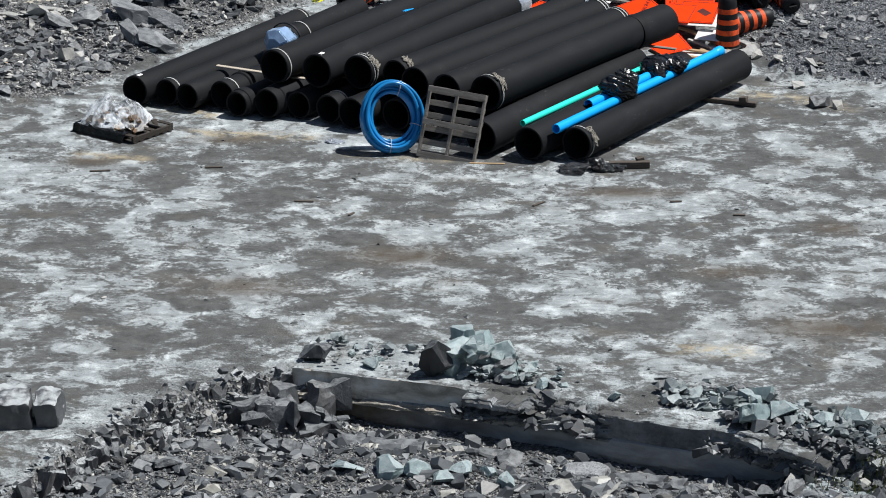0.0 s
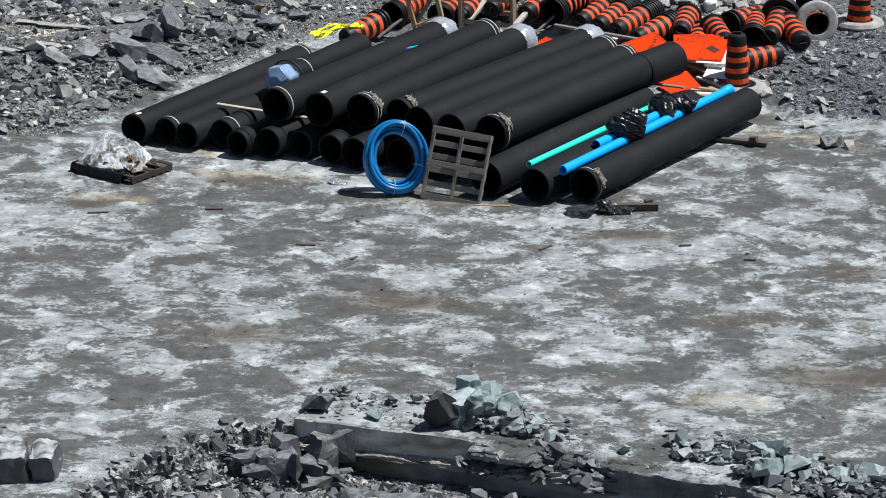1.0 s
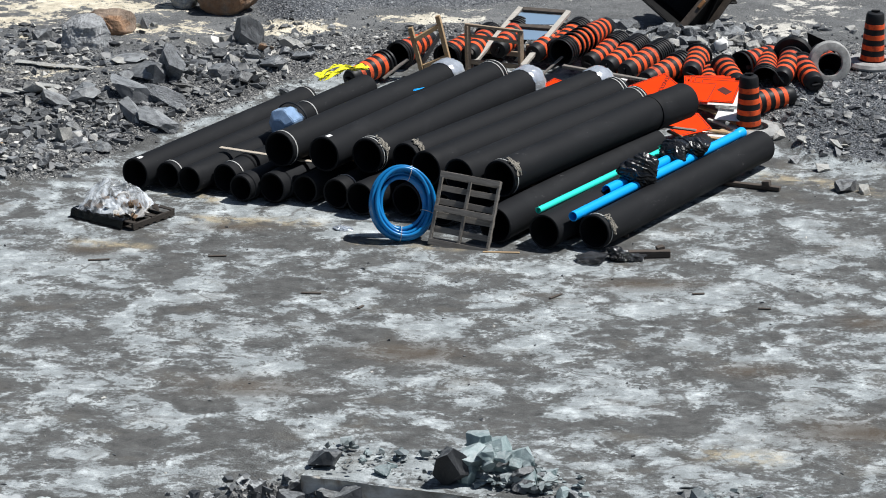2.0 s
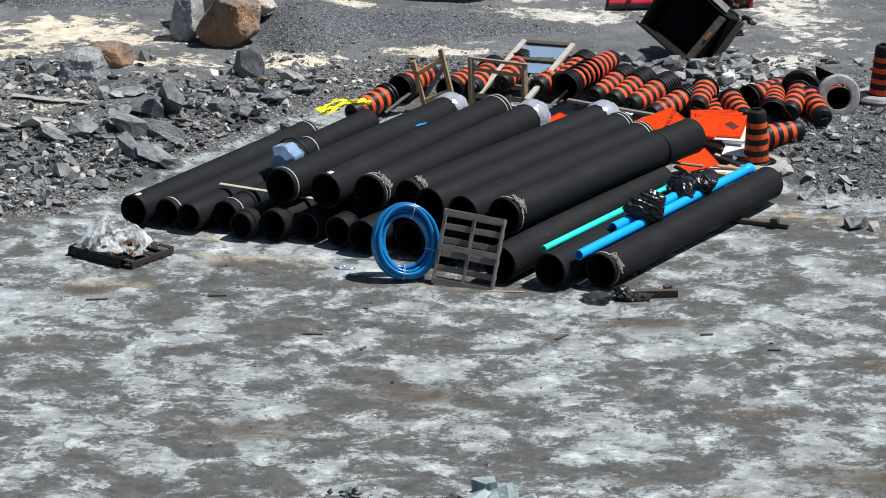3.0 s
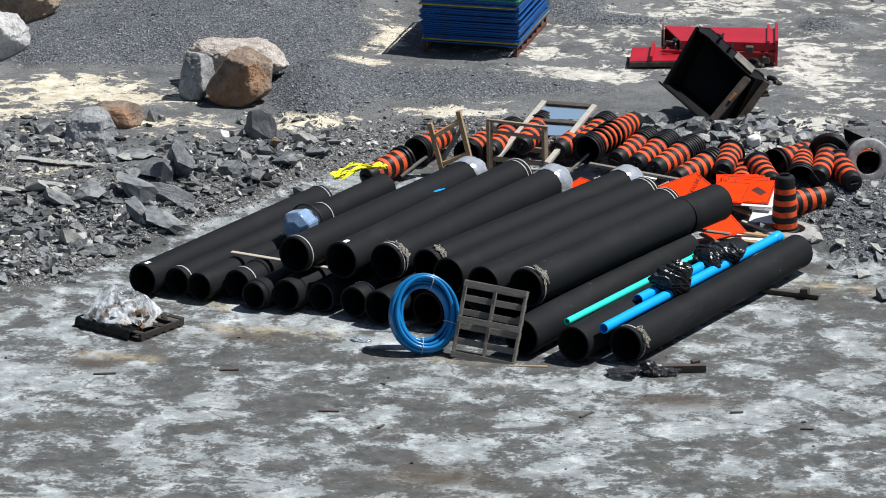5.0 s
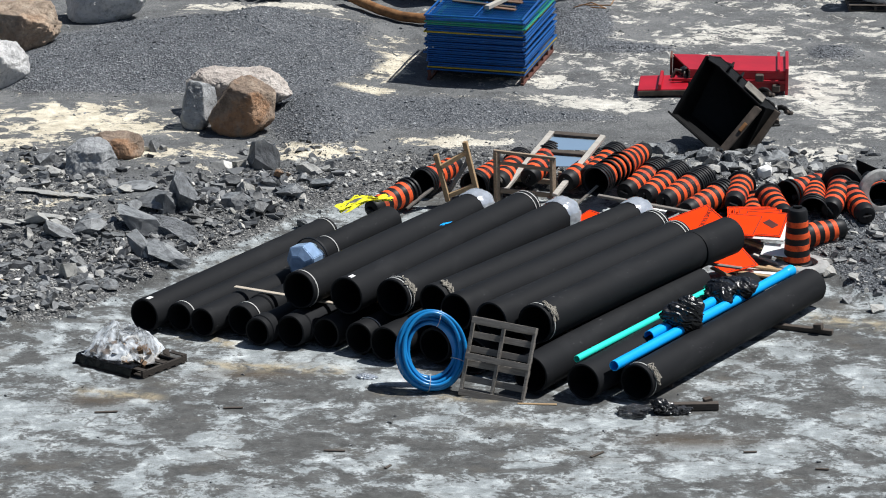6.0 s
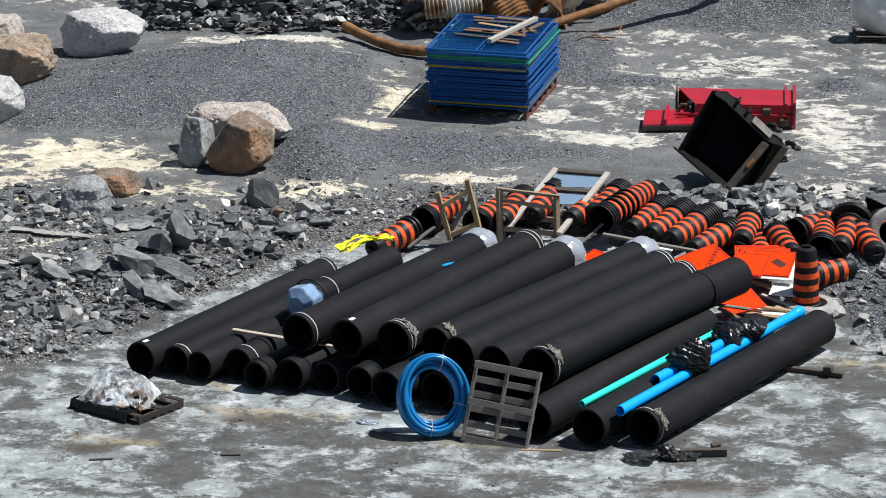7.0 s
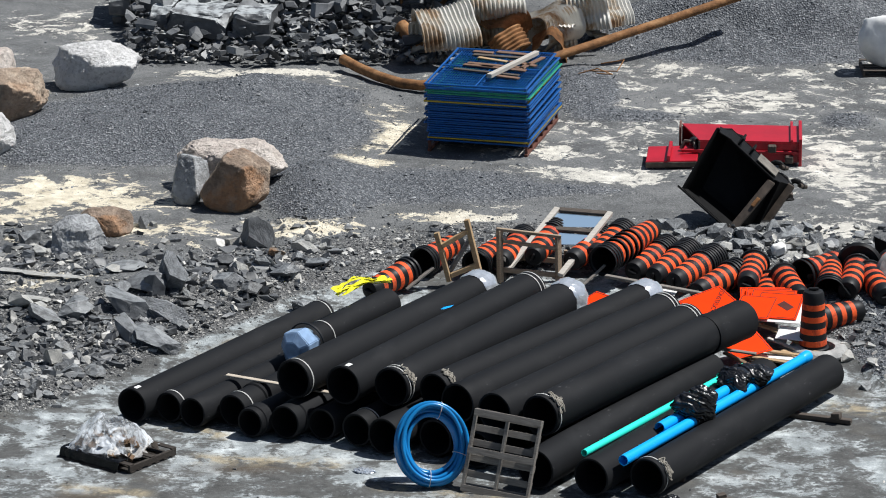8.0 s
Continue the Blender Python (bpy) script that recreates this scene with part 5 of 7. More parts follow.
def fence_stack():
    """A stack of steel fence panels on a rusty stillage."""
    c = pose(-0.73, 17.3, 0.4, 0, 0, -13)
    W, D = 1.95, 2.8
    st = thing("stillage", c, "rusty red steel stillage under fence panels", "stillage")
    for x in (0.05, W - 0.05):
        part("runner", boxed(0.06, D, 0.06, pose(x, D / 2, 0.03), 0.004), M_RUSTRED, st)
        part("top_rail", boxed(0.06, D, 0.05, pose(x, D / 2, 0.19), 0.004), M_RUSTRED, st)
        for k in range(7):
            part("upright", boxed(0.05, 0.05, 0.105, pose(x, 0.06 + (D - 0.12) * k / 6, 0.1125), 0.003), M_RUSTRED, st)
    rng = random.Random(3)
    kit = {}
    n = 27
    for i in range(n):
        mat = M_FENCE
        if i in (1, 18):
            mat = M_YELLOW
        if i in (22, 23):
            mat = M_GREEN_P
        key = mat.name
        z = 0.235 + i * 0.0425
        sh = 0.012 * math.sin(i * 1.9) + rng.uniform(-0.012, 0.012)
        m = c @ pose(rng.uniform(-0.05, 0.05), sh - 0.006 * i, z, 0.3 * math.sin(i), 0.3 * math.cos(i * 2), rng.uniform(-0.7, 0.7))
        if key in kit:
            ob = copy_thing(kit[key], m)
        else:
            name = {"blue_steel": "blue", "yellow_steel": "yellow", "green_steel": "green"}[key]
            ob = thing("fence_panel", m, name + " steel fence panel lying in a stack", "fence panel", "stacked fence panels")
            for x in (0.02, W - 0.02):
                part("side_tube", tube([(x, 0, 0), (x, D, 0)], 0.02, 8), mat, ob, smooth=True)
            for y in (0.02, D * 0.52, D - 0.02):
                part("cross_tube", tube([(0.0, y, 0), (W, y, 0)], 0.019, 8), mat, ob, smooth=True)
            part("cross_tube", tube([(W * 0.5, 0.0, 0), (W * 0.5, D, 0)], 0.015, 8), mat, ob, smooth=True)
            bm = bmesh.new()
            for k in range(1, 40):
                x = W * k / 40
                box(bm, 0.005, D - 0.04, 0.005, pose(x, D / 2, 0))
            for k in range(1, 16):
                box(bm, W - 0.04, 0.005, 0.005, pose(W / 2, D * k / 16, 0.006))
            part("mesh_infill", bm, mat, ob, "welded wire mesh infill")
            kit[key] = ob
    top = 0.235 + n * 0.0425
    rows = [(0.35, 2.35, 0.75, 2.3, 0.1, M_REDWOOD), (0.8, 2.42, 1.6, 2.3, 0.12, M_REDWOOD), (0.55, 1.9, 1.15, 1.7, 0.08, M_WOOD), (0.45, 1.45, 1.6, 1.28, 0.09, M_REDWOOD), (0.4, 1.3, 1.0, 1.22, 0.09, M_REDWOOD), (0.75, 1.25, 1.65, 1.1, 0.1, M_REDWOOD), (1.2, 1.75, 1.75, 1.5, 0.1, M_REDWOOD), (0.3, 0.95, 1.6, 0.72, 0.08, M_DARKWOOD), (1.0, 0.65, 1.65, 0.5, 0.09, M_REDWOOD), (0.4, 2.1, 1.5, 2.05, 0.1, M_DARKWOOD), (1.5, 1.2, 1.75, 2.2, 0.08, M_REDWOOD)]
    for x0, y0, x1, y1, w, mt in rows:
        w *= 1.25
        timber(c @ Vector((x0, y0, top)), c @ Vector((x1, y1, top)), w, 0.03, mt, "loose sawn board on the fence panels", "board", "board")
    timber(c @ Vector((1.12, 0.32, top + 0.06)), c @ Vector((1.6, 2.3, top + 0.06)), 0.1, 0.08, M_PALETIMBER, "thick pale timber beam on the fence panels", "beam", "beam")


fence_stack()


def plate(points, thick, material, parent, name, label=""):
    bm = bmesh.new()
    f = bm.faces.new([bm.verts.new(p) for p in points])
    bm.normal_update()
    bmesh.ops.solidify(bm, geom=[f], thickness=thick)
    bmesh.ops.recalc_face_normals(bm, faces=bm.faces)
    return part(name, bm, material, parent, label)


def red_hopper():
    """A red steel box lying open-ended, with a lid in front."""
    ob = thing("steel_hopper", pose(3.98, 16.5, 0.4, 0, 0, -4), "dark red painted steel hopper lying open on its side", "hopper")
    L, D, H = 2.2, 1.15, 0.44
    part("bottom_panel", boxed(L, D, 0.03, pose(L / 2, D / 2, 0.1), 0.004), M_RED, ob)
    plate([(0.0, D, H), (L, D, H), (L, 0, H), (0.34, 0, H)], 0.03, M_RED, ob, "top_panel")
    plate([(0.34, -0.01, H), (0.34, -0.01, 0.08), (L, -0.01, 0.08), (L, -0.01, H)], 0.03, M_RED, ob, "front_panel")
    part("back_panel", boxed(L, 0.03, H - 0.14, pose(L / 2, D, (H + 0.1) / 2), 0.004), M_RED, ob)
    part("end_panel", boxed(0.03, D - 0.04, H - 0.14, pose(L - 0.015, D / 2, (H + 0.1) / 2), 0.004), M_RED, ob)
    part("rib", boxed(L - 0.02, 0.05, 0.06, pose(L / 2, -0.04, 0.27), 0.008), M_RED, ob)
    part("flange", boxed(0.06, D + 0.22, 0.1, pose(L + 0.0, D / 2, H + 0.06), 0.006), M_RED, ob)
    part("flange", boxed(0.06, 0.1, H, pose(L + 0.0, -0.06, H / 2 + 0.03), 0.006), M_RED, ob)
    part("flange", boxed(0.05, D + 0.2, 0.08, pose(L - 0.16, D / 2, H + 0.052), 0.006), M_RED, ob)
    part("flange", boxed(0.03, 0.03, H - 0.04, pose(0.34, -0.035, H / 2 + 0.04), 0.006), M_WORNSTEEL, ob)
    part("flap", boxed(0.04, 0.5, 0.46, pose(-0.03, D - 0.1, 0.26), 0.006), M_RUSTRED, ob, "rust-dark inner flap")
    # black sheet added inside to stand for the shade behind the open end
    part("inner_sheet", boxed(0.03, 0.9, 0.28, pose(0.75, 0.5, 0.27), 0.004), M_BLACK, ob)
    for x, z in ((1.68, 0.45), (2.0, 0.2)):
        part("lug", boxed(0.16, 0.12, 0.14, pose(x, -0.1, z * 0.8), 0.02), M_WORNSTEEL, ob, "worn steel coupling lug")
    lid = thing("hopper_cover", pose(3.33, 16.15, ground_z(3.6, 16.3) + 0.02, 4, -3, -6), "dark red steel cover lying flat beside the hopper", "steel cover")
    part("plate", boxed(0.95, 0.85, 0.05, pose(0.47, 0.42, 0.1), 0.01), M_RED, lid)
    part("skirt", boxed(0.95, 0.04, 0.1, pose(0.47, 0.0, 0.05), 0.006), M_WORNSTEEL, lid)
    part("rib", boxed(0.06, 0.85, 0.1, pose(0.42, 0.42, 0.175), 0.01), M_RED, lid)
    part("fitting", tube([(0.62, 0.55, 0.16), (0.7, 0.6, 0.3), (0.85, 0.6, 0.28), (0.9, 0.5, 0.16)], 0.04, 8), M_WORNSTEEL, lid, smooth=True)
    part("fitting", lathed([(0.02, 0), (0.1, 0), (0.1, 0.14), (0.07, 0.16), (0.02, 0.16)], 16, close=True), M_BLACK, lid, smooth=30).matrix_basis = pose(0.85, 0.72, 0.24, 80, 0, 20)
    return ob


BK_A, BK_B, BK_C, BK_D = (4.42, 12.75, 2.1), (3.8, 12.4, 1.08), (4.64, 12.1, 0.4), (5.4, 12.5, 1.24)


def loader_bucket():
    """A black digger bucket standing on one corner, its mouth to the front."""
    base = Vector((4.66, 12.1, 0.42))
    ob = thing("loader_bucket", Matrix.Translation(base), "battered black steel digger bucket tipped on its corner", "bucket")
    A, B, C, D = (Vector(p) - base for p in (BK_A, BK_B, BK_C, BK_D))
    back = Vector((0.4, 0.6, -0.25))
    A2, B2, C2, D2 = A + Vector((0.28, 0.6, -0.17)), B + Vector((0.36, 0.6, -0.16)), C + Vector((0.46, 0.6, -0.2)), D + Vector((0.42, 0.62, -0.3))

    def quad(name, pts, mt=M_BUCKET, th=0.03, label=""):
        return plate(pts, th, mt, ob, name, label)

    quad("top_plate", [A, D, D2, A2])
    quad("cheek", [D, C, C2, D2])
    quad("cheek", [A, A2, B2, B])
    quad("floor_plate", [B, B2, C2, C])
    quad("back_plate", [A2, D2, C2, B2])
    d = (B - C).normalized()
    part("lip", bar(C - d * 0.05, B + d * 0.1, 0.07, 0.03, 0.008, (D - C)), M_BUCKET, ob, "worn cutting lip")
    part("side_cutter", bar(C + (D - C) * -0.02, D - (D - C) * 0.04, 0.16, 0.05, 0.01, back), M_WORNSTEEL, ob, "brown worn side cutter")
    part("side_patch", bar(C.lerp(D, 0.5) + Vector((0, -0.06, 0)), C.lerp(D, 0.66) + Vector((0, -0.06, 0)), 0.07, 0.05, 0.01, back), M_RUST, ob, "bare rusty patch")
    part("rim_bar", bar(A, D, 0.03, 0.025, 0.006, back), M_BUCKET, ob)
    part("rim_bar", bar(A, B, 0.03, 0.025, 0.006, back), M_BUCKET, ob)
    u = (D2 - A2)
    out = Vector((0.64, -0.08, 0.76)).normalized()
    part("wear_plate", bar(A.lerp(D, 0.55) + out * 0.04 + back * 0.45, A.lerp(D, 0.88) + out * 0.04 + back * 0.45, 0.5, 0.02, 0.004, out), M_DUSTPLATE, ob, "scraped grey wear plate")
    part("lifting_plate", bar(A + Vector((0.04, 0.02, -0.04)), A.lerp(D, 0.2) + out * 0.03 + back * 0.1, 0.34, 0.03, 0.006, out), M_BUCKET, ob)
    part("gusset", bar(A.lerp(D, 0.26) + back * 0.35, A.lerp(D, 0.26) + back * 0.35 + out * 0.16, 0.36, 0.04, 0.01, u), M_BUCKET, ob)
    part("gusset", bar(A.lerp(D, 0.44) + back * 0.4, A.lerp(D, 0.44) + back * 0.4 + out * 0.14, 0.34, 0.04, 0.01, u), M_BUCKET, ob)
    part("back_rib", bar(A2.lerp(D2, 0.1) + back * 0.16, B2.lerp(C2, 0.2) + back * 0.16, 0.2, 0.14, 0.03, back), M_BUCKET, ob)
    part("back_rib", bar(A2.lerp(D2, 0.8) + back * 0.16, B2.lerp(C2, 0.8) + back * 0.16, 0.2, 0.14, 0.03, back), M_BUCKET, ob)
    part("cheek_brace", bar(D.lerp(D2, 0.15) + Vector((0.03, -0.03, 0)), C.lerp(C2, 0.8) + Vector((0.05, -0.03, 0)), 0.1, 0.04, 0.01, back), M_BUCKET, ob)
    part("cheek_brace", bar(D.lerp(D2, 0.75) + Vector((0.04, -0.03, 0)), D2.lerp(C2, 0.9) + Vector((0.05, -0.05, 0)), 0.14, 0.06, 0.012, back), M_WORNSTEEL, ob, "scuffed brown side brace")
    for t, reach in ((0.62, 0.12), (0.93, 0.1)):
        # hooked hinge ears: a curl of plate round a pin
        p = A2.lerp(D2, t) + back * 0.05
        pts = [p + out * 0.02, p + out * reach * 0.7 + u * 0.02, p + out * reach + u * 0.06, p + out * reach * 0.92 + u * 0.13, p + out * reach * 0.6 + u * 0.14]
        ear = part("hinge_ear", tube(pts, 0.05, 8), M_BUCKET, ob, smooth=True)
        part("hinge_pin", tube([pts[3] - back * 0.16, pts[3] + back * 0.16], 0.04, 10), M_WORNSTEEL, ear, smooth=True)
    for t in (0.25, 0.72):
        p = D2.lerp(C2, t)
        ear = part("hinge_ear", bar(p - Vector((0.14, 0.05, 0.0)), p + Vector((0.14, 0.03, 0.0)), 0.28, 0.05, 0.02, (0, 0, 1)), M_BUCKET, ob)
        part("hinge_pin", tube([p + Vector((0.1, -0.1, 0.05)), p + Vector((0.11, 0.12, 0.05))], 0.05, 10), M_WORNSTEEL, ear, smooth=True)


red_hopper()
loader_bucket()


def rusty_tube(points, r, label):
    pts = [Vector(p) for p in points]
    o = pts[0].copy()
    fine = []
    for a, b in zip(pts, pts[1:]):
        for k in range(6):
            fine.append(a.lerp(b, k / 6) - o)
    fine.append(pts[-1] - o)
    ob = link("rusty_pipe", to_mesh("rusty_pipe", tube(fine, r, 14), 40), M_RUST)
    ob.matrix_basis = Matrix.Translation(o)
    return tagged(ob, label, "pipe")


rusty_tube([(-2.5, 23.5, 0.62), (-2.2, 23.0, 0.58), (-1.75, 22.4, 0.54), (-1.3, 21.9, 0.53), (-0.9, 21.7, 0.54), (-0.3, 21.8, 0.6)], 0.105, "bent rusty steel pipe lying on the gravel")
rusty_tube([(1.7, 23.35, 0.7), (3.61, 24.32, 1.1), (5.6, 25.15, 1.57)], 0.09, "long straight rusty steel pipe propped on gravel")
rusty_tube([(-1.35, 25.0, 0.95), (-0.9, 24.4, 0.6)], 0.16, "short cut-off rusty steel pipe in the scrap")
rusty_tube([(2.3, 22.9, 0.55), (3.0, 22.6, 0.62), (3.15, 23.0, 0.75), (2.7, 23.3, 0.6)], 0.012, "loose rusty wire on the gravel")
rusty_tube([(2.0, 22.6, 0.5), (2.6, 22.3, 0.75), (2.9, 22.5, 0.58), (2.2, 22.9, 0.52)], 0.012, "loose rusty wire on the gravel")


def corrugated(x, y, z, r, n, a0, a1, turn, material, label, crush=0.25, seed=0):
    """A torn length of corrugated culvert, crushed out of round."""
    bm = bmesh.new()
    rng = random.Random(seed)
    seg = 36
    rows = []
    pitch = 0.085
    for j in range(n * 4):
        zz = j * pitch / 4
        rr = r * (1 + 0.045 * math.sin(j * math.pi / 2) * 1.0)
        row = []
        for i in range(seg + 1):
            a = a0 + (a1 - a0) * i / seg
            k = rr * (1 + crush * noise.noise(Vector((math.cos(a) * 1.3, math.sin(a) * 1.3, zz * 0.7 + seed))))
            row.append(bm.verts.new((k * math.cos(a), zz, k * math.sin(a))))
        rows.append(row)
    for p, q in zip(rows, rows[1:]):
        for i in range(seg):
            bm.faces.new((p[i], p[i + 1], q[i + 1], q[i]))
    bmesh.ops.recalc_face_normals(bm, faces=bm.faces)
    bmesh.ops.solidify(bm, geom=bm.faces[:], thickness=0.01)
    ob = link("culvert_scrap", to_mesh("culvert_scrap", bm, 50), material)
    ob.matrix_basis = pose(x, y, z, *turn)
    return tagged(ob, label, "scrap metal", "scrapped culverts")


GALV = "crushed galvanised corrugated culvert in a scrap heap"
RUSTY = "rusty torn corrugated culvert in a scrap heap"
corrugated(-1.0, 23.8, 0.9, 0.62, 14, 0.2, 5.2, (8, 20, -72), M_ZINC, GALV, 0.45, 1)
corrugated(0.0, 24.7, 1.2, 0.6, 14, -0.5, 4.6, (15, 60, -70), M_ZINC, GALV, 0.52, 2)
corrugated(-0.9, 26.0, 1.3, 0.5, 10, 0, 4.2, (30, 40, 30), M_RUST, RUSTY, 0.60, 3)
corrugated(0.5, 24.2, 0.75, 0.5, 10, 0.4, 4.4, (25, 20, -30), M_RUST, RUSTY, 0.60, 4)
corrugated(1.3, 24.5, 0.85, 0.5, 12, 0.3, 5.0, (10, 70, -40), M_ZINC, GALV, 0.60, 5)
corrugated(1.3, 26.6, 1.3, 0.45, 10, 0.0, 4.0, (40, 10, 20), M_RUST, RUSTY, 0.60, 6)
corrugated(1.7, 24.0, 0.6, 0.36, 7, 0.0, 4.5, (30, 60, 20), M_RUST, RUSTY, 0.60, 7)
corrugated(2.1, 25.2, 1.1, 0.5, 10, 0.3, 5.0, (20, 50, -75), M_ZINC, GALV, 0.60, 8)
corrugated(0.9, 23.8, 0.6, 0.42, 6, 0.5, 3.6, (50, 10, 70), M_RUST, RUSTY, 0.6, 10)
corrugated(1.5, 25.4, 1.5, 0.4, 7, 0.2, 3.9, (65, 30, 10), M_ZINC, GALV, 0.6, 11)
corrugated(0.2, 25.8, 1.5, 0.45, 8, 0.0, 3.4, (-20, 80, 40), M_RUST, RUSTY, 0.6, 12)
corrugated(2.2, 24.4, 0.8, 0.34, 6, 0.2, 3.8, (20, 100, 100), M_ZINC, GALV, 0.6, 13)
corrugated(2.6, 25.4, 1.0, 0.45, 9, 0.2, 5.5, (0, 20, -60), M_ZINC, GALV, 0.35, 9)


def bulk_bag(x, y):
    rng = random.Random(3)
    bm = block_rock(rng, (1.0, 0.95, 1.1), 8, 4, 8.0, 0.05)
    for v in bm.verts:
        v.co *= 1 + 0.05 * noise.noise(v.co * 6)
        v.co.z = max(v.co.z, -0.5)
    ob = link("bulk_bag", to_mesh("bulk_bag", bm, 50), M_SACK)
    ob.matrix_basis = pose(x, y, ground_z(x, y) + 0.62)
    tagged(ob, "full white woven bulk bag standing on a pallet", "bulk bag")
    pallet(pose(x - 0.55, y - 0.5, ground_z(x, y)), "timber pallet under a white bulk bag", M_DARKWOOD, 1.1, 1.0)


bulk_bag(8.5, 23.5)
loose_wrap(5.45, 11.25, 0.26, 40, M_WHITE, "jerrycan", "small white plastic can on the gravel bank", "can", 0.6)

# ---------------------------------------------------------------- boulders


def split_boulder(x, y, base, dims, faces, seed, material, label, turn=0.0, soft=40, rough=0.06):
    """A boulder bounded by a few broad faces (outward direction and distance, in halves of its size), worn and uneven."""
    bm = bmesh.new()
    bmesh.ops.create_icosphere(bm, subdivisions=6, radius=1.0)
    ns = [(Vector(f[:3]).normalized(), f[3]) for f in faces]
    off = Vector((seed * 2.3, 5.1, 1.9))
    for v in bm.verts:
        d = v.co.normalized()
        s = sum((max(0.0, d.dot(n)) / h) ** soft for n, h in ns)
        r = s ** (-1 / soft) if s > 1e-9 else 1.5
        p = d * 0.9 * (r if r < 1.05 else 1.05 + 0.3 * math.tanh((r - 1.05) / 0.3))
        q = Vector((p.x * dims[0], p.y * dims[1], p.z * dims[2])) / 2
        ridge = abs(noise.noise(q * 2.4 - off)) + 0.5 * abs(noise.noise(q * 5.1 + off))
        chip = noise.noise_vector(q * 3.0 + off)
        step = noise.cell(Vector((q.x * 2.2, q.y * 2.2, q.z * 3.2)) + 0.6 * chip + off)
        q *= 1 + rough * noise.fractal(q * 1.8 + off, 0.75, 2.1, 7) - 0.1 * ridge - 0.045 * abs(step) - 0.05 * abs(noise.noise(q * 9.0 - off))
        v.co = q
    ob = link("boulder", to_mesh("boulder", bm, 30), material)
    low_z = min(v.co.z for v in ob.data.vertices)
    ob.matrix_basis = pose(x, y, base - low_z, 0, 0, turn)
    return tagged(ob, label, "boulder")


split_boulder(-4.22, 14.75, 0.36, (2.2, 1.15, 1.02), ((0.02, -0.1, 1, 0.92), (-1, -0.2, 0.1, 0.96), (1, -0.1, 0.35, 0.95), (0.75, -0.3, -0.6, 0.9), (0, -1, -0.15, 0.9), (0, 1, 0.2, 0.95), (0, 0, -1, 1), (-0.7, -0.6, 0.5, 1.08), (0.4, -0.5, 0.75, 1.02)), 43, M_BOULD_TAN, "big pale tan boulder with a flat top behind a brown one", 4, 26)
split_boulder(-4.0, 13.5, 0.36, (1.36, 1.0, 1.2), ((0.15, -0.25, 1, 0.92), (-0.55, -0.8, 0.12, 0.86), (0.75, -0.6, 0.2, 0.84), (1, 0.2, -0.3, 0.9), (-0.9, 0.2, 0.55, 0.86), (0, 1, 0.1, 0.95), (0, 0, -1, 0.98), (0.6, -0.3, -0.7, 0.92), (0.55, -0.1, 0.75, 0.93)), 8, M_BOULD_BROWN, "rust-stained brown boulder resting on the gravel", 8)
split_boulder(-4.9, 13.8, 0.36, (0.74, 0.62, 1.04), ((-0.35, -0.75, 0.35, 0.8), (0.85, -0.45, 0.3, 0.75), (-1, 0, 0.35, 0.85), (0.2, 0.2, 1, 0.98), (0, 1, 0.1, 0.95), (0, 0, -1, 1), (0.75, -0.2, -0.45, 0.9)), 5, M_BOULD_GREY, "upright grey split boulder leaning on larger ones", 6, 70)
split_boulder(-6.6, 10.75, 0.3, (1.08, 0.95, 0.74), ((0, -0.25, 1, 0.92), (-0.8, -0.5, 0.35, 0.85), (0.75, -0.65, 0.1, 0.85), (0, -1, 0.05, 0.92), (1, 0.2, 0.3, 0.92), (-0.9, 0.4, 0, 0.92), (0, 1, 0, 0.95), (0, 0, -1, 1), (-0.5, -0.3, 0.8, 0.95)), 6, M_BOULD_GREY, "grey boulder with a flat lit top on the rubble bank", 12, 40)
split_boulder(-6.28, 11.95, 0.34, (1.02, 0.8, 0.5), ((0.1, -0.1, 1, 0.92), (-1, -0.2, 0.4, 0.92), (0.9, -0.4, 0.2, 0.92), (0, -1, 0.1, 0.92), (0, 1, 0, 0.95), (0, 0, -1, 1), (0.5, -0.5, 0.7, 1.0)), 7, M_BOULD_BROWN, "low brown boulder on the rubble bank", 0, 26)
split_boulder(-7.36, 21.95, 0.36, (1.82, 1.25, 1.06), ((-0.12, -0.1, 1, 0.88), (0.62, -0.2, 0.78, 0.86), (-1, -0.35, 0.2, 0.86), (0.35, -0.85, -0.3, 0.84), (-0.4, -0.9, 0.1, 0.88), (1, -0.1, -0.3, 0.95), (0, 1, 0.1, 0.95), (0, 0, -1, 1), (0.2, -0.72, 0.7, 0.92), (0.7, -0.3, -0.65, 0.9)), 29, M_BOULD_PALE, "large pale grey boulder with a smooth face", 0, 34, 0.03)
split_boulder(-8.8, 19.3, 0.36, (1.8, 1.3, 1.16), ((0, -0.15, 1, 0.9), (1, -0.25, 0.25, 0.88), (0.45, -0.85, -0.3, 0.84), (-0.5, -0.85, 0.15, 0.9), (-1, 0, 0.2, 0.95), (0, 1, 0, 0.95), (0, 0, -1, 1), (0.5, -0.45, 0.75, 0.98), (0.8, -0.2, -0.6, 0.9)), 10, M_BOULD_OCHRE, "large brown boulder on the gravel", 8, 40)
split_boulder(-9.05, 16.55, 0.36, (1.45, 1.1, 1.08), ((0.2, -0.15, 1, 0.9), (0.85, -0.4, 0.35, 0.86), (0.6, -0.7, -0.35, 0.85), (-0.4, -0.9, 0.1, 0.9), (-1, 0, 0.2, 0.95), (0, 1, 0, 0.95), (0, 0, -1, 1)), 11, M_BOULD_PALE, "large pale boulder on the gravel", 10, 22)
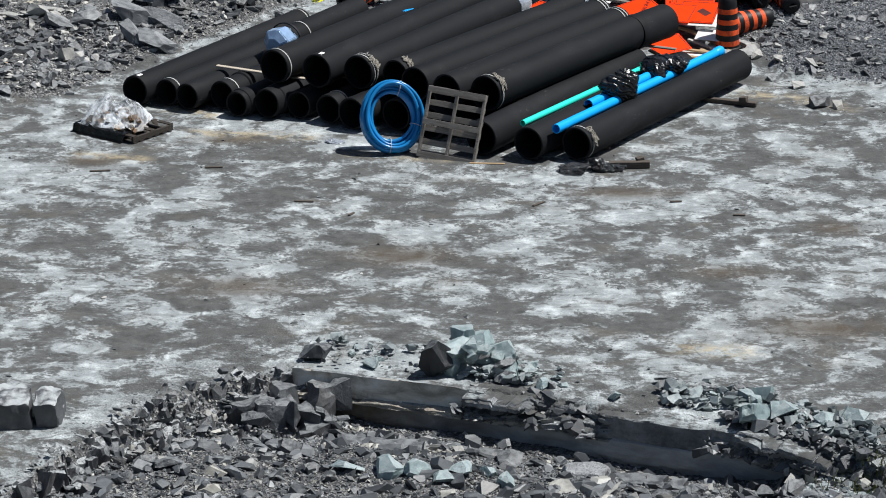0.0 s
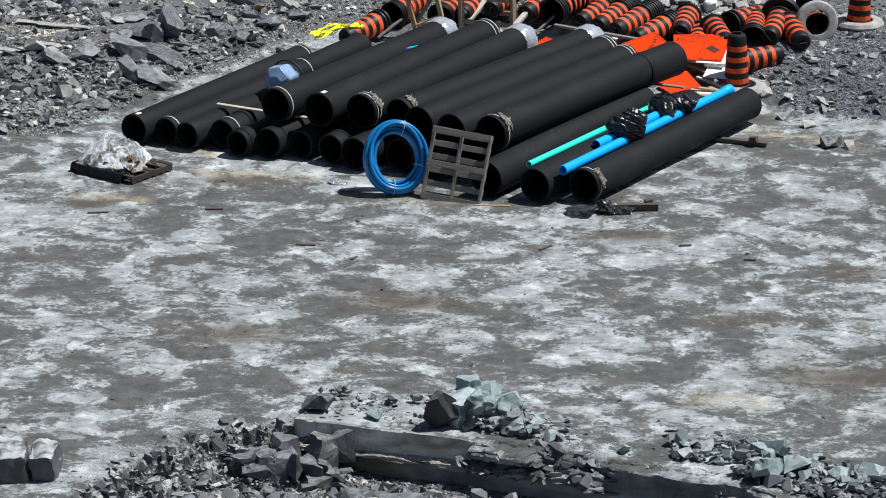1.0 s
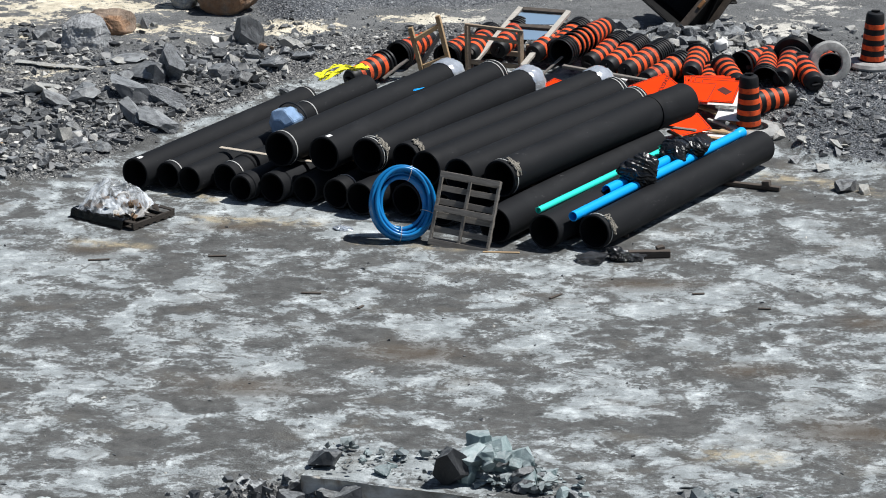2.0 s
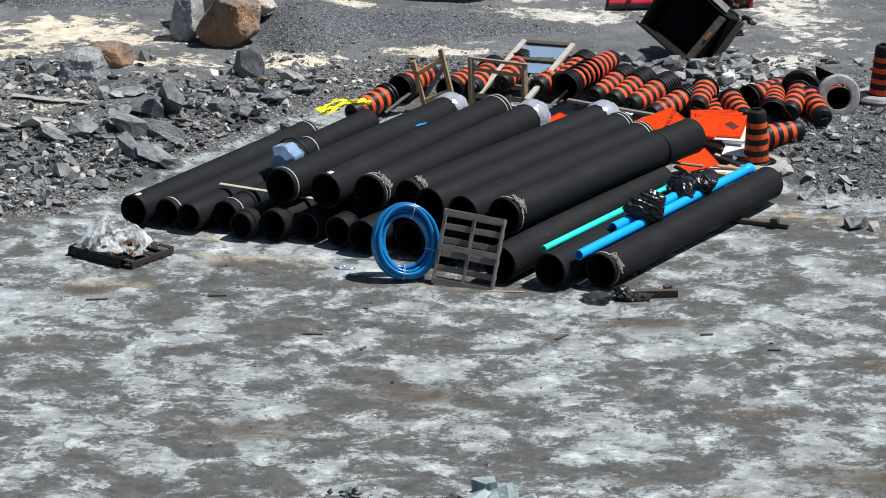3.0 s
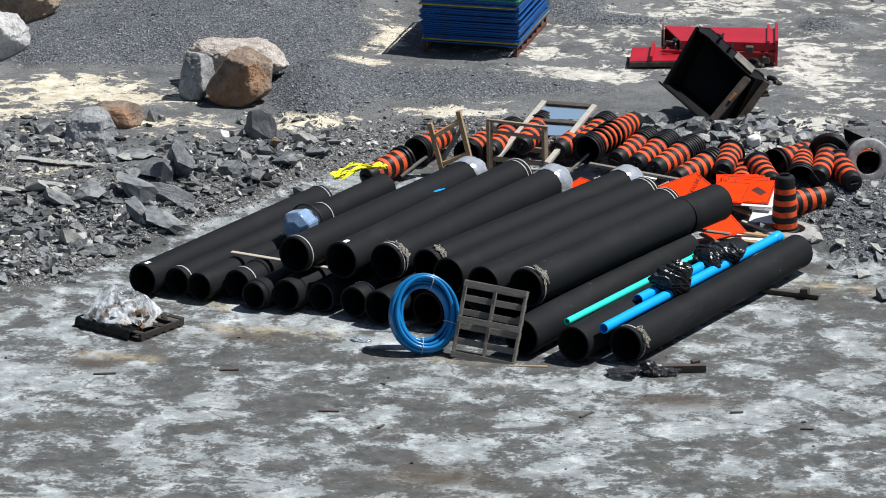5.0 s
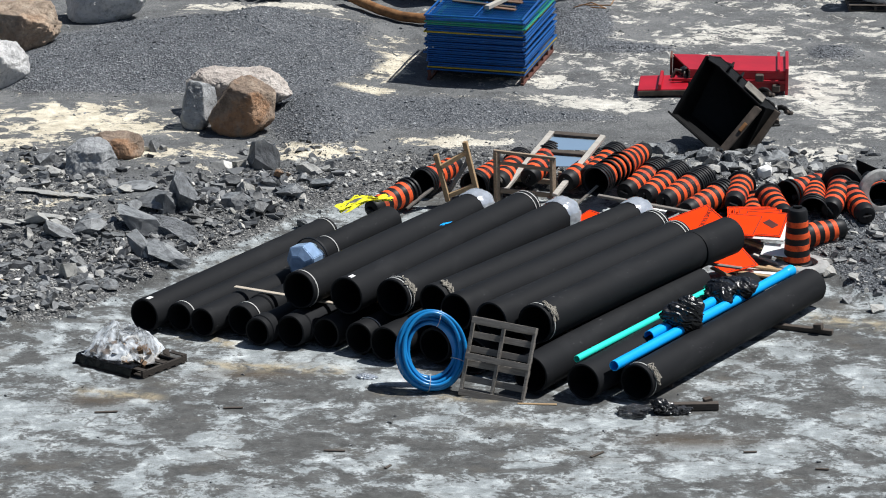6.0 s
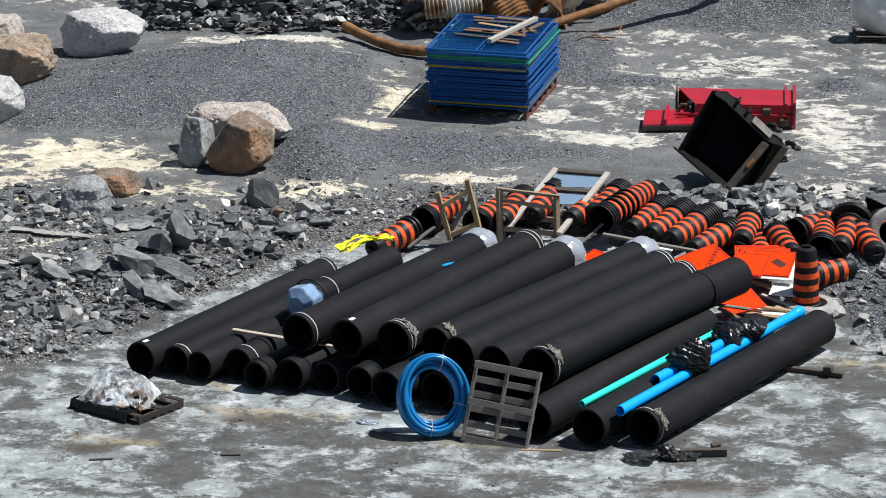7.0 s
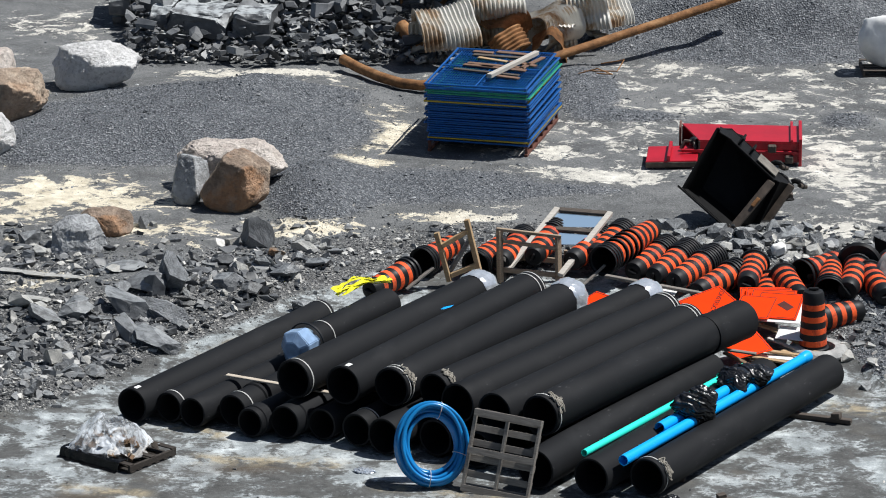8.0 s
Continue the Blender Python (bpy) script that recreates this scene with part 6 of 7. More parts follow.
split_boulder(-9.6, 21.8, 0.36, (1.5, 1.1, 1.0), ((0.1, -0.1, 1, 0.9), (0.9, -0.4, 0.2, 0.88), (0, -1, 0.1, 0.9), (-1, 0, 0.2, 0.95), (0, 1, 0, 0.95), (0, 0, -1, 1)), 12, M_BOULD_TAN, "tan boulder standing behind others", 20, 24)

# ---------------------------------------------------------------- rock ledge at the back and the cut face


def ledge(c, dims, turn, seed, label, rough=0.1, beds=0):
    """A stump of blasted bedrock: a block split into beds and joints, with a broken crest."""
    ob = thing("rock_ledge", pose(*c, 0, 0, turn), label, "rock ledge")
    rng = random.Random(seed)
    beds = beds or max(2, round(dims[2] / 0.42))
    z = -dims[2] / 2
    for j in range(beds):
        h = dims[2] / beds
        x = -dims[0] / 2 + rng.uniform(-0.1, 0.1)
        while x < dims[0] / 2 - 0.1:
            w = min(rng.uniform(0.45, 1.3), dims[0] / 2 - x + 0.1)
            deep = dims[1] * rng.uniform(0.75, 1.0)
            bm = bmesh.new()
            box(bm, w - 0.02, deep, h + 0.04)
            for k in range(3):
                v = Vector((rng.uniform(-1, 1), rng.uniform(-1, -0.2), rng.uniform(-0.1, 1))).normalized()
                reach = abs(v.x) * w / 2 + abs(v.y) * deep / 2 + abs(v.z) * h / 2
                bmesh.ops.bisect_plane(bm, geom=bm.verts[:] + bm.edges[:] + bm.faces[:], dist=0.0005, plane_co=v * reach * rng.uniform(0.72, 0.94), plane_no=v, clear_outer=True)
                cut = [e for e in bm.edges if e.is_boundary]
                if cut:
                    bmesh.ops.holes_fill(bm, edges=cut)
            bmesh.ops.triangulate(bm, faces=bm.faces[:])
            bmesh.ops.subdivide_edges(bm, edges=bm.edges[:], cuts=5, use_grid_fill=True)
            off = Vector((seed * 5.3, j * 3.1, x))
            for v in bm.verts:
                n = v.co.normalized()
                v.co += n * (rough * 0.5 * noise.fractal(v.co * 2.6 + off, 0.9, 2.0, 5) - rough * 0.5 * abs(noise.cell(v.co * 4.0 + off)))
            bmesh.ops.recalc_face_normals(bm, faces=bm.faces)
            bmesh.ops.transform(bm, matrix=pose(x + w / 2, (dims[1] - deep) / 2 + 0.12 * j + rng.uniform(-0.08, 0.08), z + h / 2, rng.uniform(-4, 4), rng.uniform(-4, 4), rng.uniform(-6, 6)), verts=bm.verts)
            part("rock_bed", bm, M_DARKROCK if dims[2] < 0.5 else M_EDGE, ob, smooth=25)
            x += w
        z += h
    return ob


DARKLEDGE, GREYLEDGE = "dark blocky blasted bedrock ledge", "grey bedrock ledge covered in rubble"
ledge((-5.3, 25.3, 0.75), (2.5, 1.4, 0.95), -8, 1, DARKLEDGE)
ledge((-3.3, 26.3, 0.9), (2.0, 1.5, 1.2), 6, 2, DARKLEDGE)
ledge((-5.6, 27.8, 0.95), (3.6, 2.2, 1.3), -4, 3, GREYLEDGE)
ledge((-1.7, 28.3, 0.9), (3.0, 2.2, 1.3), 10, 4, GREYLEDGE)
ledge((8.6, 30.2, 0.8), (3.2, 1.6, 1.1), -10, 5, DARKLEDGE)


def cut_face():
    """The saw-cut rock wall of the pit: a smooth bench at one end, broken steps at the other, a wet face below."""
    ex, ey = EDGE_X[5:16], [v - 0.1 for v in EDGE_Y[5:16]]

    def band(name, x0, x1, z0, z1, out, material, label, th=0.2, jag=0.0, wave=0.03, dusty_lit=False):
        bm = bmesh.new()
        rows = []
        n, m = int((x1 - x0) * 22), 18
        for i in range(n + 1):
            x = x0 + (x1 - x0) * i / n
            y = float(np.interp(x, ex, ey))
            tw = wave * noise.noise(Vector((x * 1.3, 0, z0))) + wave * noise.noise(Vector((x * 4, 2, z0)))
            jg = jag * (1 - 0.9 * float(smooth(2.6, 3.1, x) * smooth(5.1, 4.5, x)))
            xw = x + 0.5 * noise.noise(Vector((x * 0.9, 7, z0)))
            tw -= jg * 0.45 * noise.cell(Vector((x * 1.7, 0, 0))) ** 2 + jg * 0.3 * noise.cell(Vector((x * 4.3, 3, 0)))
            prof = [(th, z1 + tw * 0.5), (0.12, z1 + tw * 0.7), (0.03, z1 + tw)] + [(0.0, z1 - 0.02 + tw - (z1 + tw - z0) * k / m) for k in range(m + 1)]
            col = []
            for d, z in prof:
                bulge = 0.03 * noise.fractal(Vector((x * 1.2, z * 3, 4)), 1, 2, 4) + 0.03 * noise.cell(Vector((x * 0.7, z * 3, 1)))
                zw = z + 0.12 * noise.noise(Vector((x * 1.1, z, 3)))
                bulge -= jg * (0.9 * noise.cell(Vector((xw * 1.1 + 1.2 * zw, zw * 5, 5))) + 0.45 * noise.cell(Vector((xw * 3.1 - zw, zw * 11, 8))) + 0.3 * noise.noise(Vector((x * 5, z * 8, 2))))
                q = out - d + bulge
                col.append(bm.verts.new((x - q * 0.42, y - q * 0.9, z)))
            rows.append(col)
        for p, q in zip(rows, rows[1:]):
            for k in range(len(p) - 1):
                bm.faces.new((p[k], q[k], q[k + 1], p[k + 1]))
        bmesh.ops.recalc_face_normals(bm, faces=bm.faces)
        if dusty_lit:
            zone = bm.verts.layers.float_color.new("zone")
            for v in bm.verts:
                v[zone] = (0, 0, 0, 0)
            for f in bm.faces:
                f.normal_update()
                f.material_index = 1 if abs(f.normal.z) > 0.75 else 0
        ob = link(name, to_mesh(name, bm, 30), material)
        if dusty_lit:
            ob.data.materials.append(M_GROUND)
        return tagged(ob, label, "rock wall", kind="structure")

    band("rock_wall_upper", -1.6, 1.2, -0.42, 0.004, 0.06, M_SAWN, "smooth saw-cut grey-brown rock face with rusty runs", 0.36, 0.0, 0.012, True)
    band("rock_wall_upper", 0.95, 6.2, -0.4, -0.02, 0.1, M_STEP, "broken stepped slate above the cut face", 0.42, 0.17, 0.03, True)
    band("rock_wall_lip", -1.5, 2.6, -0.39, -0.335, 0.16, M_CUT, "pale broken lip of the cut rock", 0.16, 0.05, 0.03)
    band("rock_wall_lower", -1.6, 6.2, -1.1, -0.36, 0.13, M_WETFACE, "dark wet saw-cut rock face, brown turning grey", 0.2, 0.015)


cut_face()

# ---------------------------------------------------------------- loose rocks

ROCKS = []
for s in range(24):
    chunk = hull_rock(random.Random(100 + s), 9 + (s % 5) * 3, (0.8, 0.55, 0.95, 0.68)[s % 4])
    bmesh.ops.triangulate(chunk, faces=chunk.faces[:])
    bmesh.ops.subdivide_edges(chunk, edges=chunk.edges[:], cuts=2, use_grid_fill=True)
    for v in chunk.verts:
        p = v.co * 3.2 + Vector((s * 7.0, 0, 0))
        v.co += v.co.normalized() * (0.03 * noise.fractal(p, 1.0, 2.0, 3) - 0.02 * noise.cell(p * 1.3))
    ROCKS.append(to_mesh("rock", chunk))
ROCKS_BY = {}


def rock_mesh(i, material):
    key = (i, material.name)
    if key not in ROCKS_BY:
        me = ROCKS[i].copy()
        me.materials.append(material)
        ROCKS_BY[key] = me
    return ROCKS_BY[key]


def rock(x, y, s, rng, material, label, group, z=None, squash=None, sink=0.22):
    me = rock_mesh(rng.randrange(len(ROCKS)), material)
    ob = new("rock", me)
    d = squash or (rng.uniform(0.8, 1.45), rng.uniform(0.6, 1.1), rng.uniform(0.55, 1.1))
    zz = ground_z(x, y) if z is None else z
    t = 34 if s < 0.34 else 13
    ob.matrix_basis = pose(x, y, zz + s * d[2] * (0.36 - sink), rng.uniform(-t, t), rng.uniform(-t, t), rng.uniform(0, 360)) @ Matrix.Diagonal((s * d[0], s * d[1], s * d[2], 1))
    return tagged(ob, label, "rock", group)


def spread(n, rng, inside, sizes, mats, label, group, x0, x1, y0, y1, power=2.2, z=None):
    k = 0
    tries = 0
    while k < n and tries < n * 40:
        tries += 1
        x, y = rng.uniform(x0, x1), rng.uniform(y0, y1)
        if not inside(x, y):
            continue
        s = sizes[0] + (sizes[1] - sizes[0]) * rng.random() ** power
        rock(x, y, s, rng, rng.choice(mats), label, group, z(x, y, rng) if z else None)
        k += 1


rng = random.Random(77)
M_BOULD_BLACK = rock_material("black_slate", (0.012, 0.013, 0.015), (0.024, 0.026, 0.029), (0.055, 0.058, 0.063), 0.0, 0.15)
BL = lambda x: float(bankline(x))
EG = lambda x: float(np.interp(x, EDGE_X, EDGE_Y))
lump = lambda x, y, s=4: float(ripple(x, y, 1.25, s))
# a cluster of split slabs on the bank beside the pipes
SLAB = "large flat slab of broken dark slate on the bank"
for x, y, s, q, rx, ry, rz in ((-5.5, 7.4, 1.05, (1.1, 0.42, 0.36), 18, 22, -32), (-4.95, 7.35, 1.0, (1.15, 0.4, 0.4), 14, 12, -14), (-5.32, 6.4, 0.8, (1.0, 0.45, 0.45), 24, 26, -38), (-4.9, 6.15, 0.82, (1.05, 0.5, 0.42), 26, 10, -24), (-5.3, 8.3, 0.95, (1.0, 0.6, 0.5), 16, -8, -10), (-4.8, 8.45, 0.92, (0.6, 0.8, 0.75), 24, 30, 18), (-5.08, 8.15, 0.5, (0.8, 0.6, 0.9), 6, 8, 20), (-5.7, 9.15, 0.7, (1.2, 0.6, 0.3), 6, -6, 8), (-4.55, 7.9, 0.45, (1.2, 0.3, 0.4), 0, 18, 30), (-5.6, 8.0, 0.42, (0.9, 0.6, 0.7), 10, 10, 50), (-4.6, 6.95, 0.4, (1.0, 0.5, 0.5), 10, 10, -20), (-6.3, 7.15, 0.6, (1.1, 0.6, 0.7), 8, -10, 15), (-6.78, 7.1, 0.6, (1.2, 0.5, 0.45), 16, 12, -25)):
    ob = rock(x, y, s, rng, M_STEP if s > 0.85 and rng.random() < 0.5 else M_SLATE, SLAB, "slate slabs", None, q, 0.1)
    ob.matrix_basis = pose(x, y, ground_z(x, y) + s * q[2] * 0.3, rx, ry, rz) @ Matrix.Diagonal((s * q[0], s * q[1], s * q[2], 1))
for x, y, w, tn in ((-7.8, 7.76, 0.36, 4), (-7.4, 7.7, 0.3, 10), (-7.0, 7.85, 0.34, -6), (-7.55, 9.1, 0.3, 0), (-7.15, 9.0, 0.34, -4), (-6.8, 8.9, 0.26, 6), (-6.5, 8.75, 0.3, 3), (-8.2, 7.6, 0.3, 8)):
    ob = rock(x, y, w, rng, M_PALEROCK, "thin flat slab of pale rock bedded in the bank", "rocks on the bank", None, (1.5, 0.6, 0.2), 0.1)
    ob.matrix_basis = pose(x, y, ground_z(x, y) + 0.05, 5, 3, tn) @ Matrix.Diagonal((w * 1.5, w * 0.6, w * 0.22, 1))
# single rocks that stand out
for x, y, s, mt, q in ((-5.75, 9.2, 0.5, M_PALEROCK, (1.3, 0.7, 0.35)), (-3.55, 11.1, 0.78, M_SLATE, (0.75, 0.5, 1.0)), (-3.2, 10.25, 0.34, M_BOULD_BROWN, (1, 0.9, 0.9)), (-3.0, 8.95, 0.5, M_SLATE, (1.1, 0.8, 0.8)), (-2.72, 10.85, 0.42, M_PALEROCK, (1.1, 0.8, 0.8)), (-4.05, 9.65, 0.4, M_SLATE, (1, 0.8, 0.8)), (-3.9, 8.5, 0.5, M_SLATE, (1.1, 0.8, 0.7)), (-3.5, 8.2, 0.42, M_DARKROCK, (0.8, 0.8, 1)), (-3.75, 9.3, 0.3, M_PALEROCK, (1, 0.8, 0.8)), (-3.4, 9.5, 0.36, M_SLATE, (1, 0.8, 1)), (-2.6, 7.95, 0.4, M_SLATE, (1, 0.8, 0.7)), (-2.45, 9.6, 0.4, M_SLATE, (1.2, 0.8, 0.7)),
                    (-6.3, 7.45, 0.48, M_SLATE, (1, 0.8, 0.8)), (-6.45, 5.4, 0.42, M_PALEROCK, (0.8, 0.8, 1)), (-7.2, 7.7, 0.42, M_PALEROCK, (1.2, 0.8, 0.8)), (-6.95, 7.5, 0.3, M_PALEROCK, (1.1, 0.8, 0.8)), (-7.5, 11.2, 0.4, M_SLATE, (1, 0.8, 1)), (-7.2, 10.3, 0.35, M_PALEROCK, (1, 0.8, 0.8)), (-5.6, 12.3, 0.3, M_DARKROCK, (1, 0.8, 0.8)), (-3.95, 5.95, 0.3, M_SLATE, (1, 0.8, 0.7))):
    rock(x, y, s, rng, mt, "angular broken rock lying on the gravel bank", "rocks on the bank", None, q, 0.12)
spread(24, rng, lambda x, y: BL(x) + 0.5 < y < 8.2 and lump(x, y, 2) > -0.2 and x < -5.6, (0.14, 0.4), [M_SLATE, M_SLATE, M_DARKROCK], "angular grey slate rock in loose rubble on the bank", "rocks on the bank", -8.6, -5.2, 3, 8, 1.6)
spread(30, rng, lambda x, y: BL(x) + 1.2 < y < 11.5, (0.12, 0.32), [M_SLATE, M_SLATE, M_DARKROCK, M_PALEROCK], "angular grey slate rock lying on the gravel bank", "rocks on the bank", -4.6, -2.0, 6, 12, 1.8)
for x, y, s, mt in ((7.1, 3.2, 0.42, M_DARKROCK), (7.4, 3.05, 0.26, M_PALEROCK), (6.15, 5.95, 0.36, M_PALEROCK), (6.5, 5.5, 0.24, M_PALEROCK), (6.35, 4.75, 0.3, M_SLATE), (6.8, 4.3, 0.28, M_PALEROCK), (7.1, 5.2, 0.3, M_PALEROCK), (4.2, 11.3, 0.34, M_PALEROCK), (4.0, 11.55, 0.3, M_PALEROCK), (4.45, 11.6, 0.26, M_PALEROCK), (5.0, 10.95, 0.34, M_PALEROCK), (5.75, 11.15, 0.4, M_PALEROCK), (5.6, 11.5, 0.3, M_PALEROCK), (3.75, 11.4, 0.3, M_PALEROCK), (6.0, 10.7, 0.32, M_PALEROCK), (5.3, 11.45, 0.26, M_BOULD_BROWN), (3.4, 11.2, 0.3, M_PALEROCK)):
    rock(x, y, s, rng, mt, "angular broken rock lying on the gravel bank", "rocks on the bank")
can = link("plastic_can", to_mesh("plastic_can", boxed(0.26, 0.18, 0.22, None, 0.05), 40), M_WHITE)
can.matrix_basis = pose(5.36, 10.45, ground_z(5.36, 10.45) + 0.13, 8, -14, 20)
tagged(can, "small white plastic can lying on the rubble", "can")
spread(60, rng, lambda x, y: math.hypot((x - 4.75) / 1.5, (y - 11.75) / 0.9) < 1 and not (4.45 < x < 5.1 and y > 11.85), (0.18, 0.46), [M_SLATE, M_SLATE, M_STEP, M_PALEROCK, M_DARKROCK, M_DARKROCK], "angular broken rock heaped round the bucket", "rocks round the bucket", 3.2, 6.3, 10.8, 12.4, 1.5, lambda x, y, r: ground_z(x, y) + 0.16 * max(0, 1 - math.hypot((x - 4.75) / 1.4, (y - 11.7) / 0.6)) * r.random())
spread(26, rng, lambda x, y: BL(x) + 0.4 < y < 12.3, (0.12, 0.28), [M_SLATE, M_SLATE, M_PALEROCK, M_DARKROCK], "angular grey rock on the bank behind the barrels", "rocks on the bank", 3.2, 6.2, 9, 12.4, 1.8)
spread(16, rng, lambda x, y: BL(x) + 0.2 < y < 9.2, (0.1, 0.24), [M_SLATE, M_DARKROCK, M_PALEROCK], "angular grey rock on the dark bank", "rocks on the bank", 5.9, 9, 3, 9, 1.5)

# blocks heaped along the cut face
PILE = "freshly broken blue-green rock block in a heap by the pit"
for i in range(34):
    u = abs(rng.gauss(0, 0.42))
    x = 1.0 + rng.gauss(0, 0.33) + u * 1.1
    y = EG(x) + 0.42 + rng.uniform(0, 0.7) - 0.1
    hgt = max(0, 0.5 * (1 - abs(x - 0.95) / 1.4)) * rng.random()
    rock(x, y, rng.uniform(0.14, 0.42) * (1.15 if abs(x - 0.9) < 0.6 else 0.65), rng, rng.choice((M_GREEN, M_GREEN, M_GREEN, M_SLATE)), PILE, "blocks by the pit", hgt)
for x, y, s, z in ((0.85, -10.05, 0.52, 0.3), (1.1, -10.15, 0.55, 0.24), (1.4, -10.3, 0.55, 0.14), (0.75, -10.45, 0.5, 0.08), (1.55, -10.7, 0.45, 0.02)):
    rock(x, y, s, rng, M_GREEN, PILE, "blocks by the pit", z, (0.9, 0.8, 1.1))
rock(0.5, -10.5, 0.84, rng, M_BOULD_BLACK, "tall dark rock block at the end of the heap", "blocks by the pit", 0.02, (0.62, 0.6, 1.05), 0.05)
for i in range(20):
    x = rng.uniform(3.75, 6.6)
    y = EG(x) + 0.75 + rng.uniform(0, 0.6)
    rock(x, y, rng.uniform(0.1, 0.3), rng, rng.choice((M_GREEN, M_GREEN, M_SLATE)), PILE, "blocks by the pit", 0.12 * rng.random())
for x, y, s in ((5.36, -12.3, 0.6), (4.88, -12.5, 0.5), (6.36, -12.5, 0.42), (5.95, -12.6, 0.34)):
    rock(x, y, s, rng, M_GREEN, PILE, "blocks by the pit", 0.02, (0.95, 0.9, 0.95), 0.1)
for i in range(5):
    x = rng.uniform(-1.2, -0.1)
    rock(x, EG(x) + 0.5 + rng.uniform(0, 0.5), rng.uniform(0.08, 0.2), rng, rng.choice((M_GREEN, M_SLATE)), PILE, "blocks by the pit", 0)
rock(-1.3, -9.95, 0.48, rng, M_DARKROCK, "dark pointed rock beside the pit", "blocks by the pit", 0, (0.9, 0.8, 0.9), 0.1)
rock(-0.45, -10.2, 0.3, rng, M_GREEN, PILE, "blocks by the pit", 0, (1.1, 0.8, 0.7), 0.1)
# square blocks standing at the pit's corner
for x, y, dims, sd, tn in ((-5.48, -12.42, (0.6, 0.75, 0.42), 1, 5), (-4.94, -12.42, (0.34, 0.62, 0.4), 2, -3), (-6.15, -12.4, (0.6, 0.7, 0.42), 3, 2)):
    bm = bmesh.new()
    box(bm, *dims)
    bmesh.ops.subdivide_edges(bm, edges=bm.edges[:], cuts=9, use_grid_fill=True)
    off = Vector((sd * 9, 0, 0))
    for v in bm.verts:
        p = v.co.copy()
        u = Vector((abs(p.x) / dims[0], abs(p.y) / dims[1], abs(p.z) / dims[2])) * 2
        worn = 0.05 * (u.x * u.y * u.z) ** 5 + 0.02 * (max(u.x * u.y, u.y * u.z, u.x * u.z) ** 8)
        v.co = p * (1 - worn) + 0.045 * Vector((noise.fractal(p * 4 + off, 1, 2, 4), noise.fractal(p * 4 - off, 1, 2, 4), noise.fractal(p * 5 + off * 2, 1, 2, 4)))
        v.co.x *= 1 - 0.12 * p.z
    ob = link("stone_block", to_mesh("stone_block", bm, 25), M_EDGE)
    ob.matrix_basis = pose(x, y, dims[2] / 2 - 0.03, 2 * sd, -3, tn)
    tagged(ob, "squared dark stone block, powdery top painted as if lit", "stone block", "stone blocks")

# fractured columns along the crumbling edge
COLUMNS = []
for sd in range(14):
    r2 = random.Random(900 + sd)
    bm = bmesh.new()
    box(bm, 1, 1, 1)
    for v in bm.verts:
        v.co += Vector((r2.uniform(-0.24, 0.24), r2.uniform(-0.24, 0.24), r2.uniform(-0.16, 0.16)))
    for k in range(5):
        v = Vector((r2.uniform(-1, 1), r2.uniform(-1, 1), r2.uniform(-0.2, 0.8))).normalized()
        bmesh.ops.bisect_plane(bm, geom=bm.verts[:] + bm.edges[:] + bm.faces[:], dist=0.0005, plane_co=v * r2.uniform(0.36, 0.58), plane_no=v, clear_outer=True)
        cut = [e for e in bm.edges if e.is_boundary]
        if cut:
            bmesh.ops.holes_fill(bm, edges=cut)
    bmesh.ops.triangulate(bm, faces=bm.faces[:])
    bmesh.ops.subdivide_edges(bm, edges=bm.edges[:], cuts=2, use_grid_fill=True)
    for q in bm.verts:
        o = q.co * 2.6 + Vector((sd * 5.0, 0, 0))
        q.co += 0.07 * noise.noise_vector(o) - q.co.normalized() * 0.05 * abs(noise.cell(q.co * 3.4 + Vector((sd, 0, 0))))
    bmesh.ops.recalc_face_normals(bm, faces=bm.faces)
    me = to_mesh("slate_shard", bm)
    me.materials.append(M_EDGE)
    COLUMNS.append(me)
WALL = "dark fractured slate block in pit edge, powdery top painted lit"
for row, (n, drop, back) in enumerate(((64, 0.0, 0.0), (60, 0.17, 0.12), (56, 0.34, 0.28))):
    for i in range(n):
        x = -5.7 + 4.62 * i / (n - 1) + rng.uniform(-0.07, 0.07)
        e = EG(min(x, -1.6))
        slope = 1.0 if x < -2.2 else 0.5
        w, h = rng.uniform(0.12, 0.24) * rng.uniform(1.0, 1.6), rng.uniform(0.25, 0.55)
        dy = (0.04 + back + rng.uniform(-0.1, 0.14)) * slope
        top = 0.05 - drop - rng.uniform(0, 0.16) - 0.22 * float(smooth(-2.0, -1.5, x))
        ob = new("slate_block", rng.choice(COLUMNS))
        ob.matrix_basis = pose(x + dy * (0.5 if x < -3 else 0), e - dy, top - h / 2, rng.uniform(-20, 12), rng.uniform(-18, 18), rng.uniform(0, 360)) @ Matrix.Diagonal((w * 1.15, w * rng.uniform(0.8, 1.3), h, 1))
        tagged(ob, WALL, "rock", "blocks in the pit edge")
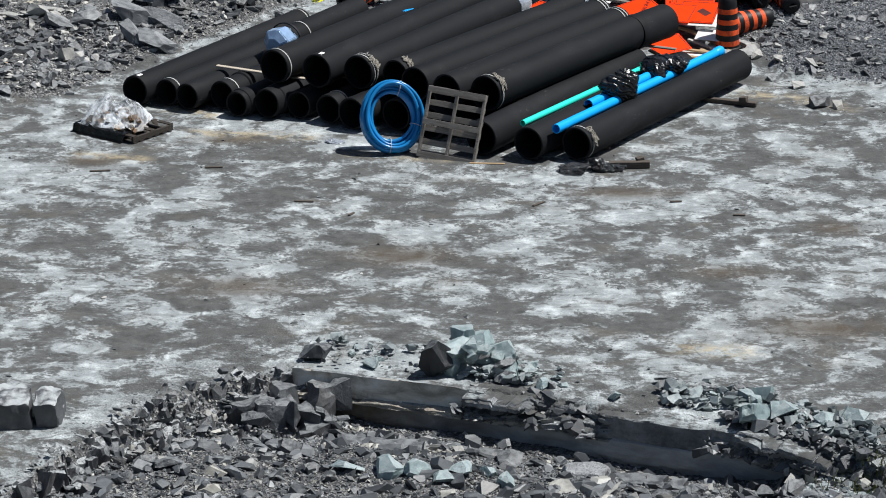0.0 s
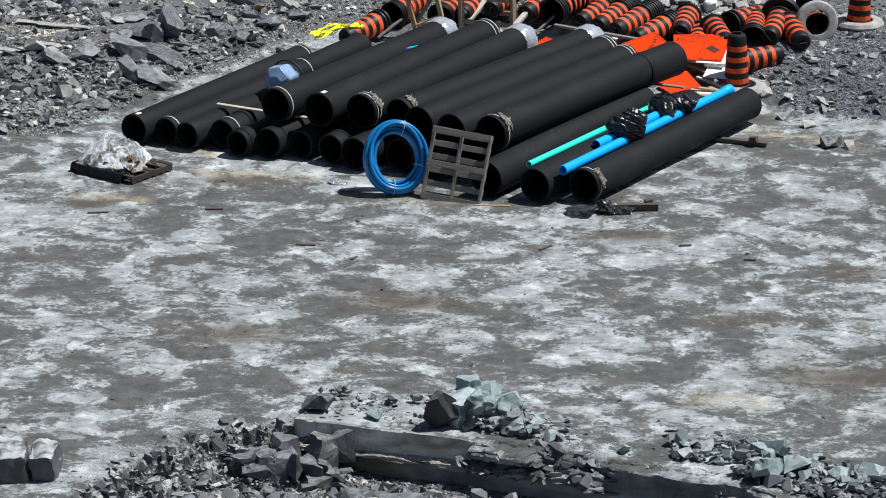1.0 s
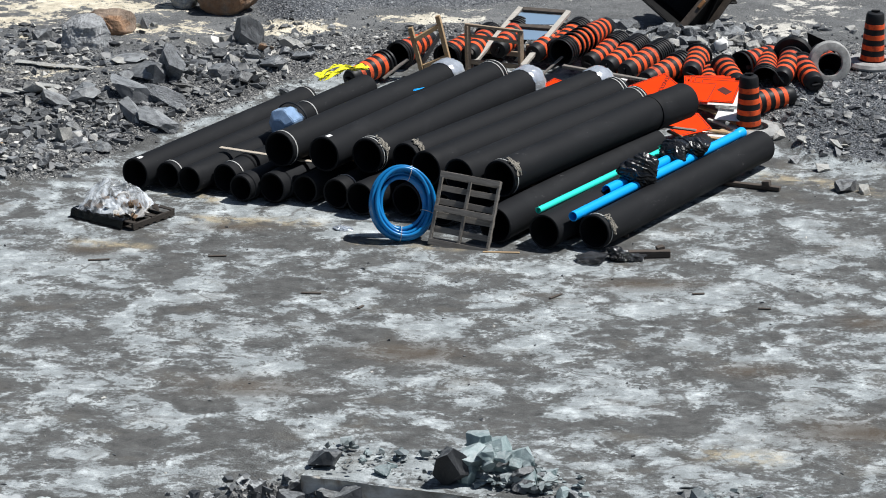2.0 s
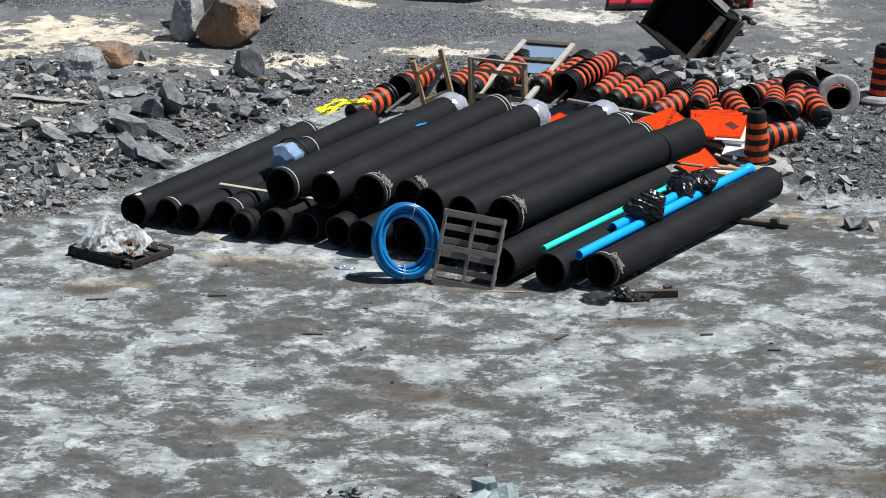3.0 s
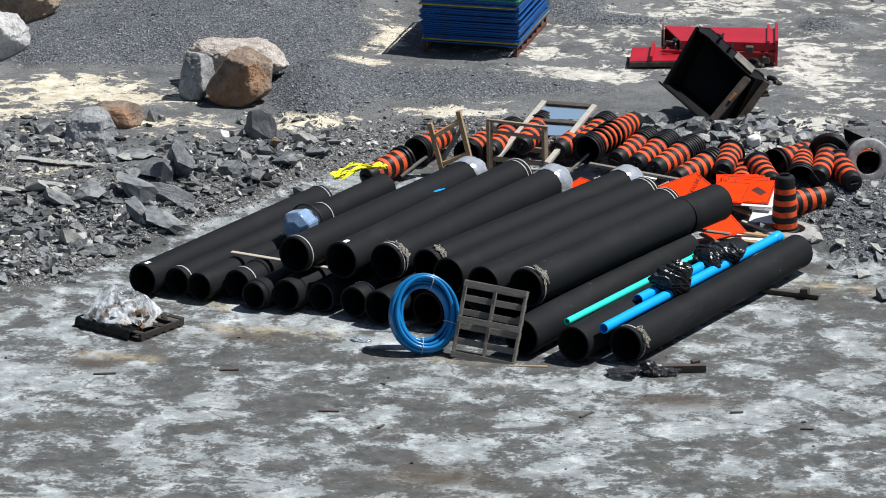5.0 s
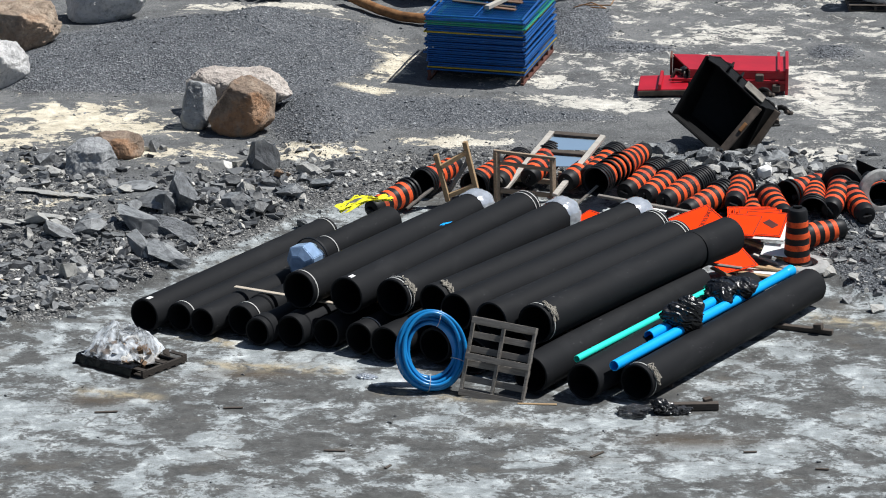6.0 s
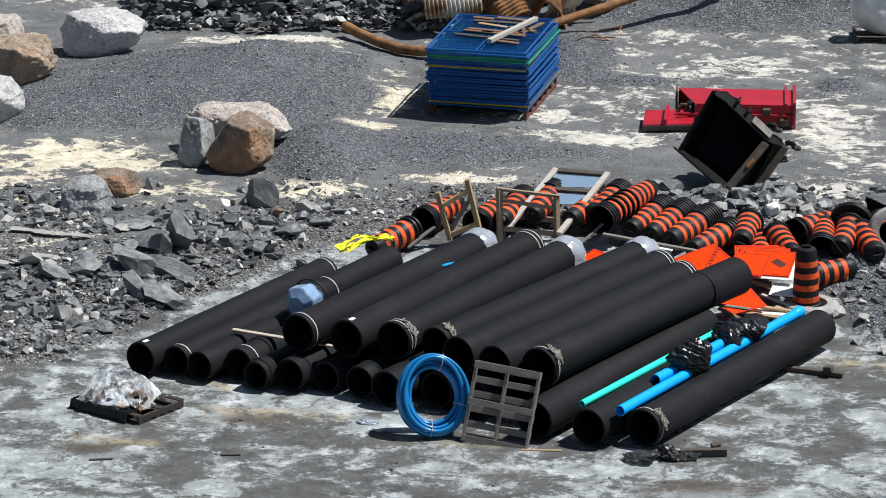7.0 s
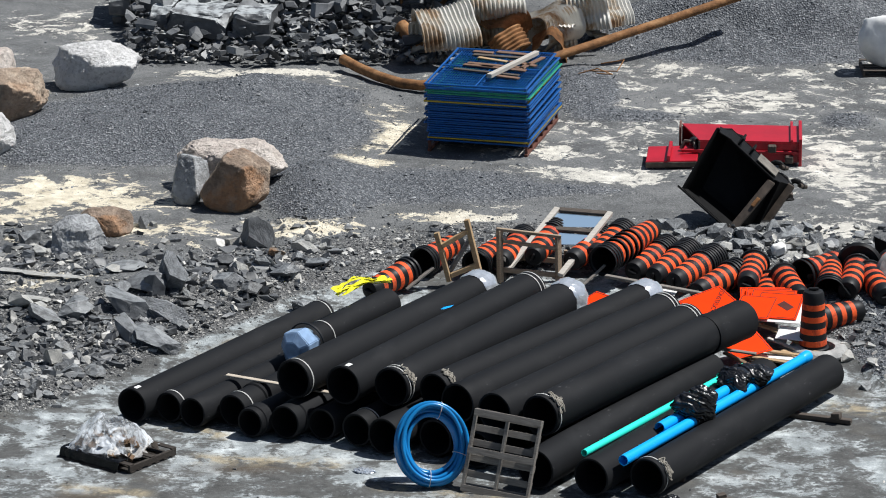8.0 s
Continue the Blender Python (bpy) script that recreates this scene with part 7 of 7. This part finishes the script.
for k, (x, y, z, w, d, h, tn) in enumerate(((-1.82, -10.95, -0.62, 0.7, 0.55, 0.62, 20), (-1.17, -10.66, -0.44, 0.4, 0.36, 0.62, 60), (-1.45, -10.85, -0.62, 0.5, 0.42, 0.5, -15), (-1.28, -11.2, -0.72, 0.55, 0.42, 0.36, 35), (-2.35, -10.95, -0.5, 0.5, 0.45, 0.55, 70), (-1.0, -10.5, -0.3, 0.28, 0.28, 0.36, 10), (-1.75, -10.6, -0.3, 0.4, 0.3, 0.3, 0))):
    me = COLUMNS[k * 2 % len(COLUMNS)].copy()
    me.materials[0] = M_DARKROCK
    ob = new("slate_block", me)
    ob.matrix_basis = pose(x, y, z, 4, -6, tn) @ Matrix.Diagonal((w * 1.2, d * 1.2, h * 1.15, 1))
    tagged(ob, "large dark slate block fallen against the cut face", "rock", "blocks in the pit edge")
# shards below the edge
COL = "upright broken slab of dark slate at the edge of the pit"
for i in range(16):
    x = rng.uniform(-5.6, -0.9)
    e = EG(min(x, -1.6))
    dy = rng.uniform(0.35, 1.0)
    y = e - dy + rng.uniform(-0.1, 0.1)
    s = rng.uniform(0.2, 0.44)
    z = -0.02 - 0.62 * max(0, dy) / 0.95 + rng.uniform(-0.05, 0.1)
    rock(x, y, s, rng, rng.choice((M_SLATE, M_DARKROCK, M_DARKROCK)), COL, "slabs at the pit edge", z - 0.06, (rng.uniform(0.5, 1.0), rng.uniform(0.4, 0.8), rng.uniform(0.9, 1.4)), 0.25)
for x, y, s in ((-1.6, -11.0, 0.46), (-2.1, -11.3, 0.42), (-1.2, -11.0, 0.36), (-3.3, -12.6, 0.4), (-2.7, -12.5, 0.44)):
    rock(x, y, s, rng, M_DARKROCK, COL, "slabs at the pit edge", -0.5, (1.0, 0.6, 0.9), 0.1)
RUB = "broken slate rock in the pit"
for i in range(22):
    x = rng.uniform(-5.5, 7.0)
    e = EG(x)
    y = e - 0.75 - abs(rng.gauss(0, 1.0)) - (0.4 if x < -2 else 0)
    if y < -15.6:
        continue
    rock(x, y, rng.uniform(0.16, 0.42), rng, rng.choice((M_SLATE, M_DARKROCK, M_DARKROCK, M_DARKROCK)), RUB, "rocks in the pit")
for i in range(16):
    x = rng.uniform(1.0, 2.8) if i % 3 else rng.uniform(4.4, 5.6)
    o = rng.uniform(0.0, 0.38)
    rock(x - o * 0.42, EG(x) - o * 0.9 + 0.12, rng.uniform(0.16, 0.42), rng, rng.choice((M_SLATE, M_DARKROCK)), "broken slate slab on the lip of the cut rock face", "slabs on the cut face", -0.1 - o * 0.75, (1.4, 0.8, 0.4), 0.2)
# pale beds and blue-green blocks on the pit floor
for x, y, s, mt, q in ((0.9, -13.45, 0.34, M_GREEN, (1, 0.9, 0.8)), (1.25, -13.3, 0.28, M_GREEN, (1, 0.9, 0.8)), (0.6, -13.7, 0.36, M_GREEN, (1, 0.9, 0.8)), (1.5, -13.7, 0.3, M_GREEN, (1, 0.9, 0.8)), (-0.2, -13.4, 0.5, M_GREEN, (1.2, 0.8, 0.6)), (-0.7, -13.3, 0.45, M_GREEN, (1.2, 0.8, 0.6)), (0.25, -13.5, 0.4, M_GREEN, (1, 0.8, 0.7)), (3.3, -13.9, 0.4, M_SLATE, (1, 0.8, 0.7))):
    rock(x, y, s, rng, mt, RUB, "rocks in the pit", None, q, 0.1)

split_boulder(2.58, -13.0, -0.78, (0.78, 0.6, 0.4), ((0, -0.05, 1, 0.95), (-1, -0.15, 0.1, 0.95), (1, -0.2, 0.1, 0.95), (0.1, -1, 0.1, 0.95), (0, 1, 0, 0.95), (0, 0, -1, 1), (-0.6, -0.7, 0.3, 1.2)), 61, M_BOULD_GREY, "pale flat-topped stone block lying in the pit", -8, 40)
BEDS = "thin parallel beds of layered slate in the pit floor"
ledge((-0.45, -12.35, -0.67), (1.2, 0.5, 0.36), -14, 21, BEDS, 0.11, 3)
ledge((0.2, -12.6, -0.71), (0.9, 0.4, 0.3), -12, 22, BEDS, 0.11, 3)
ledge((0.75, -11.95, -0.74), (1.5, 0.3, 0.2), -24, 23, BEDS, 0.04, 2)
ledge((3.3, -13.35, -0.77), (1.1, 0.5, 0.36), -14, 24, BEDS, 0.11, 3)

# sticks and crumbs on the slab
for x, y, n, a in ((-5.3, -0.85, 0.35, 8), (-1.8, -2.45, 0.32, -3), (-1.0, -3.1, 0.16, 60), (2.05, -2.55, 0.3, 50), (4.3, -2.4, 0.2, 5), (-3.4, -0.6, 0.3, 5), (5.3, -3.1, 0.2, -5), (-8.0, 4.9, 0.5, 60), (-7.7, 5.0, 0.4, 35)):
    d = Vector((math.cos(radians(a)), math.sin(radians(a)), 0)) * n / 2
    c = Vector((x, y, ground_z(x, y) + 0.018))
    timber(c - d, c + d, 0.045, 0.02, M_DARKWOOD if y < 3 else M_WOOD, "splinter of timber lying on the ground", "stick", "stick")

# ---------------------------------------------------------------- gravel


def stone_templates(n, seed):
    out = []
    for s in range(n):
        r = random.Random(seed + s)
        bm = hull_rock(r, 9 + s % 4, (0.8, 0.5, 0.65)[s % 3])
        bm.verts.ensure_lookup_table()
        bmesh.ops.triangulate(bm, faces=bm.faces[:])
        bm.verts.index_update()
        v = np.array([tuple(a.co) for a in bm.verts])
        f = np.array([[a.index for a in t.verts] for t in bm.faces])
        bm.free()
        out.append((v, f))
    return out


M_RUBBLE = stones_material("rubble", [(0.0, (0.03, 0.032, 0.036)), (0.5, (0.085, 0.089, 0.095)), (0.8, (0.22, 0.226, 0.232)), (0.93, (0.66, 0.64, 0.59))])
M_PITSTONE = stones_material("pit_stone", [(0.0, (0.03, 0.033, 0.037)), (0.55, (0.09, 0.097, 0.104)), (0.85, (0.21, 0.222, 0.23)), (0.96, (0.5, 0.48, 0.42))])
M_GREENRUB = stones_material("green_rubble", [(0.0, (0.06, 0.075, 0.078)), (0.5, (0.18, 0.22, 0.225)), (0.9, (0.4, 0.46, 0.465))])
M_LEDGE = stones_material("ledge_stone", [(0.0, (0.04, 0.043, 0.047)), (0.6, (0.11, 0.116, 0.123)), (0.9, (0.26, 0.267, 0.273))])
TEMPL = stone_templates(20, 500)


def grit_templates(n, seed):
    """Eight-sided crumbs for the smallest stones."""
    r = np.random.default_rng(seed)
    f = np.array([[0, 2, 4], [2, 1, 4], [1, 3, 4], [3, 0, 4], [2, 0, 5], [1, 2, 5], [3, 1, 5], [0, 3, 5]])
    out = []
    for _ in range(n):
        v = np.array([[1, 0, 0], [-1, 0, 0], [0, 1, 0], [0, -1, 0], [0, 0, 1], [0, 0, -1]], float) * 0.55
        out.append((v * r.uniform(0.7, 1.1, (6, 1)) + r.uniform(-0.16, 0.16, (6, 3)), f))
    return out


GRIT = grit_templates(14, 9)


def scatter(name, x, y, size, material, label, gen, z=None, TEMPL=TEMPL):
    """Many small stones joined into one mesh."""
    if z is None:
        z = height(x, y)
    pick = gen.integers(0, len(TEMPL), len(x))
    co, tri, base = [], [], 0
    for t, (v, f) in enumerate(TEMPL):
        idx = np.nonzero(pick == t)[0]
        k = len(idx)
        if not k:
            continue
        a, b = gen.uniform(0, 2 * np.pi, k), gen.uniform(-1.1, 1.1, k)
        s = size[idx][:, None] * np.stack([gen.uniform(0.75, 1.6, k), gen.uniform(0.5, 1.1, k), gen.uniform(0.45, 1.0, k)], -1)
        p = v[None] * s[:, None, :]
        px, py, pz = p[..., 0], p[..., 1] * np.cos(b)[:, None] - p[..., 2] * np.sin(b)[:, None], p[..., 1] * np.sin(b)[:, None] + p[..., 2] * np.cos(b)[:, None]
        qx = px * np.cos(a)[:, None] - py * np.sin(a)[:, None] + x[idx][:, None]
        qy = px * np.sin(a)[:, None] + py * np.cos(a)[:, None] + y[idx][:, None]
        qz = pz + (z[idx] + size[idx] * 0.1)[:, None]
        co.append(np.stack([qx, qy, qz], -1).reshape(-1, 3))
        tri.append((f[None] + (np.arange(k) * len(v))[:, None, None] + base).reshape(-1, 3))
        base += k * len(v)
    co, tri = np.concatenate(co), np.concatenate(tri)
    me = bpy.data.meshes.new(name)
    me.vertices.add(len(co))
    me.vertices.foreach_set("co", co.ravel())
    me.loops.add(tri.size)
    me.loops.foreach_set("vertex_index", tri.ravel())
    me.polygons.add(len(tri))
    me.polygons.foreach_set("loop_start", np.arange(0, tri.size, 3))
    me.polygons.foreach_set("use_smooth", np.zeros(len(tri), bool))
    me.update()
    ob = link(name, me, material)
    return tagged(ob, label, "gravel", kind="stuff")


gen = np.random.default_rng(5)


def sample(n, x0, x1, y0, y1, keep):
    x, y = gen.uniform(x0, x1, n), gen.uniform(y0, y1, n)
    k = gen.random(n) < keep(x, y)
    return x[k], y[k]


gx, gy = sample(110000, -9.5, 9.2, 2.5, 13.5, lambda x, y: masks(x, y)[0] * smooth(14, 11.5, y) * (1 - 0.8 * dark_bank(x, y)) + 0.012)
scatter("bank_gravel", gx, gy, 0.014 + 0.036 * gen.random(len(gx)) ** 2, M_STONES, "loose crushed slate covering the banks", gen, TEMPL=GRIT)
gx, gy = sample(9000, -9.5, 9.2, 2.5, 13.5, lambda x, y: masks(x, y)[0] * smooth(14, 11.5, y))
scatter("bank_chips", gx, gy, 0.04 + 0.13 * gen.random(len(gx)) ** 5, M_STONES, "slate chips strewn over the banks", gen)
gx, gy = sample(11000, -9.3, -1.8, 3.0, 12.4, lambda x, y: np.clip(smooth(0.3, 1.2, y - bankline(x)) * (0.1 + 0.5 * smooth(-0.05, 0.6, ripple(x, y, 1.25, 2)) + 0.9 * np.exp(-(((x + 3.6) / 1.0) ** 2 + ((y - 9.2) / 1.1) ** 2)) + 0.6 * np.exp(-(((x + 6.6) / 1.3) ** 2 + ((y - 6.4) / 1.4) ** 2)) + 0.5 * np.exp(-(((x + 7.6) / 0.9) ** 2 + ((y - 10.4) / 0.9) ** 2))) * (1 - 0.5 * smooth(-4.5, -5.5, x) * smooth(7.5, 8.5, y)), 0, 1))
scatter("bank_rubble", gx, gy, 0.04 + 0.22 * gen.random(len(gx)) ** 4, M_RUBBLE, "broken slate strewn over the bank", gen)
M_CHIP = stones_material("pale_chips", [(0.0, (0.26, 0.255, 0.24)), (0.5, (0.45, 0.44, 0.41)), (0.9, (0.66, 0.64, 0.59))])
gx, gy = sample(9000, -9.3, 8.8, 4.0, 12.4, lambda x, y: smooth(0.5, 1.6, y - bankline(x)) * (0.15 + 0.6 * smooth(-0.1, 0.7, ripple(x, y, 0.9, 6))) * np.where(x < 0, 1, 0.45))
scatter("pale_chips", gx, gy, 0.025 + 0.13 * gen.random(len(gx)) ** 4, M_CHIP, "pale broken chips strewn over the banks", gen)
gx, gy = sample(1400, 2.8, 9.2, 3.4, 12.4, lambda x, y: smooth(0.0, 0.6, y - bankline(x)))
scatter("bank_rubble", gx, gy, 0.03 + 0.2 * gen.random(len(gx)) ** 4, M_RUBBLE, "broken slate strewn over the bank behind barrels", gen)
gx, gy = sample(1500, 3.0, 7.2, 10.0, 12.4, lambda x, y: np.exp(-(((x - 4.9) / 1.3) ** 2 + ((y - 11.5) / 0.6) ** 2)))
scatter("bucket_rubble", gx, gy, 0.05 + 0.24 * gen.random(len(gx)) ** 2.6, M_RUBBLE, "broken grey and pale rock heaped round the digger bucket", gen, height(gx, gy) + gen.uniform(0, 0.08, len(gx)))
gx, gy = sample(170000, -9.5, 9.2, 11.5, 30, lambda x, y: np.clip(heap(x, y) * 11, 0, 1) + 0.05)
scatter("heap_gravel", gx, gy, 0.009 + 0.024 * gen.random(len(gx)) ** 3 + 0.06 * gen.random(len(gx)) ** 40, M_FINE, "fine blue-grey gravel of the heaps", gen, TEMPL=GRIT)
gx, gy = sample(26000, 5.4, 9.2, 3.4, 10, lambda x, y: dark_bank(x, y) * masks(x, y)[0])
scatter("bank_gravel", gx, gy, 0.012 + 0.035 * gen.random(len(gx)) ** 2.5, M_FINE, "fine dark gravel on the bank beside the barrels", gen, TEMPL=GRIT)
gx, gy = sample(40000, -6.5, 7.5, -15.8, -9.5, lambda x, y: smooth(0.0, 0.7, np.interp(x, EDGE_X, EDGE_Y) - y))
scatter("pit_gravel", gx, gy, 0.02 + 0.07 * gen.random(len(gx)) ** 3, M_PITSTONE, "broken slate gravel covering the pit", gen, TEMPL=GRIT)
gx, gy = sample(4200, -6.2, 7.2, -15.8, -9.5, lambda x, y: smooth(0.25, 0.8, np.interp(x, EDGE_X, EDGE_Y) - y))
scatter("pit_rubble", gx, gy, 0.04 + 0.28 * gen.random(len(gx)) ** 3.5, M_PITSTONE, "broken slate rubble in the pit", gen)
gx = gen.uniform(-5.7, -0.8, 1100)
gy = np.interp(np.minimum(gx, -1.6), EDGE_X, EDGE_Y) - 1.15 * gen.random(1100) ** 0.6 + 0.1
scatter("edge_rubble", gx, gy, 0.03 + 0.16 * gen.random(1100) ** 3.2, M_PITSTONE, "broken slate crumbling from the pit edge", gen, height(gx, gy) + gen.uniform(-0.02, 0.14, 1100))
gx = np.concatenate([1.1 + gen.normal(0, 0.45, 330), gen.uniform(3.7, 6.7, 420), gen.uniform(-1.3, -0.2, 30)])
gy = np.interp(gx, EDGE_X, EDGE_Y) + 0.25 + gen.random(len(gx)) * 0.95
gy[330:750] += 0.2
scatter("heap_rubble", gx, gy, 0.04 + 0.18 * gen.random(len(gx)) ** 2.2, M_GREENRUB, "blue-green broken rock strewn beside the pit", gen, np.maximum(height(gx, gy), -0.3) + gen.uniform(0, 0.12, len(gx)))
gx = np.concatenate([gen.uniform(0.9, 2.7, 110), gen.uniform(4.2, 5.6, 60)])
go = gen.random(170)
gy = np.interp(gx, EDGE_X, EDGE_Y) + 0.14 - 0.5 * go
scatter("lip_rubble", gx - 0.42 * 0.5 * go, gy, 0.05 + 0.24 * gen.random(170) ** 2, M_PITSTONE, "flat slate fragments on the broken lip of the cut face", gen, -0.04 - 0.3 * go)
gx = gen.uniform(4.5, 6.6, 260)
gy = np.interp(gx, EDGE_X, EDGE_Y) + 0.3 - 0.75 * gen.random(260)
scatter("heap_rubble", gx, gy, 0.05 + 0.2 * gen.random(260) ** 2, M_PITSTONE, "slate rubble spilling over the cut face", gen, np.maximum(height(gx, gy), -0.3) + gen.uniform(0, 0.1, 260))
gx = gen.uniform(5.3, 7.6, 900)
gy = gen.uniform(-15.0, -12.6, 900)
scatter("slope_rubble", gx, gy, 0.03 + 0.14 * gen.random(900) ** 3, M_GREENRUB, "pale broken rock on the slope at the end of the cut face", gen)
gx, gy = sample(9000, -8, 8, -13, 3.5, lambda x, y: 0.1 + 0.8 * smooth(1.8, 0.1, y - np.interp(x, EDGE_X, EDGE_Y)) * (y > np.interp(x, EDGE_X, EDGE_Y)))
scatter("slab_crumbs", gx, gy, 0.012 + 0.06 * gen.random(len(gx)) ** 6, M_STONES, "stone crumbs strewn on the quarry floor", gen)
gx, gy = sample(6000, -7, 0.5, 23.8, 30, lambda x, y: 1.0 + 0 * x)
scatter("ledge_rubble", gx, gy, 0.04 + 0.28 * gen.random(len(gx)) ** 4, M_RUBBLE, "rubble strewn over the bedrock ledge", gen, np.maximum(0.42, 0.35 + 0.3 * (gy - 24.3)) + gen.uniform(0, 0.25, len(gx)))

gx, gy = sample(1500, -6.6, 0.3, 24.4, 29.5, lambda x, y: 0.5 + 0.6 * (ripple(x, y, 1.1, 4) > 0))
scatter("ledge_blocks", gx, gy, 0.09 + 0.42 * gen.random(len(gx)) ** 4, M_LEDGE, "dark broken blocks tumbled over the bedrock ledge", gen, 0.5 + 0.3 * (gy - 24.3) + gen.uniform(0, 0.3, len(gx)))


def weeds(x, y, n, seed):
    """A tuft of dry weeds by the pit."""
    r = random.Random(seed)
    bm = bmesh.new()
    for _ in range(n):
        px, py = x + r.gauss(0, 0.28), y + r.gauss(0, 0.2)
        z = ground_z(px, py)
        a, h, lean = r.uniform(0, 6.28), r.uniform(0.08, 0.22), r.uniform(0.02, 0.12)
        w = Vector((math.sin(a), -math.cos(a), 0)) * 0.009
        o, t = Vector((px, py, z - 0.01)), Vector((px + math.cos(a) * lean, py + math.sin(a) * lean, z + h))
        k = o.lerp(t, 0.55) + Vector((0, 0, h * 0.12))
        v = [bm.verts.new(p) for p in (o - w, o + w, k + w * 0.7, t, k - w * 0.7)]
        bm.faces.new(v)
    ob = link("weeds", to_mesh("weeds", bm), M_WEED)
    return tagged(ob, "dry olive weeds growing at the pit edge", "weeds", kind="stuff")


weeds(6.5, -14.1, 160, 4)
